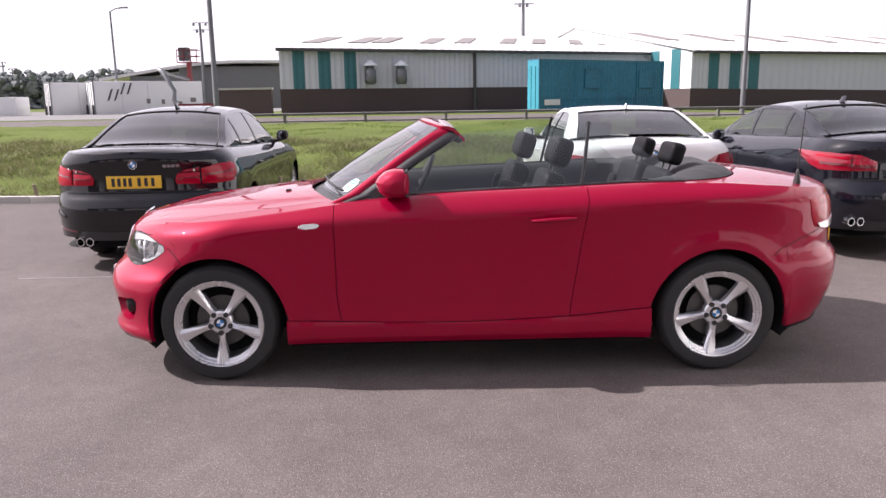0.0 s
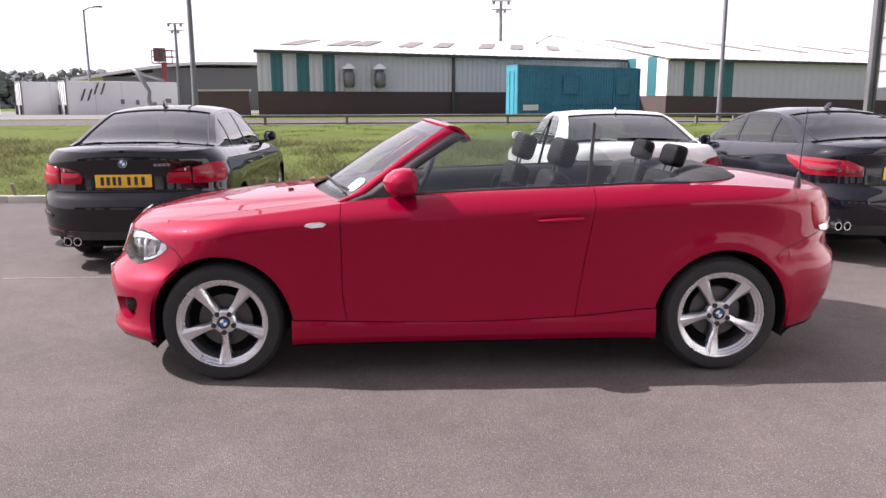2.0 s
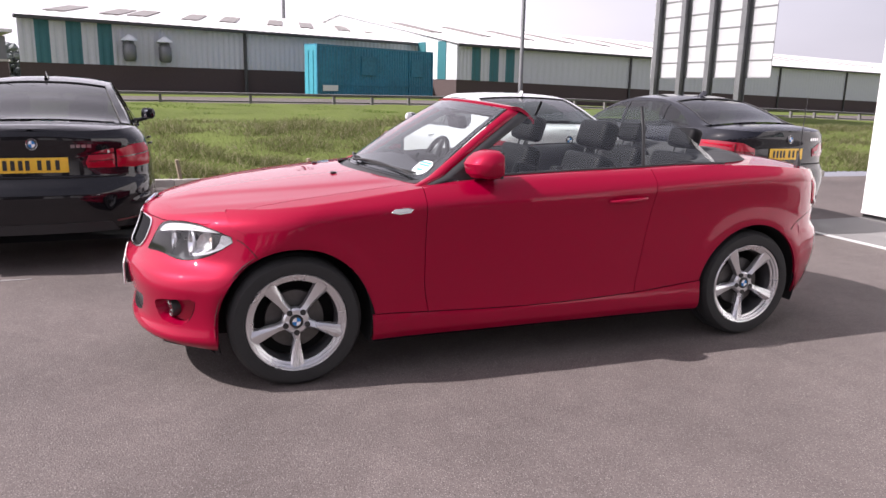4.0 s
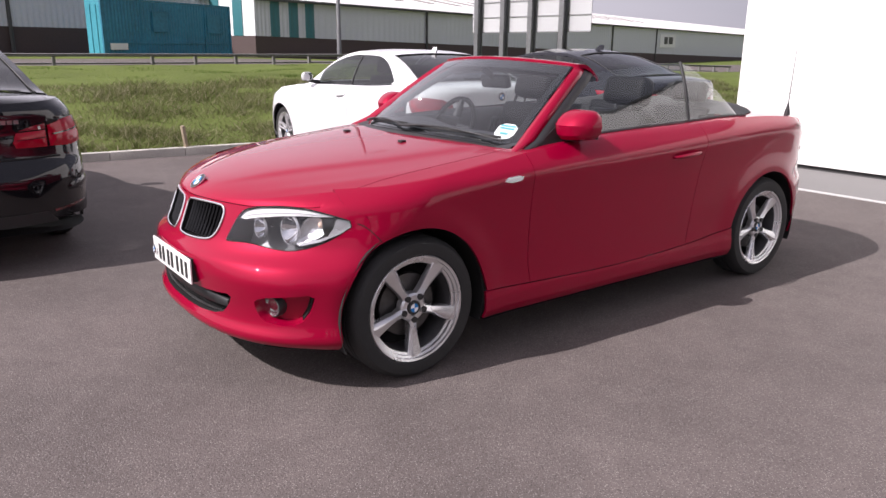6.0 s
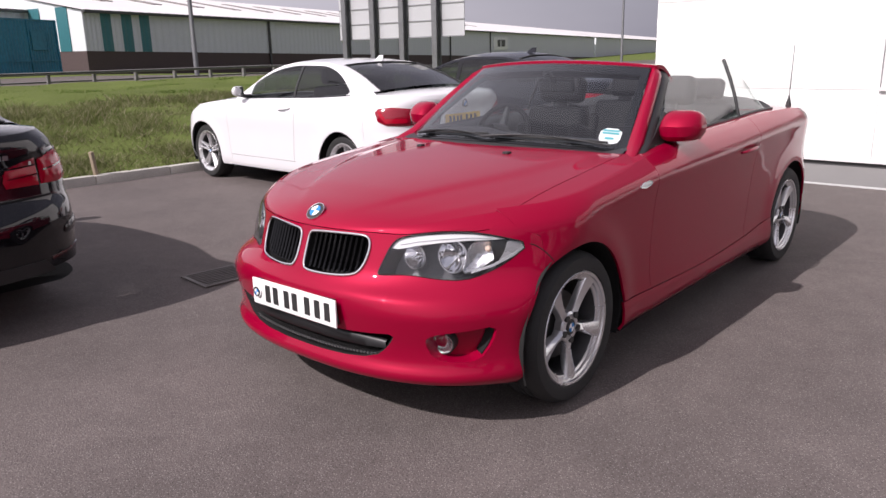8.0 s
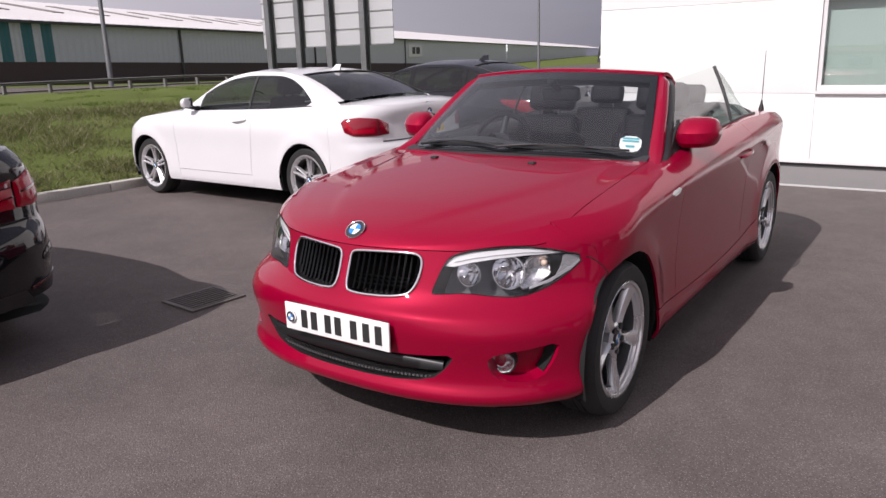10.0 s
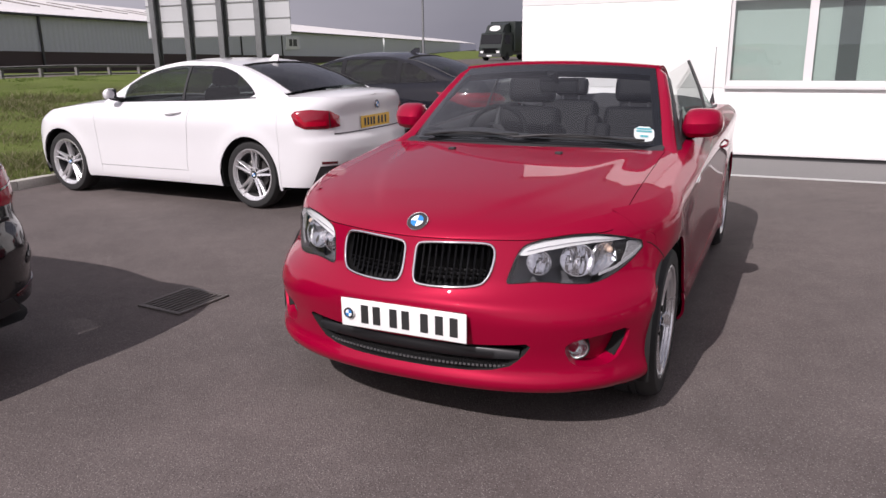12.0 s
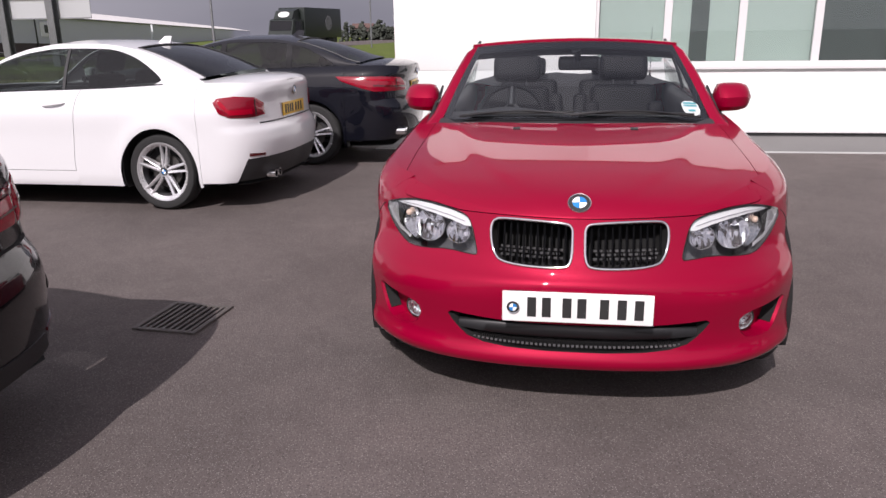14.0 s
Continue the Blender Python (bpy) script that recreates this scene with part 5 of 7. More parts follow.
def red_front(car, sh):
    """Lamps, grilles, plate and badge of the nose."""
    for side in (-1, 1):
        k = KIDNEY if side > 0 else flip(KIDNEY)
        grille = part("kidney_grille", bowl(sh, k, "front", 0.09, 0.95), "dark", car, "black recessed radiator grille")
        part("grille_frame", outline(sh, resample(k, 0.012), "front", 0.0056, 0.003, 8), "chrome", grille, "bright chrome grille frame", 80)
        n = 11
        for i in range(n):
            s = side * lerp(0.045, 0.292, i / (n - 1))
            hi = 0.742
            lo = 0.612 + (0.03 * max(0, (abs(s) - 0.26) / 0.03) if abs(s) > 0.26 else 0)
            bm = bmesh.new()
            rows = []
            for j in range(7):
                z = lerp(lo, hi, j / 6)
                rows.append([sh.at(s + ds, z) - Vector((-1, 0, 0)) * d for ds, d in ((-0.0025, 0.05), (-0.004, 0.016), (0.0, 0.010), (0.004, 0.016), (0.0025, 0.05))])
            grid(bm, rows)
            part("slat", tidy(bm), "gloss_black", grille)
        for k, z in enumerate((0.618, 0.632, 0.645)):
            bm = bmesh.new()
            for i in range(12):
                s = side * lerp(0.060, 0.285, (i + 0.5 * (k % 2)) / 11.5)
                p = sh.at(s, z) + Vector((0.060, 0, 0))
                box(bm, p.x, p.x + 0.01, p.y - 0.0065, p.y + 0.0065, p.z - 0.003, p.z + 0.003)
            part("radiator_fin", bm, "alloy_dark", grille, "grey radiator fins behind the slats")
        p = LAMP if side > 0 else flip(LAMP)
        lamp = part("headlamp", bowl(sh, p, "front", 0.115, 0.92), "lamp_dark", car, "clear headlamp with two round reflectors")
        for s, z, r, dip in ((0.472, 0.678, 0.044, 0.016), (0.618, 0.680, 0.060, 0.012)):
            c = sh.at(side * s, z) - sh.normal(side * s, z) * dip + Vector((0.040, 0, 0))
            nrm = sh.normal(side * s, z).lerp(Vector((-1, 0, 0)), 0.75)
            m = facing(c, nrm)
            bm = bmesh.new()
            lathe(bm, [(r * 1.06, 0.0), (r * 1.03, -0.004), (r, 0.0)] + [(r * math.sqrt(1 - k / 12), 0.048 * k / 12) for k in range(1, 12)] + [(r * 0.12, 0.048)], 72, m)
            inv = m.inverted()
            for v in bm.verts:
                # upright flutes pressed into the bowl
                q = inv @ v.co
                edge = math.hypot(q.x, q.z) / r
                if edge < 0.93:
                    v.co += nrm.normalized() * 0.0011 * math.sin(v.co.y / r * 14)
            ref = part("reflector", tidy(bm), "reflector", lamp, "bright fluted round reflector", 70)
            bm = bmesh.new()
            lathe(bm, [(r * 1.06, 0.006), (r * 1.055, -0.003), (r * 1.025, -0.005), (r * 1.00, 0.002)], 48, m)
            part("ring", tidy(bm), "lamp_satin", ref, "bright ring", 60)
            bm = bmesh.new()
            lathe(bm, [(0.0005, 0.018), (r * 0.09, 0.020), (r * 0.13, 0.030), (r * 0.15, 0.060)], 20, m)
            part("bulb", tidy(bm), "chrome", ref, "bulb shield", 70)
        # indicator chamber: a faceted bright bowl and its bulb
        wing = smooth_loop([(0.688, 0.628), (0.7578, 0.64), (0.8136, 0.678), (0.8341, 0.723), (0.7764, 0.74), (0.7112, 0.741), (0.6945, 0.688)], 1)
        part("side_reflector", patch(sh, wing if side > 0 else flip(wing), "front", -0.022, 0.010, -0.030, 0.010), "faceted", lamp, "bright faceted indicator reflector")
        c = sh.at(side * 0.776, 0.710) - sh.normal(side * 0.776, 0.710) * 0.034
        bm = bmesh.new()
        bmesh.ops.create_uvsphere(bm, u_segments=12, v_segments=8, radius=0.012, matrix=Matrix.Translation(c))
        part("amber_bulb", bm, "amber", lamp, "amber indicator bulb", 80)
        tip = smooth_loop([(0.8183, 0.656), (0.8695, 0.688), (0.9207, 0.7225), (0.8695, 0.734), (0.8369, 0.738), (0.8397, 0.703)], 1)
        part("lamp_tip", patch(sh, tip if side > 0 else flip(tip), "front", -0.009, 0.012, 0.0, 0.012), "lamp_grey", lamp, "smooth grey lamp tip")
        edge = [(0.725, 0.6275), (0.80, 0.645), (0.88, 0.682), (0.935, 0.7235), (0.925, 0.724), (0.872, 0.690), (0.795, 0.655), (0.725, 0.638)]
        part("edge_strip", patch(sh, edge if side > 0 else flip(edge), "front", -0.006, 0.008, 0.0, 0.006), "lamp_satin", lamp, "bright lower edge strip")
        brow = [(0.4013, 0.715), (0.4115, 0.734), (0.432, 0.748), (0.4972, 0.763), (0.6089, 0.7715), (0.7019, 0.7695), (0.7764, 0.757), (0.8276, 0.745), (0.7764, 0.745), (0.6833, 0.745), (0.5902, 0.739), (0.4972, 0.727), (0.432, 0.713)]
        brow_part = part("brow", patch(sh, brow if side > 0 else flip(brow), "front", -0.010, 0.010, 0, 0.03), "clear_lens", lamp, "white lamp brow strip")
        groove = [(0.432, 0.729), (0.4972, 0.7415), (0.5902, 0.7515), (0.6833, 0.7555), (0.7764, 0.7515), (0.7764, 0.749), (0.6833, 0.7525), (0.5902, 0.7485), (0.4972, 0.7385), (0.432, 0.726)]
        part("groove", patch(sh, groove if side > 0 else flip(groove), "front", -0.0075, 0.008, 0, 0.003), "lamp_grey", brow_part, "thin grey groove")
        part("lens", patch(sh, p, "front", 0.002, 0.014, 0.010), "lens", lamp, "clear lamp lens")
        part("lamp_seal", outline(sh, resample(p, 0.015), "front", 0.0022, -0.0005, 6), "dark", lamp, "", 80)
        # fog lamp in its recess
        f = FOG if side > 0 else flip(FOG)
        rec = part("fog_recess", bowl(sh, f, "front", 0.055, 0.84), "red", car)
        c = sh.at(side * 0.656, 0.372) - sh.normal(side * 0.656, 0.372) * 0.042
        m = facing(c, sh.normal(side * 0.652, 0.374).lerp(Vector((-1, 0, 0)), 0.5))
        bm = bmesh.new()
        lathe(bm, [(0.043, 0.03), (0.043, -0.002), (0.040, -0.006), (0.036, -0.004), (0.036, 0.0), (0.025, 0.016), (0.0005, 0.022)], 32, m)
        fog = part("fog_lamp", tidy(bm), "faceted", rec, "round fog lamp", 60)
        bm = bmesh.new()
        lathe(bm, [(0.047, 0.034), (0.047, -0.004), (0.043, -0.007), (0.0415, 0.0)], 32, m)
        part("bezel", tidy(bm), "plastic", fog, "black bezel", 60)
        bm = bmesh.new()
        lathe(bm, [(0.038, -0.006), (0.030, -0.012), (0.0005, -0.015)], 28, m)
        part("lens", tidy(bm), "lens", fog, "", 70)
        # dark slot in the outer wall of the recess
        cx, cz = sum(q[0] for q in f) / len(f), sum(q[1] for q in f) / len(f)
        edge = [q for q in resample(f, 0.01) if abs(q[0]) > 0.79 and q[1] > 0.335 and q[1] < 0.44 - 0.30 * max(0.85 - abs(q[0]), 0)]
        edge.sort(key=lambda q: q[1])
        bm = bmesh.new()
        rows = []
        for t in (0.22, 0.5, 0.8, 0.98):
            k = lerp(1.0, 0.84, t) - 0.012
            rows.append([sh.at(cx + (s - cx) * k, cz + (z - cz) * k) - sh.normal(s, z) * 0.055 * t for s, z in edge])
        grid(bm, rows)
        part("slot", rim(tidy(bm), 0.004), "dark", rec, "dark air slot")
    intake = part("air_intake", bowl(sh, INTAKE, "front", 0.10, 0.93), "dark", car, "black lower air intake")
    bm = bmesh.new()
    rows = []
    for i in range(41):
        s = lerp(-0.43, 0.43, i / 40)
        p = sh.at(s, 0.36)
        b = 1 - (abs(s) / 0.47) ** 4 * 0.5
        rows.append([p + Vector((dx, 0, dz * b)) for dx, dz in ((0.06, 0.030), (0.018, 0.034), (0.006, 0.022), (0.008, -0.016), (0.03, -0.028), (0.06, -0.028))])
    grid(bm, rows)
    part("intake_blade", tidy(bm), "black_plastic", intake, "black plastic blade", 60)
    bm = bmesh.new()
    for i in range(90):
        s = lerp(-0.385, 0.385, i / 89)
        zt, zb = 0.342, 0.300 + 0.012 * (abs(s) / 0.4) ** 2
        for ds in (0.012, -0.012):
            a, b = sh.at(s, zt) + Vector((0.035, 0, 0)), sh.at(s + ds, zb) + Vector((0.028, 0, 0))
            tube(bm, [a, b], 0.0016, 4, False)
    tagged(part("grille_mesh", bm, "dark", intake, "fine black grille mesh"), kind="stuff")
    # sun glints on the mesh's lower edge, built as small grey metal blocks
    bm = bmesh.new()
    for i in range(46):
        s = lerp(-0.37, 0.37, i / 45)
        p = sh.at(s, 0.304 + 0.012 * (abs(s) / 0.4) ** 2) + Vector((0.014, 0, 0))
        box(bm, p.x, p.x + 0.006, p.y - 0.0045, p.y + 0.0045, p.z - 0.0035, p.z + 0.0035)
    tagged(part("mesh_glints", bm, "alloy_dark", intake, "grey metal blocks standing for sun glints on the mesh"), kind="stuff")
    pl = plate(car, sh, "front", 0.4725, "plate_white", 0.0, 0.012)
    roundel(car, Vector((-0.006, 0.222, 0.0)), Vector((-1, 0, 0)), 0.022, pl)
    slab("plate_mount", (-0.76, -0.735, -0.24, 0.24, 0.42, 0.525), "plastic", car)
    roundel(car, Vector((-0.622, 0, sh.deck(-0.622, 0) + 0.002)), Vector((-0.64, 0, 0.77)), 0.041)


def red_screen(car, sh):
    """Windscreen with its frame, wipers and mirror."""
    bm = bmesh.new()
    grid(bm, [[screen(lerp(-0.955, 0.955, i / 30), lerp(0.02, 0.97, j / 16)) for i in range(31)] for j in range(17)])
    part("windscreen", tidy(bm), "screen", car, "clear raked windscreen glass", 80)
    # dark band round the glass
    bm = bmesh.new()
    for q0, q1, h0, h1 in ((-0.96, -0.90, 0.0, 0.98), (0.90, 0.96, 0.0, 0.98), (-0.90, 0.90, 0.86, 0.98), (-0.90, 0.90, 0.0, 0.05)):
        grid(bm, [[screen(lerp(q0, q1, i / 12), lerp(h0, h1, j / 12), -0.004) for i in range(13)] for j in range(13)])
    part("screen_band", tidy(bm), "gloss_black", car, "black printed screen edge", 80)
    for side in (-1, 1):
        front = [Vector((0.52, side * 0.752, 0.905)), Vector((0.69, side * 0.702, 0.982)), Vector((0.95, side * 0.636, 1.166)), Vector((1.13, side * 0.584, 1.286)), Vector((1.195, side * 0.549, 1.320))]
        rear = [Vector((0.62, side * 0.776, 0.915)), Vector((0.82, side * 0.744, 0.978)), Vector((1.06, side * 0.668, 1.139)), Vector((1.23, side * 0.615, 1.243)), Vector((1.30, side * 0.578, 1.280))]
        out = Vector((0.2, side * 0.8, 0.55)).normalized()
        for name, a, b, c, lift in (("screen_pillar", 0.0, 0.50, "red", 0.018), ("pillar_seal", 0.48, 1.0, "plastic", 0.013)):
            bm = bmesh.new()
            rows = []
            for i in range(17):
                t = i / 16 * 4
                k = min(int(t), 3)
                f, r = front[k].lerp(front[k + 1], t - k), rear[k].lerp(rear[k + 1], t - k)
                line = [f.lerp(r, lerp(a, b, j / 6)) + out * lift * (1 - 0.75 * (i / 16) ** 5) * math.sin(math.pi * (0.12 + 0.76 * j / 6)) for j in range(7)]
                line += [f.lerp(r, lerp(b, a, j / 3)) - out * 0.03 for j in range(4)]
                rows.append(line)
            g = grid(bm, rows, wrap=True)
            bm.faces.new(g[0])
            bm.faces.new(g[-1])
            ob = part(name, tidy(bm), c, car, "black rubber pillar seal" if c == "plastic" else "", 50)
        # small fixed corner behind the pillar foot
        bm = bmesh.new()
        vs = [bm.verts.new(p) for p in ((0.73, side * 0.756, 0.945), (1.00, side * 0.754, 0.968), (1.005, side * 0.715, 1.11))]
        bm.faces.new(vs)
        bm.normal_update()
        rim(bm, 0.012)
        part("mirror_corner", bm, "plastic", car)
    bm = bmesh.new()
    rows = []
    for i in range(33):
        q = lerp(-1.0, 1.0, i / 32)
        f = screen(q, 0.978)
        r = f + Vector((0.150 - 0.02 * q * q, 0.03 * q, -0.052 - 0.006 * q * q))
        line = [f.lerp(r, j / 8) + Vector((0, 0, 0.030 * math.sin(math.pi * min(0.1 + 0.9 * j / 8, 1)))) for j in range(9)]
        rows.append(line)
    grid(bm, rows)
    part("screen_header", rim(tidy(bm), 0.02, Vector((0, 0, 1))), "red", car, "", 60)
    bm = bmesh.new()
    rows = []
    for i in range(33):
        q = lerp(-0.99, 0.99, i / 32)
        f = screen(q, 0.93, -0.006)
        r = screen(q, 0.955) + Vector((0.160 - 0.02 * q * q, 0.03 * q, -0.062))
        rows.append([f, f.lerp(r, 0.4) + Vector((0, 0, -0.022)), f.lerp(r, 0.8) + Vector((0, 0, -0.022)), r, r + Vector((0.006, 0, 0.020))])
    grid(bm, rows)
    part("header_lining", tidy(bm), "trim", car, "dark header lining", 60)
    # wipers
    for y0, y1, h1 in ((0.56, -0.02, 0.045), (0.02, -0.60, 0.045)):
        bm = bmesh.new()
        pts = [screen(lerp(y0, y1, k / 10) / 0.69, 0.01 + h1 * math.sin(math.pi * k / 10) + 0.012, 0.016) for k in range(11)]
        tube(bm, pts, [0.008] * 3 + [0.0045] * 8, 6)
        wiper = part("wiper", bm, "plastic", car, "black wiper", 60)
        bm = bmesh.new()
        pts = [screen(lerp(y0 - 0.04, y1 + 0.02, k / 10) / 0.69, 0.055 + 0.012 * k / 10, 0.006) for k in range(11)]
        tube(bm, pts, 0.006, 6)
        part("wiper_blade", bm, "rubber", wiper, "", 60)
    bm = bmesh.new()
    rows = [[Vector((screen(q, 0)[0] - 0.075 + 0.095 * j / 4, q * 0.70, lerp(sh.deck(0.43, 0.4) - 0.025, screen(q, 0.0).z + 0.004, (j / 4) ** 1.5))) for j in range(5)] for q in (lerp(-1, 1, i / 20) for i in range(21))]
    grid(bm, rows)
    part("cowl_panel", tidy(bm), "plastic", car, "black cowl panel", 60)
    # washer jets
    for y in (-0.27, 0.27):
        bm = bmesh.new()
        z = sh.deck(0.30, y)
        box(bm, 0.285, 0.315, y - 0.016, y + 0.016, z - 0.004, z + 0.010, 0.004)
        part("washer_jet", bm, "plastic", car, "small black washer jet")
    # inside mirror
    bm = bmesh.new()
    box(bm, -0.024, 0.024, -0.112, 0.112, -0.038, 0.038, 0.0235, Matrix.Translation((1.10, -0.03, 1.224)) @ Matrix.Rotation(-0.25, 4, "Y"), 4)
    mir = part("inside_mirror", bm, "plastic", car, "black interior mirror", 60)
    bm = bmesh.new()
    tube(bm, [(1.02, -0.01, 1.303), (1.05, -0.02, 1.27), (1.09, -0.03, 1.238)], [0.028, 0.018, 0.012], 10)
    part("mirror_stem", bm, "plastic", mir, "", 60)
    # tax sticker behind the glass
    bm = bmesh.new()
    q0, q1, h0, h1 = -0.905, -0.775, 0.05, 0.215
    loop = smooth_loop([(q0, h0 + 0.03), (q0, h1), (q1, h1), (q1, h0 + 0.03), ((q0 + q1) / 2, h0)], 1)
    mid = bm.verts.new(screen((q0 + q1) / 2, (h0 + h1) / 2, 0.003))
    ring = [bm.verts.new(screen(q, h, 0.003)) for q, h in loop]
    for a, b in zip(ring, ring[1:] + ring[:1]):
        bm.faces.new((a, b, mid))
    st = part("sticker", tidy(bm), "sticker", car, "white service sticker inside the screen", 0)
    for a, b in ((0.30, 0.42), (0.62, 0.72), (0.78, 0.88)):
        bm = bmesh.new()
        w = 0.30 if a < 0.5 else 0.12
        loop = [(lerp(q0, q1, u), lerp(h0, h1, v)) for u, v in ((w, a), (1 - w, a), (1 - w, b), (w, b))]
        bm.faces.new([bm.verts.new(screen(q, h, 0.006)) for q, h in loop])
        part("print_bar", tidy(bm), "pale_blue", st, "pale blue plain bar", 0)


def red_cabin(car, sh):
    """Seats, dashboard, door cards, folded roof and side glass."""
    for x, y in ((1.67, -0.34), (1.555, 0.34)):
        seat(car, x, y, 0.40, 0.30, 0.50, 0.56)
        seat(car, 2.37, y * 0.85, 0.46, 0.30, 0.50, 0.49, 0.78)
    bm = bmesh.new()
    rows = []
    for i in range(25):
        y = lerp(-0.69, 0.69, i / 24)
        hump = 0.035 * math.exp(-((y - 0.34) / 0.17) ** 2)
        rows.append([Vector((x, y, z + hump * w)) for x, z, w in ((0.56, 0.935, 0), (0.68, 0.965, 0.2), (0.80, 0.985, 0.8), (0.90, 0.965, 1.0), (0.935, 0.93, 0.8), (0.93, 0.82, 0), (0.87, 0.70, 0), (0.84, 0.45, 0))])
    grid(bm, rows)
    dash = part("dashboard", tidy(bm), "trim", car, "dark grey moulded dashboard", 60)
    bm = bmesh.new()
    box(bm, 0.915, 0.945, 0.22, 0.46, 0.845, 0.945, 0.01)
    part("instrument_panel", bm, "gloss_black", dash)
    bm = bmesh.new()
    box(bm, 0.85, 1.75, -0.09, 0.09, 0.25, 0.62, 0.03)
    part("centre_console", bm, "trim", car, "dark centre console", 60)
    m = Matrix.Translation((1.08, 0.34, 0.935)) @ Matrix.Rotation(radians(-66), 4, "Y")
    bm = bmesh.new()
    rows = [[m @ Vector(((0.182 + 0.0155 * math.cos(b)) * math.cos(a), (0.182 + 0.0155 * math.cos(b)) * math.sin(a), 0.0155 * math.sin(b))) for b in (2 * math.pi * k / 10 for k in range(10))] for a in (2 * math.pi * i / 40 for i in range(41))]
    grid(bm, rows, wrap=True)
    wheel = part("steering_wheel", tidy(bm, 1e-5), "leather", car, "black leather steering wheel", 80)
    bm = bmesh.new()
    for a in (0.0, math.pi * 0.5, math.pi * 1.5):
        d = Vector((math.cos(a), math.sin(a), 0))
        tube(bm, [m @ (d * 0.04), m @ (d * 0.17)], [0.03, 0.016], 8)
    lathe(bm, [(0.0005, 0.02), (0.055, 0.015), (0.065, -0.02), (0.03, -0.12)], 20, m @ Matrix.Rotation(-math.pi / 2, 4, "X"))
    part("steering_hub", bm, "plastic", wheel, "", 60)
    bm = bmesh.new()
    box(bm, 0.6, 2.75, -0.70, 0.70, 0.222, 0.25)
    box(bm, 2.52, 2.56, -0.62, 0.62, 0.25, 1.0)
    part("cabin_floor", bm, "fabric", car, "dark carpet")
    for side in (-1, 1):
        bm = bmesh.new()
        rows = []
        for i in range(33):
            x = lerp(0.66, 2.50, i / 32)
            e, zt = sh.edge(x), sh.top(x)
            rows.append([Vector((x, side * (e + dy), zt + dz)) for dy, dz in ((-0.062, 0.004), (-0.085, 0.004), (-0.115, -0.02), (-0.12, -0.10), (-0.085, -0.22), (-0.09, -0.40), (-0.11, -0.72))])
        grid(bm, rows)
        part("door_card", tidy(bm), "trim", car, "dark interior side trim", 60)
        # window glass, raised in the door
        n = 24
        foot = lambda x: Vector((x, side * (sh.edge(x) - 0.045), sh.top(x) - 0.01))

        def head(x):
            if x < 1.30:
                r0, r1 = Vector((0.80, side * 0.742, 0.968)), Vector((1.30, side * 0.592, 1.288))
                return r0.lerp(r1, (x - 0.80) / 0.5)
            return Vector((1.30, side * 0.592, 1.288)).lerp(Vector((1.985, side * 0.606, 1.338)), (x - 1.30) / 0.685)
        bm = bmesh.new()
        rows = []
        for i in range(n + 1):
            x = lerp(0.80, 1.985, i / n)
            a, b = foot(lerp(0.80, 1.925, i / n)), head(x)
            rows.append([a.lerp(b, j / 8) + Vector((0, side * 0.012 * math.sin(math.pi * j / 8), 0)) for j in range(9)])
        grid(bm, rows)
        part("door_glass", tidy(bm, 1e-5), "clear", car, "clear frameless door glass, wound up", 80)
        bm = bmesh.new()
        tube(bm, [foot(1.925).lerp(head(1.985), j / 8) + Vector((0.006, side * 0.012 * math.sin(math.pi * j / 8), 0)) for j in range(9)], 0.010, 6)
        part("glass_seal", bm, "plastic", car, "black upright glass seal", 60)
        bm = bmesh.new()
        rows = []
        for i in range(13):
            t = i / 12
            a = foot(lerp(1.94, 2.47, t))
            b = Vector((lerp(1.998, 2.475, t), side * lerp(0.606, 0.70, t**1.5), lerp(1.332, sh.top(2.47) + 0.0, t**1.45)))
            rows.append([a.lerp(b, j / 6) for j in range(7)])
        grid(bm, rows)
        part("quarter_glass", tidy(bm, 1e-5), "clear", car, "small clear quarter glass", 80)
        bm = bmesh.new()
        tube(bm, [Vector((x, side * (sh.edge(x) - 0.050), sh.top(x) + 0.006)) for x in (lerp(0.72, 2.48, i / 30) for i in range(31))], 0.009, 6)
        part("belt_seal", bm, "plastic", car, "black belt seal", 60)
    # folded roof under its cover
    bm = bmesh.new()
    rows = []
    for i in range(49):
        a = math.pi * (i / 48 - 0.5)
        c, s = max(math.cos(a), 0) ** 0.7, math.copysign(abs(math.sin(a)) ** 0.7, math.sin(a))
        o = Vector((2.30 + 0.605 * c, 0.738 * s, 0))
        o.z = sh.deck(o.x, o.y) + 0.004
        q = Vector((2.30 + 0.27 * c, 0.545 * s, 1.015))
        wrinkle = 0.004 * math.sin(a * 17) + 0.003 * math.sin(a * 31)
        rise = 0.052 * max(0.25, min(1, (math.pi / 2 - abs(a)) / 0.7))
        rows.append([o.lerp(q, t) + Vector((0, 0, (rise + wrinkle) * math.sin(math.pi * t) ** 0.7)) for t in (k / 10 for k in range(11))] + [Vector((q.x, q.y, 0.8))])
    grid(bm, rows)
    part("roof_cover", tidy(bm), "fabric", car, "black cloth cover over the folded roof", 60)


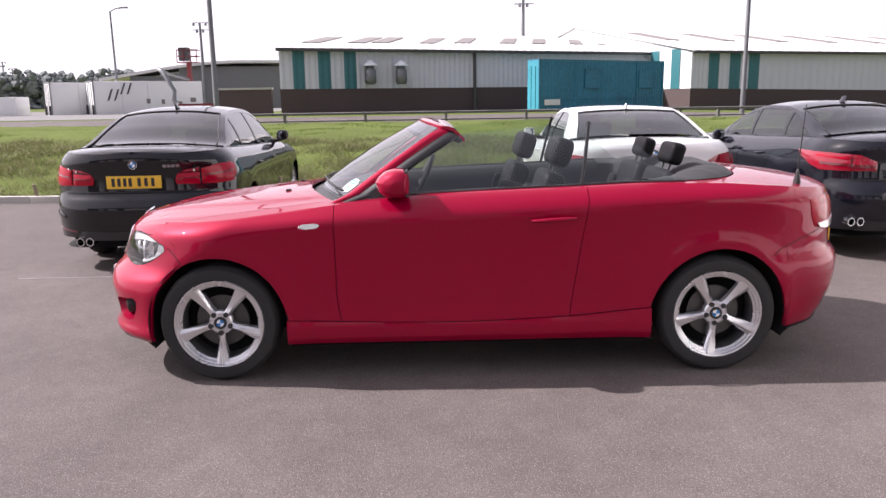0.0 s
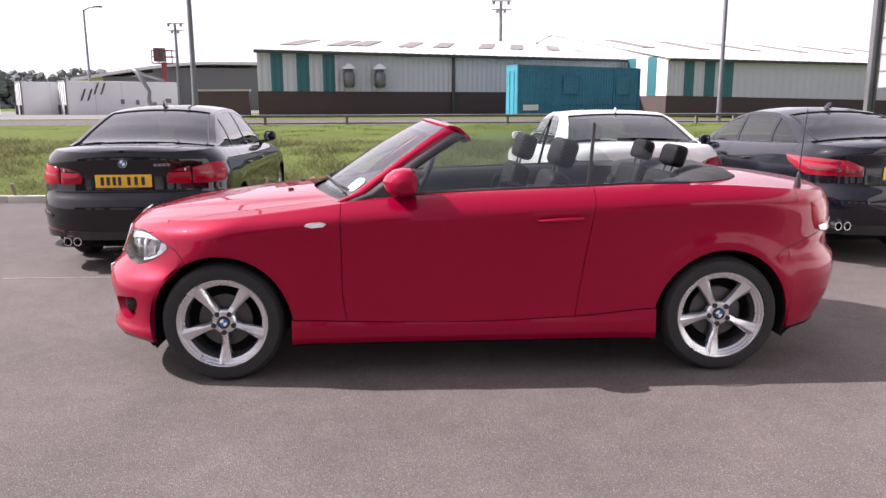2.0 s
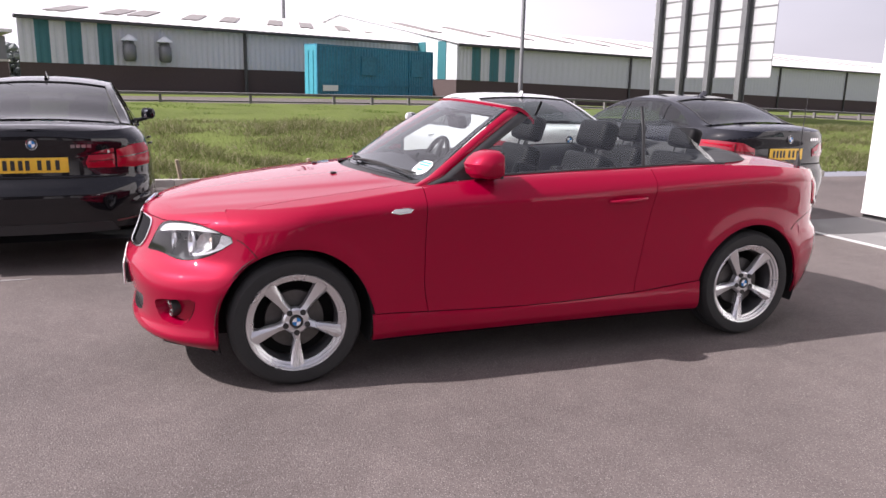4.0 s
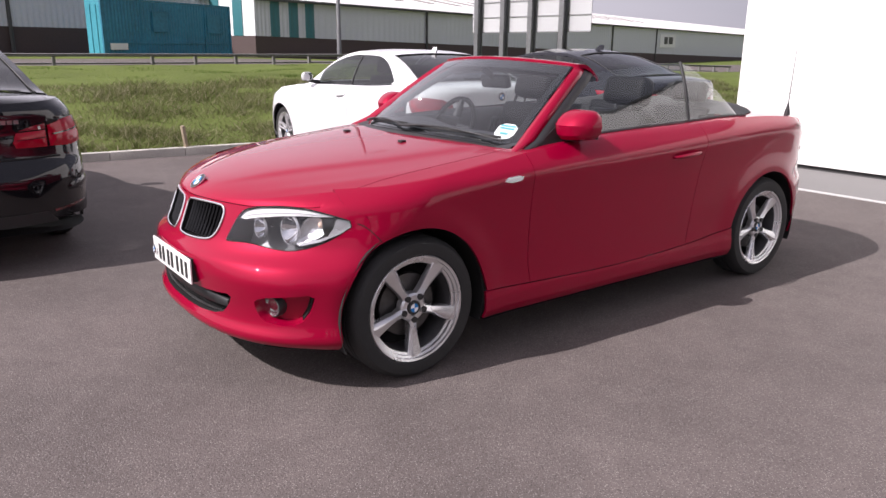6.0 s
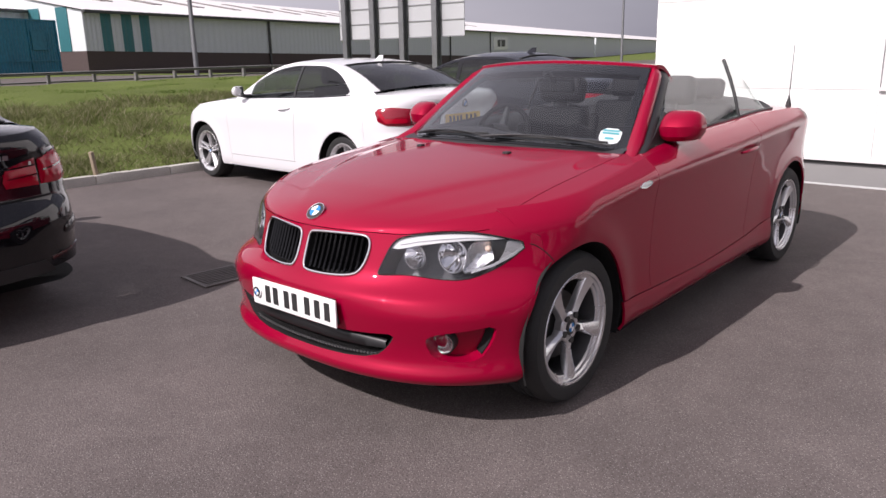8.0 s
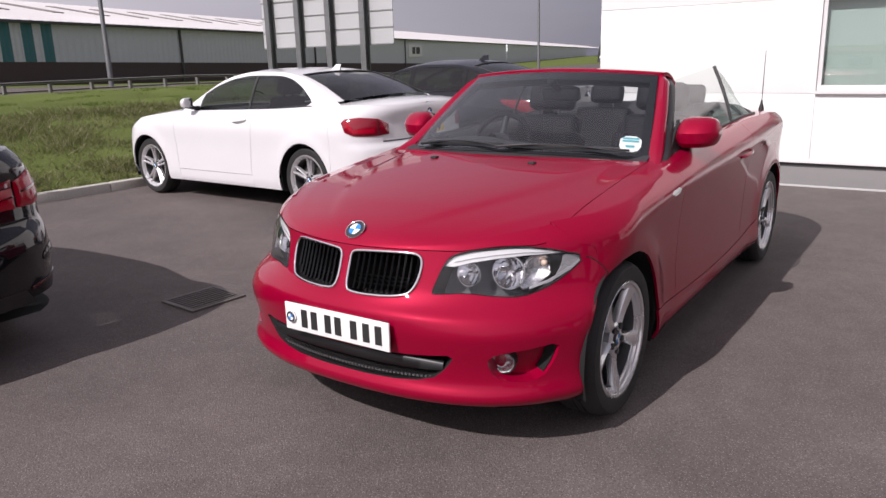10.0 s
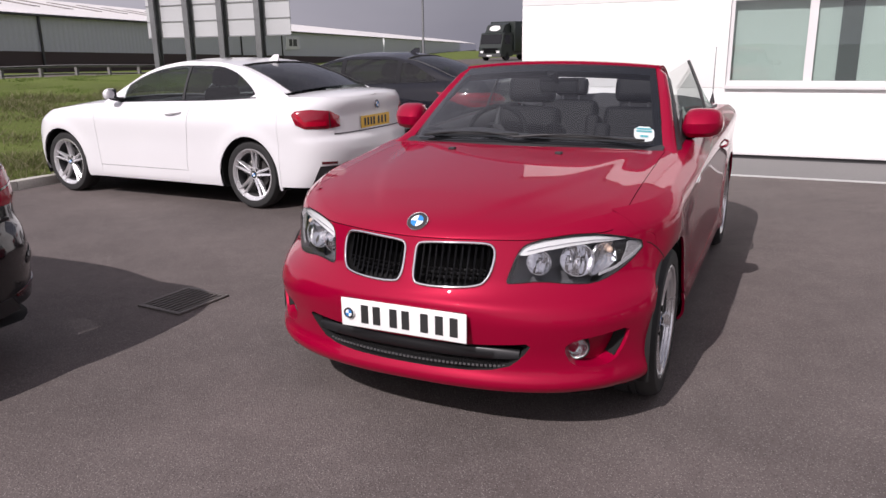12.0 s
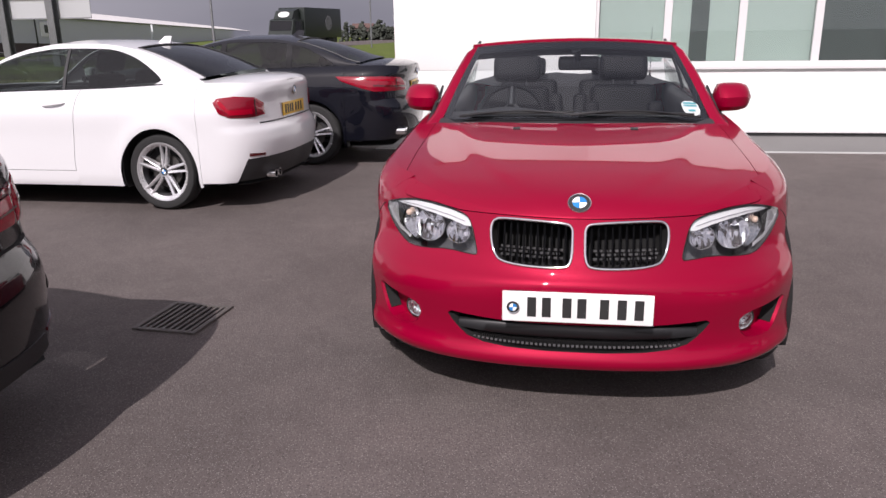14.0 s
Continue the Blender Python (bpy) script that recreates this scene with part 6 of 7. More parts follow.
def red_sides(car, sh):
    for side in (-1, 1):
        poly = [(sh.arc_at(x, z), z) for x, z in ((0.448, 0.834), (0.47, 0.848), (0.535, 0.852), (0.558, 0.846), (0.545, 0.832), (0.49, 0.826))]
        poly = poly if side > 0 else flip(poly)
        ind = part("side_indicator", patch(sh, poly, "front", 0.003, 0.008, 0.004, 0.006), "clear_lens", car, "small clear side indicator")
        part("bezel", outline(sh, resample(poly, 0.01), "front", 0.0022, 0.003, 6), "chrome", ind, "", 80)
        door_mirror(car, sh, side, 0.945, 1.046, 0.735, "red")
        handle(car, sh, side, 1.648, 1.885, 0.848, "red", 0.012)
        cup = [(sh.arc_at(x, z), z) for x, z in ((1.665, 0.838), (1.70, 0.826), (1.83, 0.830), (1.875, 0.845), (1.87, 0.872), (1.83, 0.882), (1.70, 0.878), (1.665, 0.862))]
        part("handle_cup", patch(sh, cup if side > 0 else flip(cup), "front", 0.001, 0.012, -0.0, 0.0), "red", car)
        tail = [(sh.arc_at(x, z, "rear"), z) for x, z in ((3.46, 0.915), (3.30, 0.930), (3.15, 0.918), (3.165, 0.84), (3.20, 0.770), (3.28, 0.740), (3.46, 0.740))]
        lampr = part("tail_lamp", patch(sh, tail if side > 0 else flip(tail), "rear", 0.003, 0.014, 0.012, 0.008), "red_lens", car, "red tail lamp")
        low_ = [(sh.arc_at(x, z, "rear"), z) for x, z in ((3.44, 0.795), (3.208, 0.786), (3.228, 0.760), (3.29, 0.748), (3.44, 0.748))]
        part("white_section", patch(sh, low_ if side > 0 else flip(low_), "rear", 0.0165, 0.012, 0, 0.004), "clear_lens", lampr, "clear lower section")
    # aerial
    z = sh.deck(3.12, 0.66)
    bm = bmesh.new()
    lathe(bm, [(0.020, 0.0), (0.018, 0.02), (0.008, 0.06), (0.006, 0.075), (0.0005, 0.078)], 14, Matrix.Translation((3.12, -0.66, z)) @ Matrix.Rotation(math.pi / 2, 4, "X"))
    foot = part("aerial", tidy(bm), "plastic", car, "black whip aerial", 60)
    bm = bmesh.new()
    tube(bm, [(3.12, -0.66, z + 0.06), (3.14, -0.66, z + 0.42)], [0.0035, 0.002], 6)
    part("mast", bm, "plastic", foot, "", 60)
    plate(car, sh, "rear", 0.62, "plate_yellow", hang=0.004)


def red_convertible():
    sh = RED
    car = thing("convertible_car", pose(0, 0, 0), "crimson red two-door convertible with its roof folded down", "car")
    xk = 3.05
    seam = curve([(0.1, -0.215), (0.615, -0.215), (0.70, -0.212), (0.738, -0.215), (0.79, -0.29), (1.2, -0.29)])

    def xj(z):
        """Back edge of the bumper: round the wheel arch, then up to the lamp's tip."""
        rise = max(z - sh.axle, 0)
        return min(seam(z), -math.sqrt(max(sh.arch**2 - rise**2, 0)))

    sill_line = curve([(0.3, 0.342), (0.63, 0.326), (1.24, 0.313), (1.85, 0.331), (2.3, 0.372)])
    sill_top = lambda x: sill_line(x) if x < 2.6 else 0.24
    holes = [KIDNEY, flip(KIDNEY), LAMP, flip(LAMP), INTAKE, FOG, flip(FOG)]
    part("front_bumper", end_panel(sh, "front", xj, lambda c: 0.224 - 0.019 * c**4, holes, 130, 46, lip=LIP), "red", car)
    part("rear_bumper", end_panel(sh, "rear", xk, lambda c: 0.24, (), 100, 40), "red", car)
    yh, yb = 0.70, 0.60
    screen_foot = lambda y: 0.475 + 0.215 * (y / 0.715) ** 2
    part("bonnet", lid(sh, "front", yh, lambda y: screen_foot(y) - 0.065, cols=110, lip=LIP), "red", car)
    part("boot_lid", lid(sh, "rear", yb, lambda y: 2.30 + 0.615 * (1 - (abs(y) / 0.738) ** 2.857) ** 0.35, rows=20), "red", car)
    da, db = lambda z: 0.632 + 0.02 * min(max((0.5 - z) / 0.16, 0), 1) ** 2, lambda z: 1.86 + 0.09 * min(max((z - 0.35) / 0.6, 0), 1)
    for side in (-1, 1):
        part("front_wing", side_panel(sh, side, lambda z: seam(z) + 0.0006, lambda z: da(z) - 0.0035, z0=lambda x: sill_top(x) if x > 0.3 else None, yin=lambda x: min(yh + 0.003, sh.edge(x) - 0.004), rows=64, n=30, nip=0.12), "red", car)
        part("door", side_panel(sh, side, da, db, z0=sill_top, yin=lambda x: sh.edge(x) - 0.06, n=36), "red", car)
        part("rear_wing", side_panel(sh, side, lambda z: db(z) + 0.0035, lambda z: xk + 0.002, z0=sill_top, yin=lambda x: sh.edge(x) - 0.06 if x < 2.3 else min(max(u_line(x) + 0.004, yb + 0.003), sh.edge(x) - 0.03)), "red", car)
        part("sill", side_panel(sh, side, lambda z: 0.363, lambda z: 2.297, z1=lambda x: sill_top(x) - 0.004, rows=10), "red", car)
    # deck corners behind the wings, and the seam between wing and rear bumper
    x_end = reach_edge(sh, yb + 0.004, sh.wb + 1.3, sh.wb)
    for side in (-1, 1):
        bm = bmesh.new()
        rows = []
        for i in range(13):
            x = lerp(xk - 0.006, x_end, i / 12)
            e = sh.edge(x)
            rows.append([Vector((x, side * y, sh.deck(x, y))) for y in (lerp(min(yb + 0.003, e - 0.002), e, j / 6) for j in range(7))])
        grid(bm, rows)
        tidy(bm)
        bm.normal_update()
        if sum(f.normal.z for f in bm.faces) < 0:
            bmesh.ops.reverse_faces(bm, faces=bm.faces)
        part("deck_corner", rim(bm, 0.01), "red", car)
        bm = bmesh.new()
        tube(bm, [sh.at(side * sh.arc_at(lerp(2.94, 3.24, k / 8), lerp(0.635, 0.748, (k / 8) ** 0.6), "rear"), lerp(0.635, 0.748, (k / 8) ** 0.6), "rear") for k in range(9)], 0.002, 6)
        part("shut_line", bm, "dark", car)
    # shut line from the lamp's tip to the wheel arch
    for side in (-1, 1):
        bm = bmesh.new()
        s1 = sh.arc_at(-0.17, 0.648)
        tube(bm, [sh.at(side * lerp(0.928, s1, k / 8), lerp(0.720, 0.640, (k / 8) ** 1.4)) for k in range(9)], 0.0022, 6)
        part("shut_line", bm, "dark", car)
    red_front(car, sh)
    red_screen(car, sh)
    red_cabin(car, sh)
    red_sides(car, sh)
    part("underbody", shell(sh, -0.60, 3.40), "dark", car, "dark underbody")
    wheels(car, sh, "star", 0.318, 0.232, 0.742, math.pi)
    return car


red_convertible()


def black_saloon():
    cab = Cabin(BLACK, [(0.62, 0.965), (0.85, 1.10), (1.15, 1.28), (1.40, 1.365), (1.75, 1.40), (2.15, 1.395), (2.50, 1.35), (2.85, 1.22), (3.15, 1.085), (3.30, 1.062)], (0.62, 1.36), (2.50, 3.22), 0.52, 0.035, 0.045, (0.22, 0.16))
    spec = {"doors": [(upright(0.66), upright(1.72)), (upright(1.725), lambda z: 2.42 + 0.22 * max(z - 0.68, 0) / 0.3)], "dlo": (0.92, 3.02, 2.55), "pillars": [1.76, 2.52], "trim": "gloss_black", "front_glass": "privacy", "glass": "privacy", "rear_glass": "privacy", "wheel": "split", "r": 0.325, "rr": 0.235, "rear_low": 0.315, "handle_z": 0.84, "yb": 0.66, "sill": 0.32}
    car = saloon("saloon_car", pose(-1.555, 5.68, 0, 0, 0, -90 + 1.5) @ Matrix.Diagonal((1, 0.91, 1, 1)), "black four-door saloon parked facing the grass bank", BLACK, cab, "black", spec)
    sh = BLACK
    tail_lamps(car, sh, [(0.63, 0.772), (0.63, 0.905), (0.80, 0.938), (0.98, 0.942), (1.06, 0.915), (1.03, 0.82), (0.98, 0.775), (0.78, 0.765)],
               [([(0.65, 0.84), (0.97, 0.862), (0.97, 0.872), (0.65, 0.85)], "dark_lens", 0.020)])
    tail_lamps(car, sh, [(0.40, 0.775), (0.385, 0.81), (0.41, 0.868), (0.61, 0.875), (0.61, 0.770)],
               [([(0.41, 0.818), (0.60, 0.826), (0.60, 0.834), (0.41, 0.826)], "dark_lens", 0.020)], "boot_lamp")
    tail_lamps(car, sh, [(0.42, 0.878), (0.52, 0.905), (0.61, 0.918), (0.61, 0.882)],
               [([(0.555, 0.885), (0.555, 0.905), (0.57, 0.905), (0.57, 0.885)], "clear_lens", 0.018)], "boot_lamp", "smoked_lens")
    part("plate_recess", patch(sh, smooth_loop([(-0.37, 0.73), (0.37, 0.73), (0.36, 0.86), (-0.36, 0.86)], 1), "rear", 0.0015, 0.02, 0, 0.004), "gloss_black", car, "gloss black plate recess")
    plate(car, sh, "rear", 0.80, "plate_yellow", hang=0.004)
    roundel(car, sh.at(0.01, 0.955, "rear") + Vector((0.006, 0, 0)), Vector((1, 0, 0.1)), 0.041)
    bars(sh, car, "rear", 0.28, 0.44, 0.925, 0.024, 4, "alloy_dark")
    part("boot_lip", patch(sh, [(-0.70, 0.70), (0.70, 0.70), (0.70, 0.712), (-0.70, 0.712)], "rear", 0.004, 0.02, 0, 0.006), "dark", car)
    part("diffuser", patch(sh, [(-0.62, 0.295), (0.62, 0.295), (0.55, 0.37), (-0.55, 0.37)], "rear", 0.006, 0.02, 0, 0.01), "plastic", car, "dark plastic diffuser")
    for side in (-1, 1):
        p = [(0.60, 0.36), (0.90, 0.385), (0.92, 0.40), (0.60, 0.375)]
        part("rear_reflector", patch(sh, p if side > 0 else flip(p), "rear", 0.005, 0.01, 0, 0.005), "dark_lens", car, "dark red reflector strip")
        p = smooth_loop([(0.72, 0.47), (0.99, 0.50), (1.01, 0.54), (0.98, 0.56), (0.74, 0.535)])
        part("bumper_crease", patch(sh, p if side > 0 else flip(p), "rear", 0.004, 0.012, 0.014, 0.004), "black", car)
    for y in (-0.56, -0.47):
        bm = bmesh.new()
        lathe(bm, [(0.030, 0.0), (0.038, 0.0), (0.038, 0.12), (0.030, 0.12), (0.030, 0.02)], 24, Matrix.Translation((3.80, y, 0.28)) @ Matrix.Rotation(math.pi / 2, 4, "Z"))
        part("exhaust_pipe", tidy(bm), "chrome", car, "bright steel exhaust tip")
    return car


def white_coupe():
    cab = Cabin(WHITE, [(0.60, 0.95), (0.85, 1.09), (1.15, 1.245), (1.40, 1.315), (1.70, 1.347), (2.05, 1.342), (2.40, 1.30), (2.70, 1.21), (3.0, 1.085), (3.12, 1.036)], (0.60, 1.34), (2.40, 3.05), 0.52, 0.035, 0.028, (0.22, 0.16))
    spec = {"doors": [(upright(0.58), lambda z: 1.87 + 0.10 * max(z - 0.4, 0) / 0.6)], "fin_back": 0.06, "dlo": (0.92, 2.73, 2.15), "mirror": 0.72, "pillars": [1.77], "pw": 0.014, "pillar": "plastic", "trim": "gloss_black", "wheel": "twin", "r": 0.322, "rr": 0.238, "rear_edge": lambda c: 0.235 + 0.195 * min(max((0.735 - c) / 0.075, 0), 1), "handle_z": 0.865, "yb": 0.62, "glass": "tint", "fin": "white"}
    car = saloon("coupe_car", pose(3.31, 5.7525, 0, 0, 0, -90 - 1.0) @ Matrix.Diagonal((0.925, 1, 1, 1)), "white two-door coupe parked beside the red convertible", WHITE, cab, "white", spec)
    sh = WHITE
    tail_lamps(car, sh, [(0.545, 0.768), (0.545, 0.862), (0.66, 0.915), (0.84, 0.930), (0.98, 0.918), (1.02, 0.885), (0.985, 0.80), (0.90, 0.765), (0.70, 0.757)],
               [([(0.70, 0.785), (0.90, 0.785), (0.965, 0.85), (0.98, 0.895), (0.955, 0.895), (0.90, 0.825), (0.70, 0.822)], "red_lens", 0.020), ([(0.66, 0.77), (0.66, 0.905), (0.667, 0.905), (0.667, 0.77)], "dark", 0.020)], material="smoked_lens")
    plate(car, sh, "rear", 0.78, "plate_yellow", hang=0.004)
    roundel(car, sh.at(0.01, 0.93, "rear") + Vector((0.006, 0, 0)), Vector((1, 0, 0.1)), 0.041)
    part("boot_lip", patch(sh, [(-0.62, 0.70), (0.62, 0.70), (0.62, 0.711), (-0.62, 0.711)], "rear", 0.003, 0.02, 0, 0.006), "trim", car)
    part("diffuser", patch(sh, [(-0.95, 0.24), (0.95, 0.24), (0.90, 0.36), (0.84, 0.435), (-0.84, 0.435), (-0.90, 0.36)], "rear", -0.006, 0.02, 0.0, 0.02), "plastic", car, "black plastic diffuser")
    for y in (-0.52, -0.43):
        bm = bmesh.new()
        lathe(bm, [(0.028, 0.0), (0.035, 0.0), (0.035, 0.12), (0.028, 0.12), (0.028, 0.02)], 24, Matrix.Translation((3.62, y, 0.27)) @ Matrix.Rotation(math.pi / 2, 4, "Z"))
        part("exhaust_pipe", tidy(bm), "chrome", car, "bright steel exhaust tip")
    for side in (-1, 1):
        p = [(0.64, 0.445), (0.80, 0.45), (0.80, 0.475), (0.64, 0.465)]
        part("rear_reflector", patch(sh, p if side > 0 else flip(p), "rear", 0.005, 0.01, 0, 0.005), "dark_lens", car, "dark red reflector strip")
    return car


def navy_saloon():
    cab = Cabin(NAVY, [(1.08, 1.0), (1.28, 1.10), (1.55, 1.22), (1.82, 1.308), (2.15, 1.352), (2.5, 1.35), (2.85, 1.30), (3.15, 1.205), (3.42, 1.10), (3.58, 1.072)], (1.08, 1.80), (2.80, 3.48), 0.50, 0.035, 0.045, (0.24, 0.16))
    spec = {"doors": [(upright(0.92), upright(1.94)), (upright(1.945), lambda z: 2.60 + 0.24 * max(z - 0.7, 0) / 0.3)], "dlo": (1.34, 3.25, 2.80), "pillars": [1.98, 2.74], "trim": "gloss_black", "wheel": "twin", "r": 0.338, "rr": 0.245, "rear_low": 0.28, "handle_z": 0.86, "yb": 0.70, "mirror_up": 0.0}
    car = saloon("saloon_car", pose(5.37, 5.70, 0, 0, 0, -90) @ Matrix.Diagonal((1, 0.81, 1, 1)), "blue-black four-door saloon parked by the white building", NAVY, cab, "navy", spec)
    sh = NAVY
    tail_lamps(car, sh, [(0.46, 0.80), (0.46, 0.88), (0.62, 0.94), (0.90, 0.955), (1.10, 0.955), (1.40, 0.958), (1.34, 0.91), (1.14, 0.84), (1.0, 0.80)],
               [([(0.48, 0.83), (1.0, 0.85), (1.0, 0.87), (0.48, 0.85)], "dark_lens", 0.020), ([(0.70, 0.82), (0.70, 0.93), (0.708, 0.93), (0.708, 0.82)], "dark", 0.020), ([(0.74, 0.90), (1.06, 0.915), (1.06, 0.93), (0.74, 0.92)], "red_lens", 0.018)], material="smoked_lens")
    plate(car, sh, "rear", 0.83, "plate_yellow", hang=0.004)
    roundel(car, sh.at(0.01, 0.98, "rear") + Vector((0.006, 0, 0)), Vector((1, 0, 0.1)), 0.041)
    bars(sh, car, "rear", 0.36, 0.54, 0.965, 0.028, 4)
    part("boot_lip", patch(sh, [(-0.72, 0.72), (0.72, 0.72), (0.72, 0.732), (-0.72, 0.732)], "rear", 0.004, 0.02, 0, 0.006), "dark", car)
    part("diffuser", patch(sh, [(-0.62, 0.28), (0.62, 0.28), (0.55, 0.37), (-0.55, 0.37)], "rear", 0.006, 0.02, 0, 0.01), "plastic", car, "dark plastic diffuser")
    for y in (-0.70, -0.60):
        bm = bmesh.new()
        lathe(bm, [(0.030, 0.0), (0.038, 0.0), (0.038, 0.12), (0.030, 0.12), (0.030, 0.02)], 24, Matrix.Translation((4.0, y, 0.365)) @ Matrix.Rotation(math.pi / 2, 4, "Z"))
        part("exhaust_pipe", tidy(bm), "chrome", car, "bright steel exhaust tip")
    return car


black_saloon()
white_coupe()
navy_saloon()


# ---- along the road ----
GROUND = 0.8
fence = thing("roadside_barrier", pose(0, 16.0, 0), "low weathered roadside barrier with short posts", "barrier")
xs = [-5.0 + 2.2 * k for k in range(5)] + [3.8 + 1.06 * k for k in range(1, 24)]
first = None
for x in xs:
    if first is None:
        bm = bmesh.new()
        box(bm, -0.035, 0.035, 0.0, 0.09, 0.5, 1.16, 0.006)
        first = part("post", bm, "rail", fence)
        first.matrix_basis = Matrix.Translation((x, 0, fall(x, 16)))
    else:
        again(first, fence, Matrix.Translation((x, 0, fall(x, 16))))
for y, z0, z1 in ((-0.05, 1.09, 1.165), (0.6, 0.90, 0.945)):
    bm = bmesh.new()
    rows = [[Vector((x, y + dy, z + fall(x, 16))) for dy, z in ((0, z0), (-0.03, lerp(z0, z1, 0.15)), (-0.03, lerp(z0, z1, 0.38)), (0, lerp(z0, z1, 0.5)), (-0.03, lerp(z0, z1, 0.62)), (-0.03, lerp(z0, z1, 0.85)), (0, z1), (0.03, lerp(z0, z1, 0.5)))] for x in (lerp(-5.4, 28.2, k / 60) for k in range(61))]
    g = grid(bm, rows, wrap=True)
    part("rail", tidy(bm), "rail", fence, "", 50)
bm = bmesh.new()
grid(bm, [[Vector((x, y, z + fall(x, y))) for y, z in ((18.5, 0.5), (18.5, 0.806), (28.0, 0.806), (28.0, 0.5))] for x in (-200, 11, 29, 200)])
tagged(part("road", tidy(bm), "asphalt", smooth=0), "grey road beyond the barrier", "road", kind="structure")


def lamp_post(x, y, z, high, r, label, bracket=False, arm=0.0):
    post = thing("street_lamp", pose(x, y, z), label, "street lamp")
    bm = bmesh.new()
    tube(bm, [(0, 0, -0.4), (0, 0, 1.2), (0, 0, 1.25), (0, 0, high)], [r * 1.15, r * 1.1, r, r * 0.7], 14)
    part("pole", bm, "galv", post, "", 60)
    if bracket:
        bm = bmesh.new()
        tube(bm, [(-0.28, 0, 4.35), (-0.12, 0, 4.28), (0.12, 0, 4.28), (0.28, 0, 4.35)], 0.03, 8)
        cyl(bm, (-0.16, -0.1, 3.92), (-0.10, 0.08, 4.12), 0.09, seg=12)
        part("bracket", bm, "galv", post, "small camera bracket", 60)
    bm = bmesh.new()
    tube(bm, [(0, 0, high - 0.05), (arm * 0.5, 0, high + 0.15), (arm, 0, high + 0.2)], r * 0.6, 8)
    box(bm, arm - 0.05, arm + 0.5, -0.11, 0.11, high + 0.15, high + 0.27, 0.04)
    part("lantern", bm, "galv", post, "grey lantern head", 60)
    return post


lamp_post(-5.0, 17.4, GROUND, 9.0, 0.075, "tall galvanised lamp post with a camera bracket", True, 0.6)
lamp_post(12.07, 21.6, GROUND, 9.0, 0.075, "tall galvanised lamp post beside the road", False, 0.6)
lamp_post(40.9, 20.5, GROUND - 0.48, 8.5, 0.075, "slim galvanised lamp post down the road", False, 0.6)
lamp_post(-21.4, 51.0, GROUND, 7.2, 0.09, "tall lamp post among the trailers", False, 0.8)
lamp_post(48.0, 12.5, GROUND - 0.48, 7.0, 0.05, "slim lamp post far down the road", False, 0.5)


def flood_mast(x, y, high):
    mast = thing("floodlight_mast", pose(x, y, GROUND), "tall floodlight mast behind the sheds", "mast")
    bm = bmesh.new()
    tube(bm, [(0, 0, 0), (0, 0, high)], [0.22, 0.12], 10)
    part("pole", bm, "galv", mast, "", 60)
    for k in range(5):
        bm = bmesh.new()
        box(bm, -0.75 + 0.32 * k, -0.52 + 0.32 * k, -0.2, 0.0, high - 0.3 - 0.7 * (k % 2), high + 0.05 - 0.7 * (k % 2), 0.03)
        part("floodlight", bm, "sign_rail", mast)
    bm = bmesh.new()
    box(bm, -0.8, 0.95, -0.05, 0.05, high - 0.02, high + 0.06)
    box(bm, -0.8, 0.95, -0.05, 0.05, high - 0.75, high - 0.67)
    part("crossbar", bm, "galv", mast)


flood_mast(9.4, 62.0, 9.3)
flood_mast(-23.0, 78.0, 9.0)
flood_mast(-83.8, 150.0, 9.3)
flood_mast(-82.0, 150.0, 8.0)

# blue-green site container
box_root = thing("site_container", pose(6.59, 32.97, 0.72, 0, 0, 30.0), "blue-green steel site container with small windows", "container")
L, Dp, Hh = 8.7, 0.9, 2.62
bm = bmesh.new()
pts = []
n = 44
for k in range(n * 4 + 1):
    ph = k % 4
    pts.append([Vector((lerp(0.08, L - 0.08, k / (n * 4)), 0.03 if ph in (0, 3) else 0.0, z)) for z in (0.1, Hh - 0.08)])
grid(bm, pts)
part("side_wall", tidy(bm), "container", box_root, "corrugated blue-green side", 0)
slab("end_wall", (0.0, 0.06, 0.06, Dp, 0.08, Hh - 0.06), "container_end", box_root, "paler blue end door")
slab("end_wall", (L - 0.06, L, 0.06, Dp, 0.08, Hh - 0.06), "container", box_root)
slab("roof", (0, L, 0, Dp, Hh - 0.06, Hh), "container", box_root)
slab("floor", (0, L, 0.04, Dp, 0.0, 0.1), "container", box_root)
for x in (0, L - 0.09, L * 0.265, L * 0.765):
    slab("corner_post", (x, x + 0.09, -0.025, 0.06, 0.0, Hh), "container", box_root)
slab("rub_rail", (0.05, L - 0.05, -0.03, 0.0, 0.66, 0.74), "container", box_root)
for x in (3.0, 6.8):
    w = slab("shutter", (x, x + 1.1, -0.04, 0.0, 1.25, 2.1), "container", box_root, "closed steel window shutter")
    for a, b, c, d in ((x, x + 1.1, 2.1, 2.15), (x, x + 1.1, 1.2, 1.25), (x, x + 0.05, 1.25, 2.1), (x + 1.05, x + 1.1, 1.25, 2.1)):
        slab("frame", (a, b, -0.06, -0.04, c, d), "container", w)
slab("notice", (0.35, 1.35, -0.045, -0.032, 0.38, 0.66), "plate_white", box_root, "faded pale notice board")
for k in range(2):
    slab("lock_bar", (-0.03, 0.0, 0.25 + 0.35 * k, 0.30 + 0.35 * k, 0.2, 2.3), "container_end", box_root)

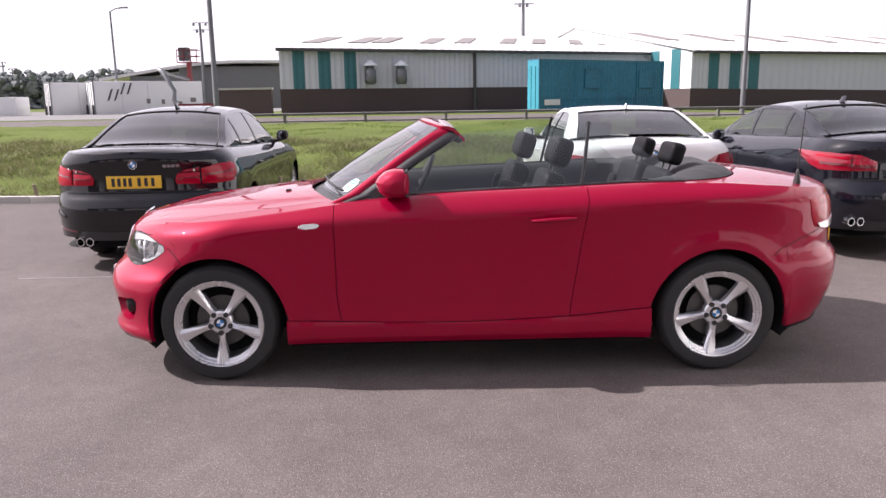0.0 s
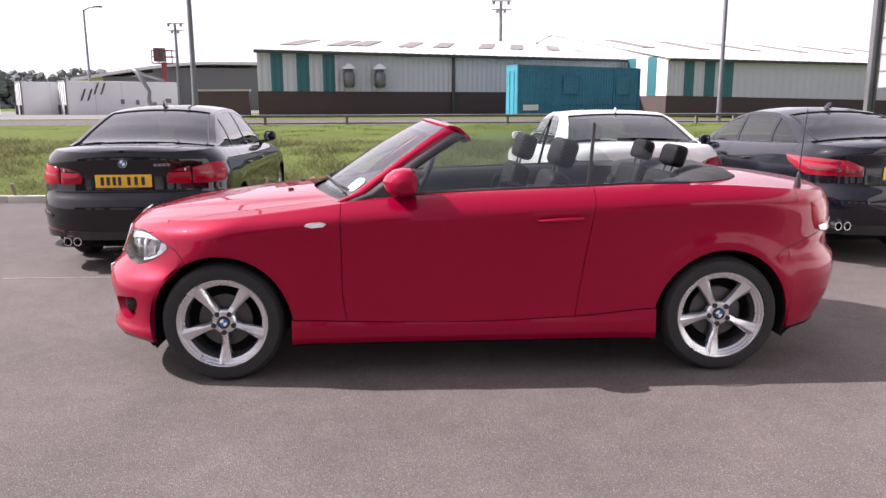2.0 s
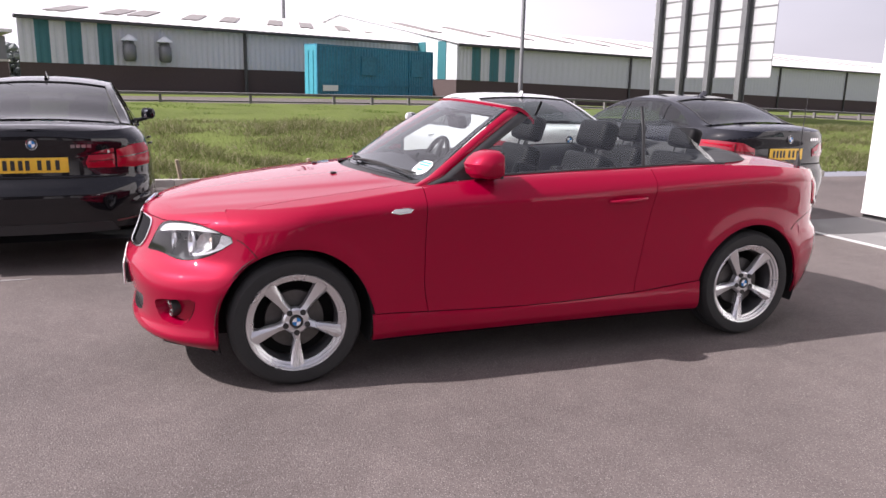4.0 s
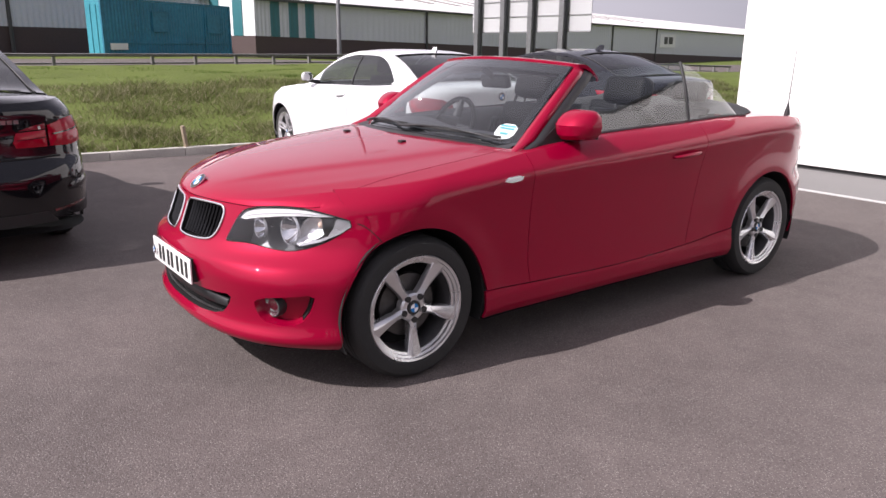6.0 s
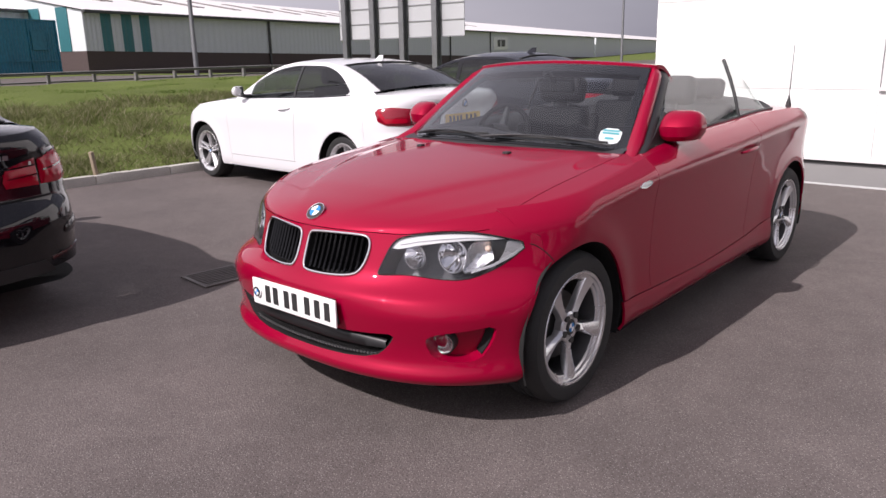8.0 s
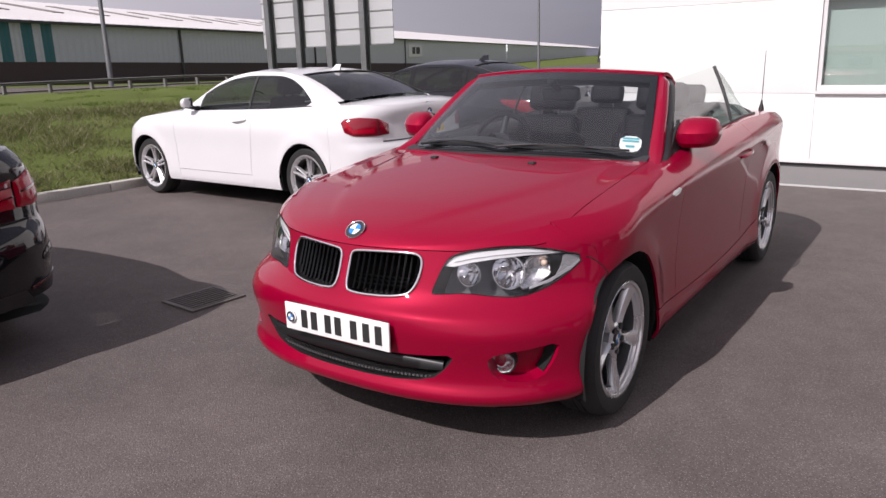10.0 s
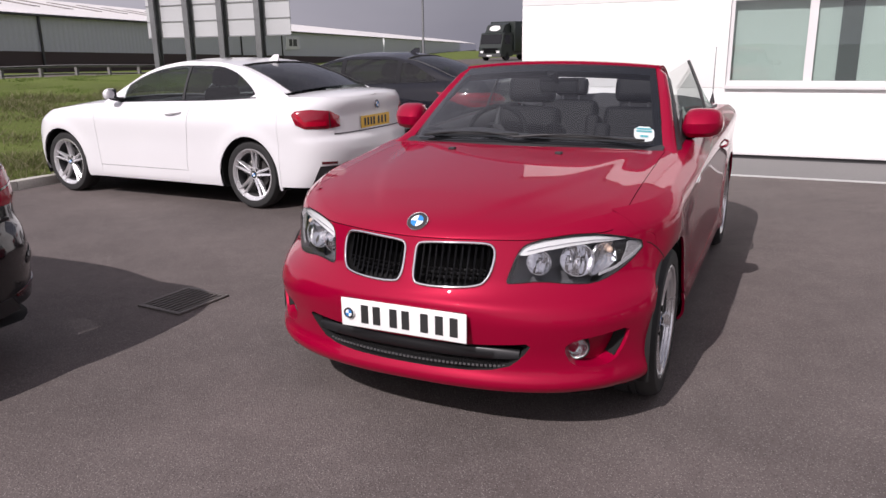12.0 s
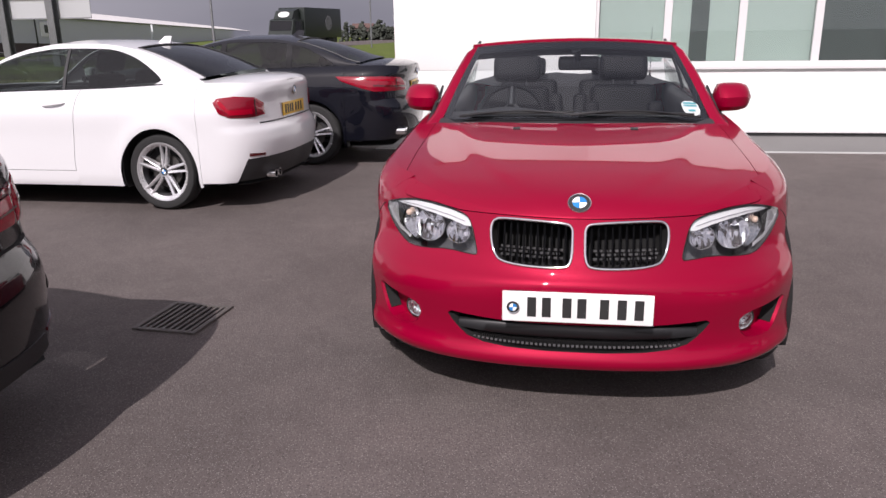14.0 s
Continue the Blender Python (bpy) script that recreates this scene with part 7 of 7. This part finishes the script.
# large road sign seen from behind
sign = thing("road_sign", pose(13.9, 11.1, 0), "large grey road sign on four steel posts, seen from behind", "road sign")
for y in (0.87, 2.14, 3.35, 4.58):
    bm = bmesh.new()
    for dx0, dx1, dy0, dy1 in ((-0.22, -0.20, -0.09, 0.09), (-0.04, -0.02, -0.09, 0.09), (-0.20, -0.04, -0.008, 0.008)):
        box(bm, dx0, dx1, y + dy0, y + dy1, 0.4, 5.3)
    part("post", bm, "galv", sign)
cells = [(-0.05, 0.86), (0.88, 2.13), (2.15, 3.34), (3.36, 4.57), (4.59, 5.0)]
for a, b in cells:
    for k in range(8):
        slab("panel", (0.0, 0.02, a, b, 1.84 + 0.44 * k, 1.84 + 0.44 * k + 0.432), "sign_back", sign)
for k in range(9):
    slab("stiffener", (-0.02, 0.0, -0.05, 5.0, 1.82 + 0.44 * k, 1.85 + 0.44 * k), "sign_rail", sign)

# company panel on the long shed, drawn as plain shapes
m = pose(16.2, 38.9, 0.75, 0, 0, 19.5)
panel = thing("wall_sign", m, "white wall sign with dark plain shapes", "sign")
slab("board", (71.6, 78.2, -0.16, -0.06, 0.75, 2.5), "enamel", panel)
for a, b in ((73.2, 74.6), (75.1, 76.9)):
    slab("dark_shape", (a, b, -0.18, -0.16, 1.2, 2.15), "ink", panel, "dark plain block")

# ---- yard on the far left ----
def trailer(x, y, turn, length, label, high=2.35):
    """A box body with ribbed sides and framed rear doors."""
    t = thing("box_trailer", pose(x, y, 0.55, 0, 0, turn), label, "trailer", "trailers in the yard")
    slab("body", (0, length, 0, 2.4, 0.14, high), "tarp", t, "", 0.04)
    slab("chassis", (0.2, length - 0.2, 0.1, 2.3, 0.0, 0.14), "gutter", t)
    for k in range(1, int(length / 1.7)):
        slab("rib", (1.7 * k, 0.05 + 1.7 * k, -0.025, 0.0, 0.2, high - 0.06), "frame_grey", t)
    for y0 in (0.05, 1.21):
        door = slab("door", (-0.06, 0.0, y0, y0 + 1.12, 0.2, high - 0.06), "tarp", t, "", 0.02)
        slab("lock_bar", (-0.10, -0.06, y0 + 0.5, y0 + 0.56, 0.25, high - 0.12), "sign_rail", door)
    for y0, y1, z0, z1 in ((-0.02, 0.06, 0.1, high + 0.03), (2.34, 2.42, 0.1, high + 0.03), (1.17, 1.21, 0.1, high), (0.0, 2.4, high - 0.04, high + 0.04)):
        slab("door_frame", (-0.09, -0.01, y0, y1, z0, z1), "sign_rail", t)
    for y0 in (0.1, 2.1):
        slab("landing_leg", (-0.2, -0.05, y0, y0 + 0.16, -0.1, 0.9), "gutter", t)
    return t


tagged(slab("yard_surface", (-90, -9.8, 30.0, 75.0, 0.5, 0.815), "concrete"), "pale grey yard beyond the road", "yard", kind="structure")
trailer(-28.0, 45.5, 8, 2.0, "small white box body in the yard", 1.5)
trailer(-24.45, 47.4, 34, 4.4, "white box trailer with framed doors", 2.44)
a = trailer(-21.1, 46.4, 34, 7.2, "long white box trailer with dark plain marks", 2.46)
for k in range(2):
    bm = bmesh.new()
    for d in (0.0, 0.42):
        vs = [bm.verts.new((0.75 + 0.85 * k + d + dx, -0.035, 1.15 + 0.42 * k + dz)) for dx, dz in ((0, 0), (0.13, 0.04), (0.42, 0.80), (0.29, 0.76))]
        bm.faces.new(vs)
    bm.normal_update()
    rim(bm, 0.02)
    part("dark_mark", bm, "gutter", a, "dark slanted plain mark")
for x, z, w in ((3.3, 0.95, 0.25), (4.3, 0.9, 0.22), (5.2, 0.75, 0.5), (6.3, 1.0, 0.4)):
    slab("small_mark", (x, x + w, -0.03, -0.005, z, z + 0.32), "rooflight", a, "small dull plain mark")
red = thing("flatbed_body", pose(-12.4, 36.4, 0.75, 0, 0, 12), "red flat skip body in the yard", "skip")
slab("bed", (0, 3.3, 0, 1.6, 0.1, 0.62), "rust", red, "", 0.04)
slab("rim", (-0.05, 3.35, -0.05, 1.65, 0.62, 0.70), "rust", red)
lift = thing("access_platform", pose(-17.0, 52.6, GROUND), "red boom lift platform raised over the yard", "boom lift")
bm = bmesh.new()
tube(bm, [(1.6, -6.3, 0.0), (1.2, -6.4, 0.9), (1.3, -6.4, 1.5), (0.5, -6.2, 2.8), (0.1, -5.8, 2.95), (-0.1, -3.0, 2.7), (0.4, -0.2, 2.4)], [0.22, 0.16, 0.12, 0.17, 0.13, 0.09, 0.09], 8)
part("boom", bm, "galv", lift, "grey folded boom", 60)
slab("mast", (0.25, 0.55, -0.15, 0.15, 2.2, 3.7), "rust", lift)
for z in (3.6, 4.05, 4.5):
    slab("basket_rail", (-0.35, 1.15, -0.45, 0.45, z, z + 0.05), "rust", lift)
for x in (-0.35, 0.15, 0.65, 1.1):
    slab("basket_post", (x, x + 0.05, -0.45, -0.39, 3.6, 4.55), "rust", lift)
slab("control_box", (-0.2, 0.5, -0.4, 0.2, 3.75, 4.7), "gutter", lift)

stand = thing("far_stand", pose(-30.8, 77.8, GROUND, 0, 0, 16), "long low dark building with a pale curved roof edge", "building")
slab("facade", (0, 16.6, 0, 10, 0, 3.6), "clad_dark", stand)
bm = bmesh.new()
rows = [[Vector((x, y, 3.6 + 1.35 * math.sin(math.pi * 0.5 * min(x / 12, 1)) + dz)) for y, dz in ((-0.8, 0), (-0.8, 0.3), (10, 0.3), (10, 0))] for x in (lerp(-3.0, 17.2, k / 24) for k in range(25))]
grid(bm, rows, wrap=True)
part("roof", tidy(bm), "roof_white", stand, "pale roof edge", 50)
slab("upper_wall", (5, 16.6, 0, 10, 3.6, 4.6), "clad_dark", stand)
tagged(slab("yard_wall", (-9.6, -6.9, 34.4, 34.7, 0.5, 2.1), "brick_wall"), "low brown brick wall beside the shed", "wall", kind="structure")
tagged(slab("wall_coping", (-9.65, -6.85, 34.35, 34.75, 2.1, 2.2), "kerb"), "pale coping on the brick wall", "coping", kind="structure")

# dark lorry on the far road
def lorry(m):
    """A dark box lorry: cab with its screen and roof fairing, body, wheels; the front faces -x."""
    t = thing("box_lorry", m, "dark green-black box lorry on the far road", "lorry")
    bm = bmesh.new()
    side = [(0.0, 0.35), (0.0, 1.05), (0.10, 1.30), (0.38, 2.15), (0.62, 2.25), (1.75, 2.25), (1.75, 0.35)]
    rows = [[Vector((x, y, z)) for x, z in side] for y in (0.0, 2.2)]
    g = grid(bm, rows, wrap=True)
    bm.faces.new(g[0])
    bm.faces.new(list(reversed(g[1])))
    cab = part("cab", tidy(bm), "lorry_paint", t, "", 20)
    bm = bmesh.new()
    grid(bm, [[Vector((0.105, y, 1.36)), Vector((0.352, y, 2.10))] for y in (0.12, 2.08)])
    part("windscreen", rim(tidy(bm), 0.02, Vector((1, 0, 0))), "gloss_black", cab, "dark windscreen")
    slab("side_window", (0.60, 1.35, -0.015, 0.0, 1.35, 2.05), "gloss_black", cab, "dark cab window")
    slab("radiator_grille", (-0.02, 0.0, 0.35, 1.85, 0.62, 1.0), "gloss_black", cab)
    slab("front_bumper", (-0.10, 0.3, 0.0, 2.2, 0.30, 0.55), "gutter", cab, "", 0.03)
    for y in (0.15, 1.75):
        slab("headlamp", (-0.03, 0.0, y, y + 0.3, 0.62, 0.80), "clear_lens", cab, "clear headlamp")
    slab("number_plate", (-0.125, -0.10, 0.85, 1.37, 0.36, 0.47), "plate_white", cab)
    bm = bmesh.new()
    rows = [[Vector((x, y, z)) for x, z in ((0.55, 2.25), (0.95, 2.85), (1.75, 3.05), (1.75, 2.25))] for y in (0.25, 1.95)]
    g = grid(bm, rows, wrap=True)
    bm.faces.new(g[0])
    bm.faces.new(list(reversed(g[1])))
    fairing = part("roof_fairing", tidy(bm), "lorry_paint", t, "", 20)
    bm = bmesh.new()
    loop = smooth_loop([(0.60, 2.38), (1.60, 2.38), (1.60, 2.80), (0.60, 2.80)], 2)
    bm.faces.new([bm.verts.new((0.55 + (z - 2.25) * 0.667 - 0.012, y, z)) for y, z in loop])
    part("pale_panel", rim(tidy(bm), 0.01, Vector((1, 0, 0))), "plate_white", fairing, "pale plain panel")
    body = slab("body", (1.95, 8.2, -0.12, 2.32, 0.75, 3.15), "lorry_paint", t, "", 0.04)
    bm = bmesh.new()
    loop = [(5.9 + 0.55 * math.cos(a), 1.95 + 0.6 * math.sin(a)) for a in (2 * math.pi * k / 24 for k in range(24))]
    bm.faces.new([bm.verts.new((x, -0.135, z)) for x, z in loop])
    part("round_mark", rim(tidy(bm), 0.015, Vector((0, -1, 0))), "lamp_pale", body, "dull round plain mark")
    slab("chassis", (0.8, 8.0, 0.3, 1.9, 0.45, 0.75), "gutter", t)
    for x in (0.9, 6.4):
        for y in (0.12, 2.08):
            bm = bmesh.new()
            lathe(bm, [(0.0005, -0.12), (0.24, -0.12), (0.26, -0.10), (0.45, -0.12), (0.47, -0.08), (0.47, 0.08), (0.45, 0.12), (0.0005, 0.12)], 24, Matrix.Translation((x, y, 0.47)))
            part("wheel", tidy(bm), "rubber", t, "black lorry wheel", 50)
    return t


lorry(pose(56.0, 20.9, 0.32, 0, 0, -12))

# wooded skyline and houses
def skyline(name, x0, x1, y0, y1, low, high, count, label, seed, leaf="tree_hazy", blobs=8, foot=0.0, size=(0.07, 0.16)):
    """A row of far trees, each a heap of small uneven clumps."""
    rnd = np.random.RandomState(seed)
    ball = bmesh.new()
    bmesh.ops.create_icosphere(ball, subdivisions=1, radius=1.0)
    ball.verts.index_update()
    vs, fs = np.array([v.co[:] for v in ball.verts]), np.array([[v.index for v in f.verts] for f in ball.faces])
    ball.free()
    t = rnd.rand(count)
    h = np.repeat(rnd.uniform(low, high, count), blobs)
    n = count * blobs
    mid = np.c_[np.repeat(x0 + (x1 - x0) * t, blobs) + rnd.uniform(-0.3, 0.3, n) * h, np.repeat(y0 + (y1 - y0) * t + rnd.uniform(-6, 6, count), blobs), foot + rnd.uniform(0.1, 0.92, n) * (h - foot)]
    span = np.c_[1.2 * np.ones(n), np.ones(n), rnd.uniform(0.7, 1.2, n)] * (h * rnd.uniform(*size, n))[:, None]
    pts = mid[:, None] + span[:, None] * vs[None] + rnd.uniform(-0.25, 0.25, (n, len(vs), 3))
    me = bpy.data.meshes.new(name)
    me.from_pydata(pts.reshape(-1, 3).tolist(), [], (fs[None] + len(vs) * np.arange(n)[:, None, None]).reshape(-1, 3).tolist())
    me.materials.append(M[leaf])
    return tagged(new(name, me), label, "trees", kind="stuff")


# these woods are coloured pale and grey to stand for haze
skyline("far_woods", -150, -18, 118, 165, 5.2, 8.6, 480, "far woods on the skyline, greyed and lightened for haze", 3, "tree_hazy", 22, 0.0, (0.035, 0.10))
skyline("far_trees", 300, 350, 40, 125, 4.0, 7.5, 70, "far low trees down the road", 5, "tree_dark", 9, -1.0)
skyline("far_hedge", 117, 113, 8, 33, 1.9, 2.7, 110, "dark low hedge down the road", 6, "tree_dark", 12, -0.9)
for k, (x, y, w) in enumerate(((330, 79, 9), (334, 58, 8), (325, 100, 8))):
    h = thing("far_house", pose(x, y, 0.5, 0, 0, 90), "far brick house with a tiled roof", "house", "houses down the road")
    slab("wall", (0, w, 0, 6, -1.8, 3.0), "brick_wall", h)
    bm = bmesh.new()
    vs = [bm.verts.new(p) for p in ((-0.3, -0.3, 3.0), (w + 0.3, -0.3, 3.0), (w + 0.3, 6.3, 3.0), (-0.3, 6.3, 3.0), (-0.3, 3, 4.9), (w + 0.3, 3, 4.9))]
    for f in ((0, 1, 5, 4), (2, 3, 4, 5), (0, 4, 3), (1, 2, 5)):
        bm.faces.new([vs[i] for i in f])
    part("roof", tidy(bm), "roof_tile", h)
    for x1 in (1.2, w - 2.4):
        slab("window", (x1, x1 + 1.2, -0.05, 0.0, 1.2, 2.3), "enamel", h)

# plain unseen wall added behind the camera; closes the place, darkens paint reflections
wall = tagged(slab("wall_south", (-26, 20, -20.5, -20, 0, 5.0), "backdrop_wall"), "unseen dark grey wall with pale panels, added for paint reflections", "wall", kind="structure")
# added pale panels, meant only to mirror in the car paint
for x in (-17.5, -13.6, -9.7, -3.0, 0.9, 4.8, 11.0):
    slab("reflection_panel", (x, x + 2.6, -20.0, -19.95, 0.05, 3.1), "render_white", wall, "", 0.01)

# ---- small things on the ground ----
drain = thing("drain_grate", pose(0.115, 1.955, 0.004, 0, 0, -5) @ Matrix.Diagonal((0.88, 0.92, 1, 1)), "rusty cast iron drain grate in the asphalt", "drain")
for a, b, c, d in ((-0.22, 0.22, -0.19, -0.16), (-0.22, 0.22, 0.16, 0.19), (-0.22, -0.19, -0.16, 0.16), (0.19, 0.22, -0.16, 0.16)):
    slab("frame", (a, b, c, d, -0.03, 0.008), "iron", drain, "", 0.003)
for k in range(8):
    y = lerp(-0.137, 0.137, k / 7)
    slab("bar", (-0.19, 0.19, y - 0.0085, y + 0.0085, -0.02, 0.006), "iron", drain)
# black plate over the uncut asphalt stands for the shade in the pit
slab("pit_shade", (-0.20, 0.20, -0.17, 0.17, -0.06, -0.0025), "dark", drain)
for x, y, h in ((-0.36, 6.62, 0.33), (1.42, 6.52, 0.34), (-4.93, 6.92, 0.24)):
    s = thing("wooden_stake", pose(x, y, 0.05, 5, -11, 20), "weathered wooden stake in the grass edge", "stake", "stakes along the kerb")
    slab("shaft", (-0.022, 0.022, -0.022, 0.022, 0, h), "wood", s, "", 0.004)

# a worn parking line
tagged(slab("ground_line", (-2.45, -1.50, 1.68, 1.705, 0.0, 0.003), "worn_line"), "thin worn white parking line", "line", kind="structure")

# rough grass
def blades(count, seed, near, far, tall, label, dark, middle, straw):
    rnd = np.random.RandomState(seed)
    x = rnd.uniform(-16, 16, count)
    d = near + rnd.uniform(0.0, 1, count) ** 1.15 * (far - near)
    k = 6.52 - 0.06 * x + 0.12
    y = k + d
    t = np.clip(d / 3.2, 0, 1)
    z = np.where(d < 3.2, 0.10 + 0.50 * (0.6 * t + 0.4 * t * t * (3 - 2 * t)), 0.60 + (0.29 - 0.027 * np.clip(x - 11, 0, 18)) * (d - 3.2) / 5.3) - 0.04
    clump = 0.5 + 0.5 * np.sin(x * 2.1 + np.sin(y * 1.7) * 2) * np.sin(y * 2.6 + np.sin(x * 1.3) * 2)
    h = tall * (rnd.uniform(0.3, 1.0, count) + 1.3 * clump * clump)
    a = rnd.uniform(0, 2 * np.pi, count)
    w = rnd.uniform(0.006, 0.013, count) * 1.25
    lean = rnd.normal(0, 0.8, (count, 2)) * h[:, None]
    v = np.zeros((count, 3, 3))
    v[:, 0] = np.c_[x - np.cos(a) * w, y - np.sin(a) * w, z]
    v[:, 1] = np.c_[x + np.cos(a) * w, y + np.sin(a) * w, z]
    v[:, 2] = np.c_[x + lean[:, 0], y + lean[:, 1], z + h]
    me = bpy.data.meshes.new("grass_blades")
    me.from_pydata(v.reshape(-1, 3).tolist(), [], np.arange(count * 3).reshape(-1, 3).tolist())
    m = bpy.data.materials.new("grass blades")
    m.use_nodes = True
    n, l = m.node_tree.nodes, m.node_tree.links
    geo, ramp = n.new("ShaderNodeNewGeometry"), n.new("ShaderNodeValToRGB")
    e = ramp.color_ramp.elements
    e[0].position, e[0].color = 0.0, dark
    e[1].position, e[1].color = 1.0, straw
    mid = ramp.color_ramp.elements.new(0.62)
    mid.color = middle
    thin, both = n.new("ShaderNodeBsdfTranslucent"), n.new("ShaderNodeMixShader")
    both.inputs["Fac"].default_value = 0.45
    l.new(ramp.outputs["Color"], thin.inputs["Color"])
    l.new(n["Principled BSDF"].outputs[0], both.inputs[1])
    l.new(thin.outputs[0], both.inputs[2])
    l.new(both.outputs[0], n["Material Output"].inputs["Surface"])
    l.new(geo.outputs["Random Per Island"], ramp.inputs["Fac"])
    l.new(ramp.outputs["Color"], n["Principled BSDF"].inputs["Base Color"])
    n["Principled BSDF"].inputs["Roughness"].default_value = 0.75
    n["Principled BSDF"].inputs["Specular IOR Level"].default_value = 0.08
    me.materials.append(m)
    return tagged(new("grass_blades", me), label, "grass", kind="stuff")


blades(120000, 4, 0.02, 4.6, 0.11, "long rough grass blades on the bank, green and straw", (0.115, 0.135, 0.047, 1), (0.165, 0.175, 0.073, 1), (0.34, 0.31, 0.208, 1))
blades(60000, 5, 3.5, 8.6, 0.05, "short green grass blades along the top of the bank", (0.080, 0.140, 0.023, 1), (0.110, 0.175, 0.036, 1), (0.17, 0.20, 0.065, 1))
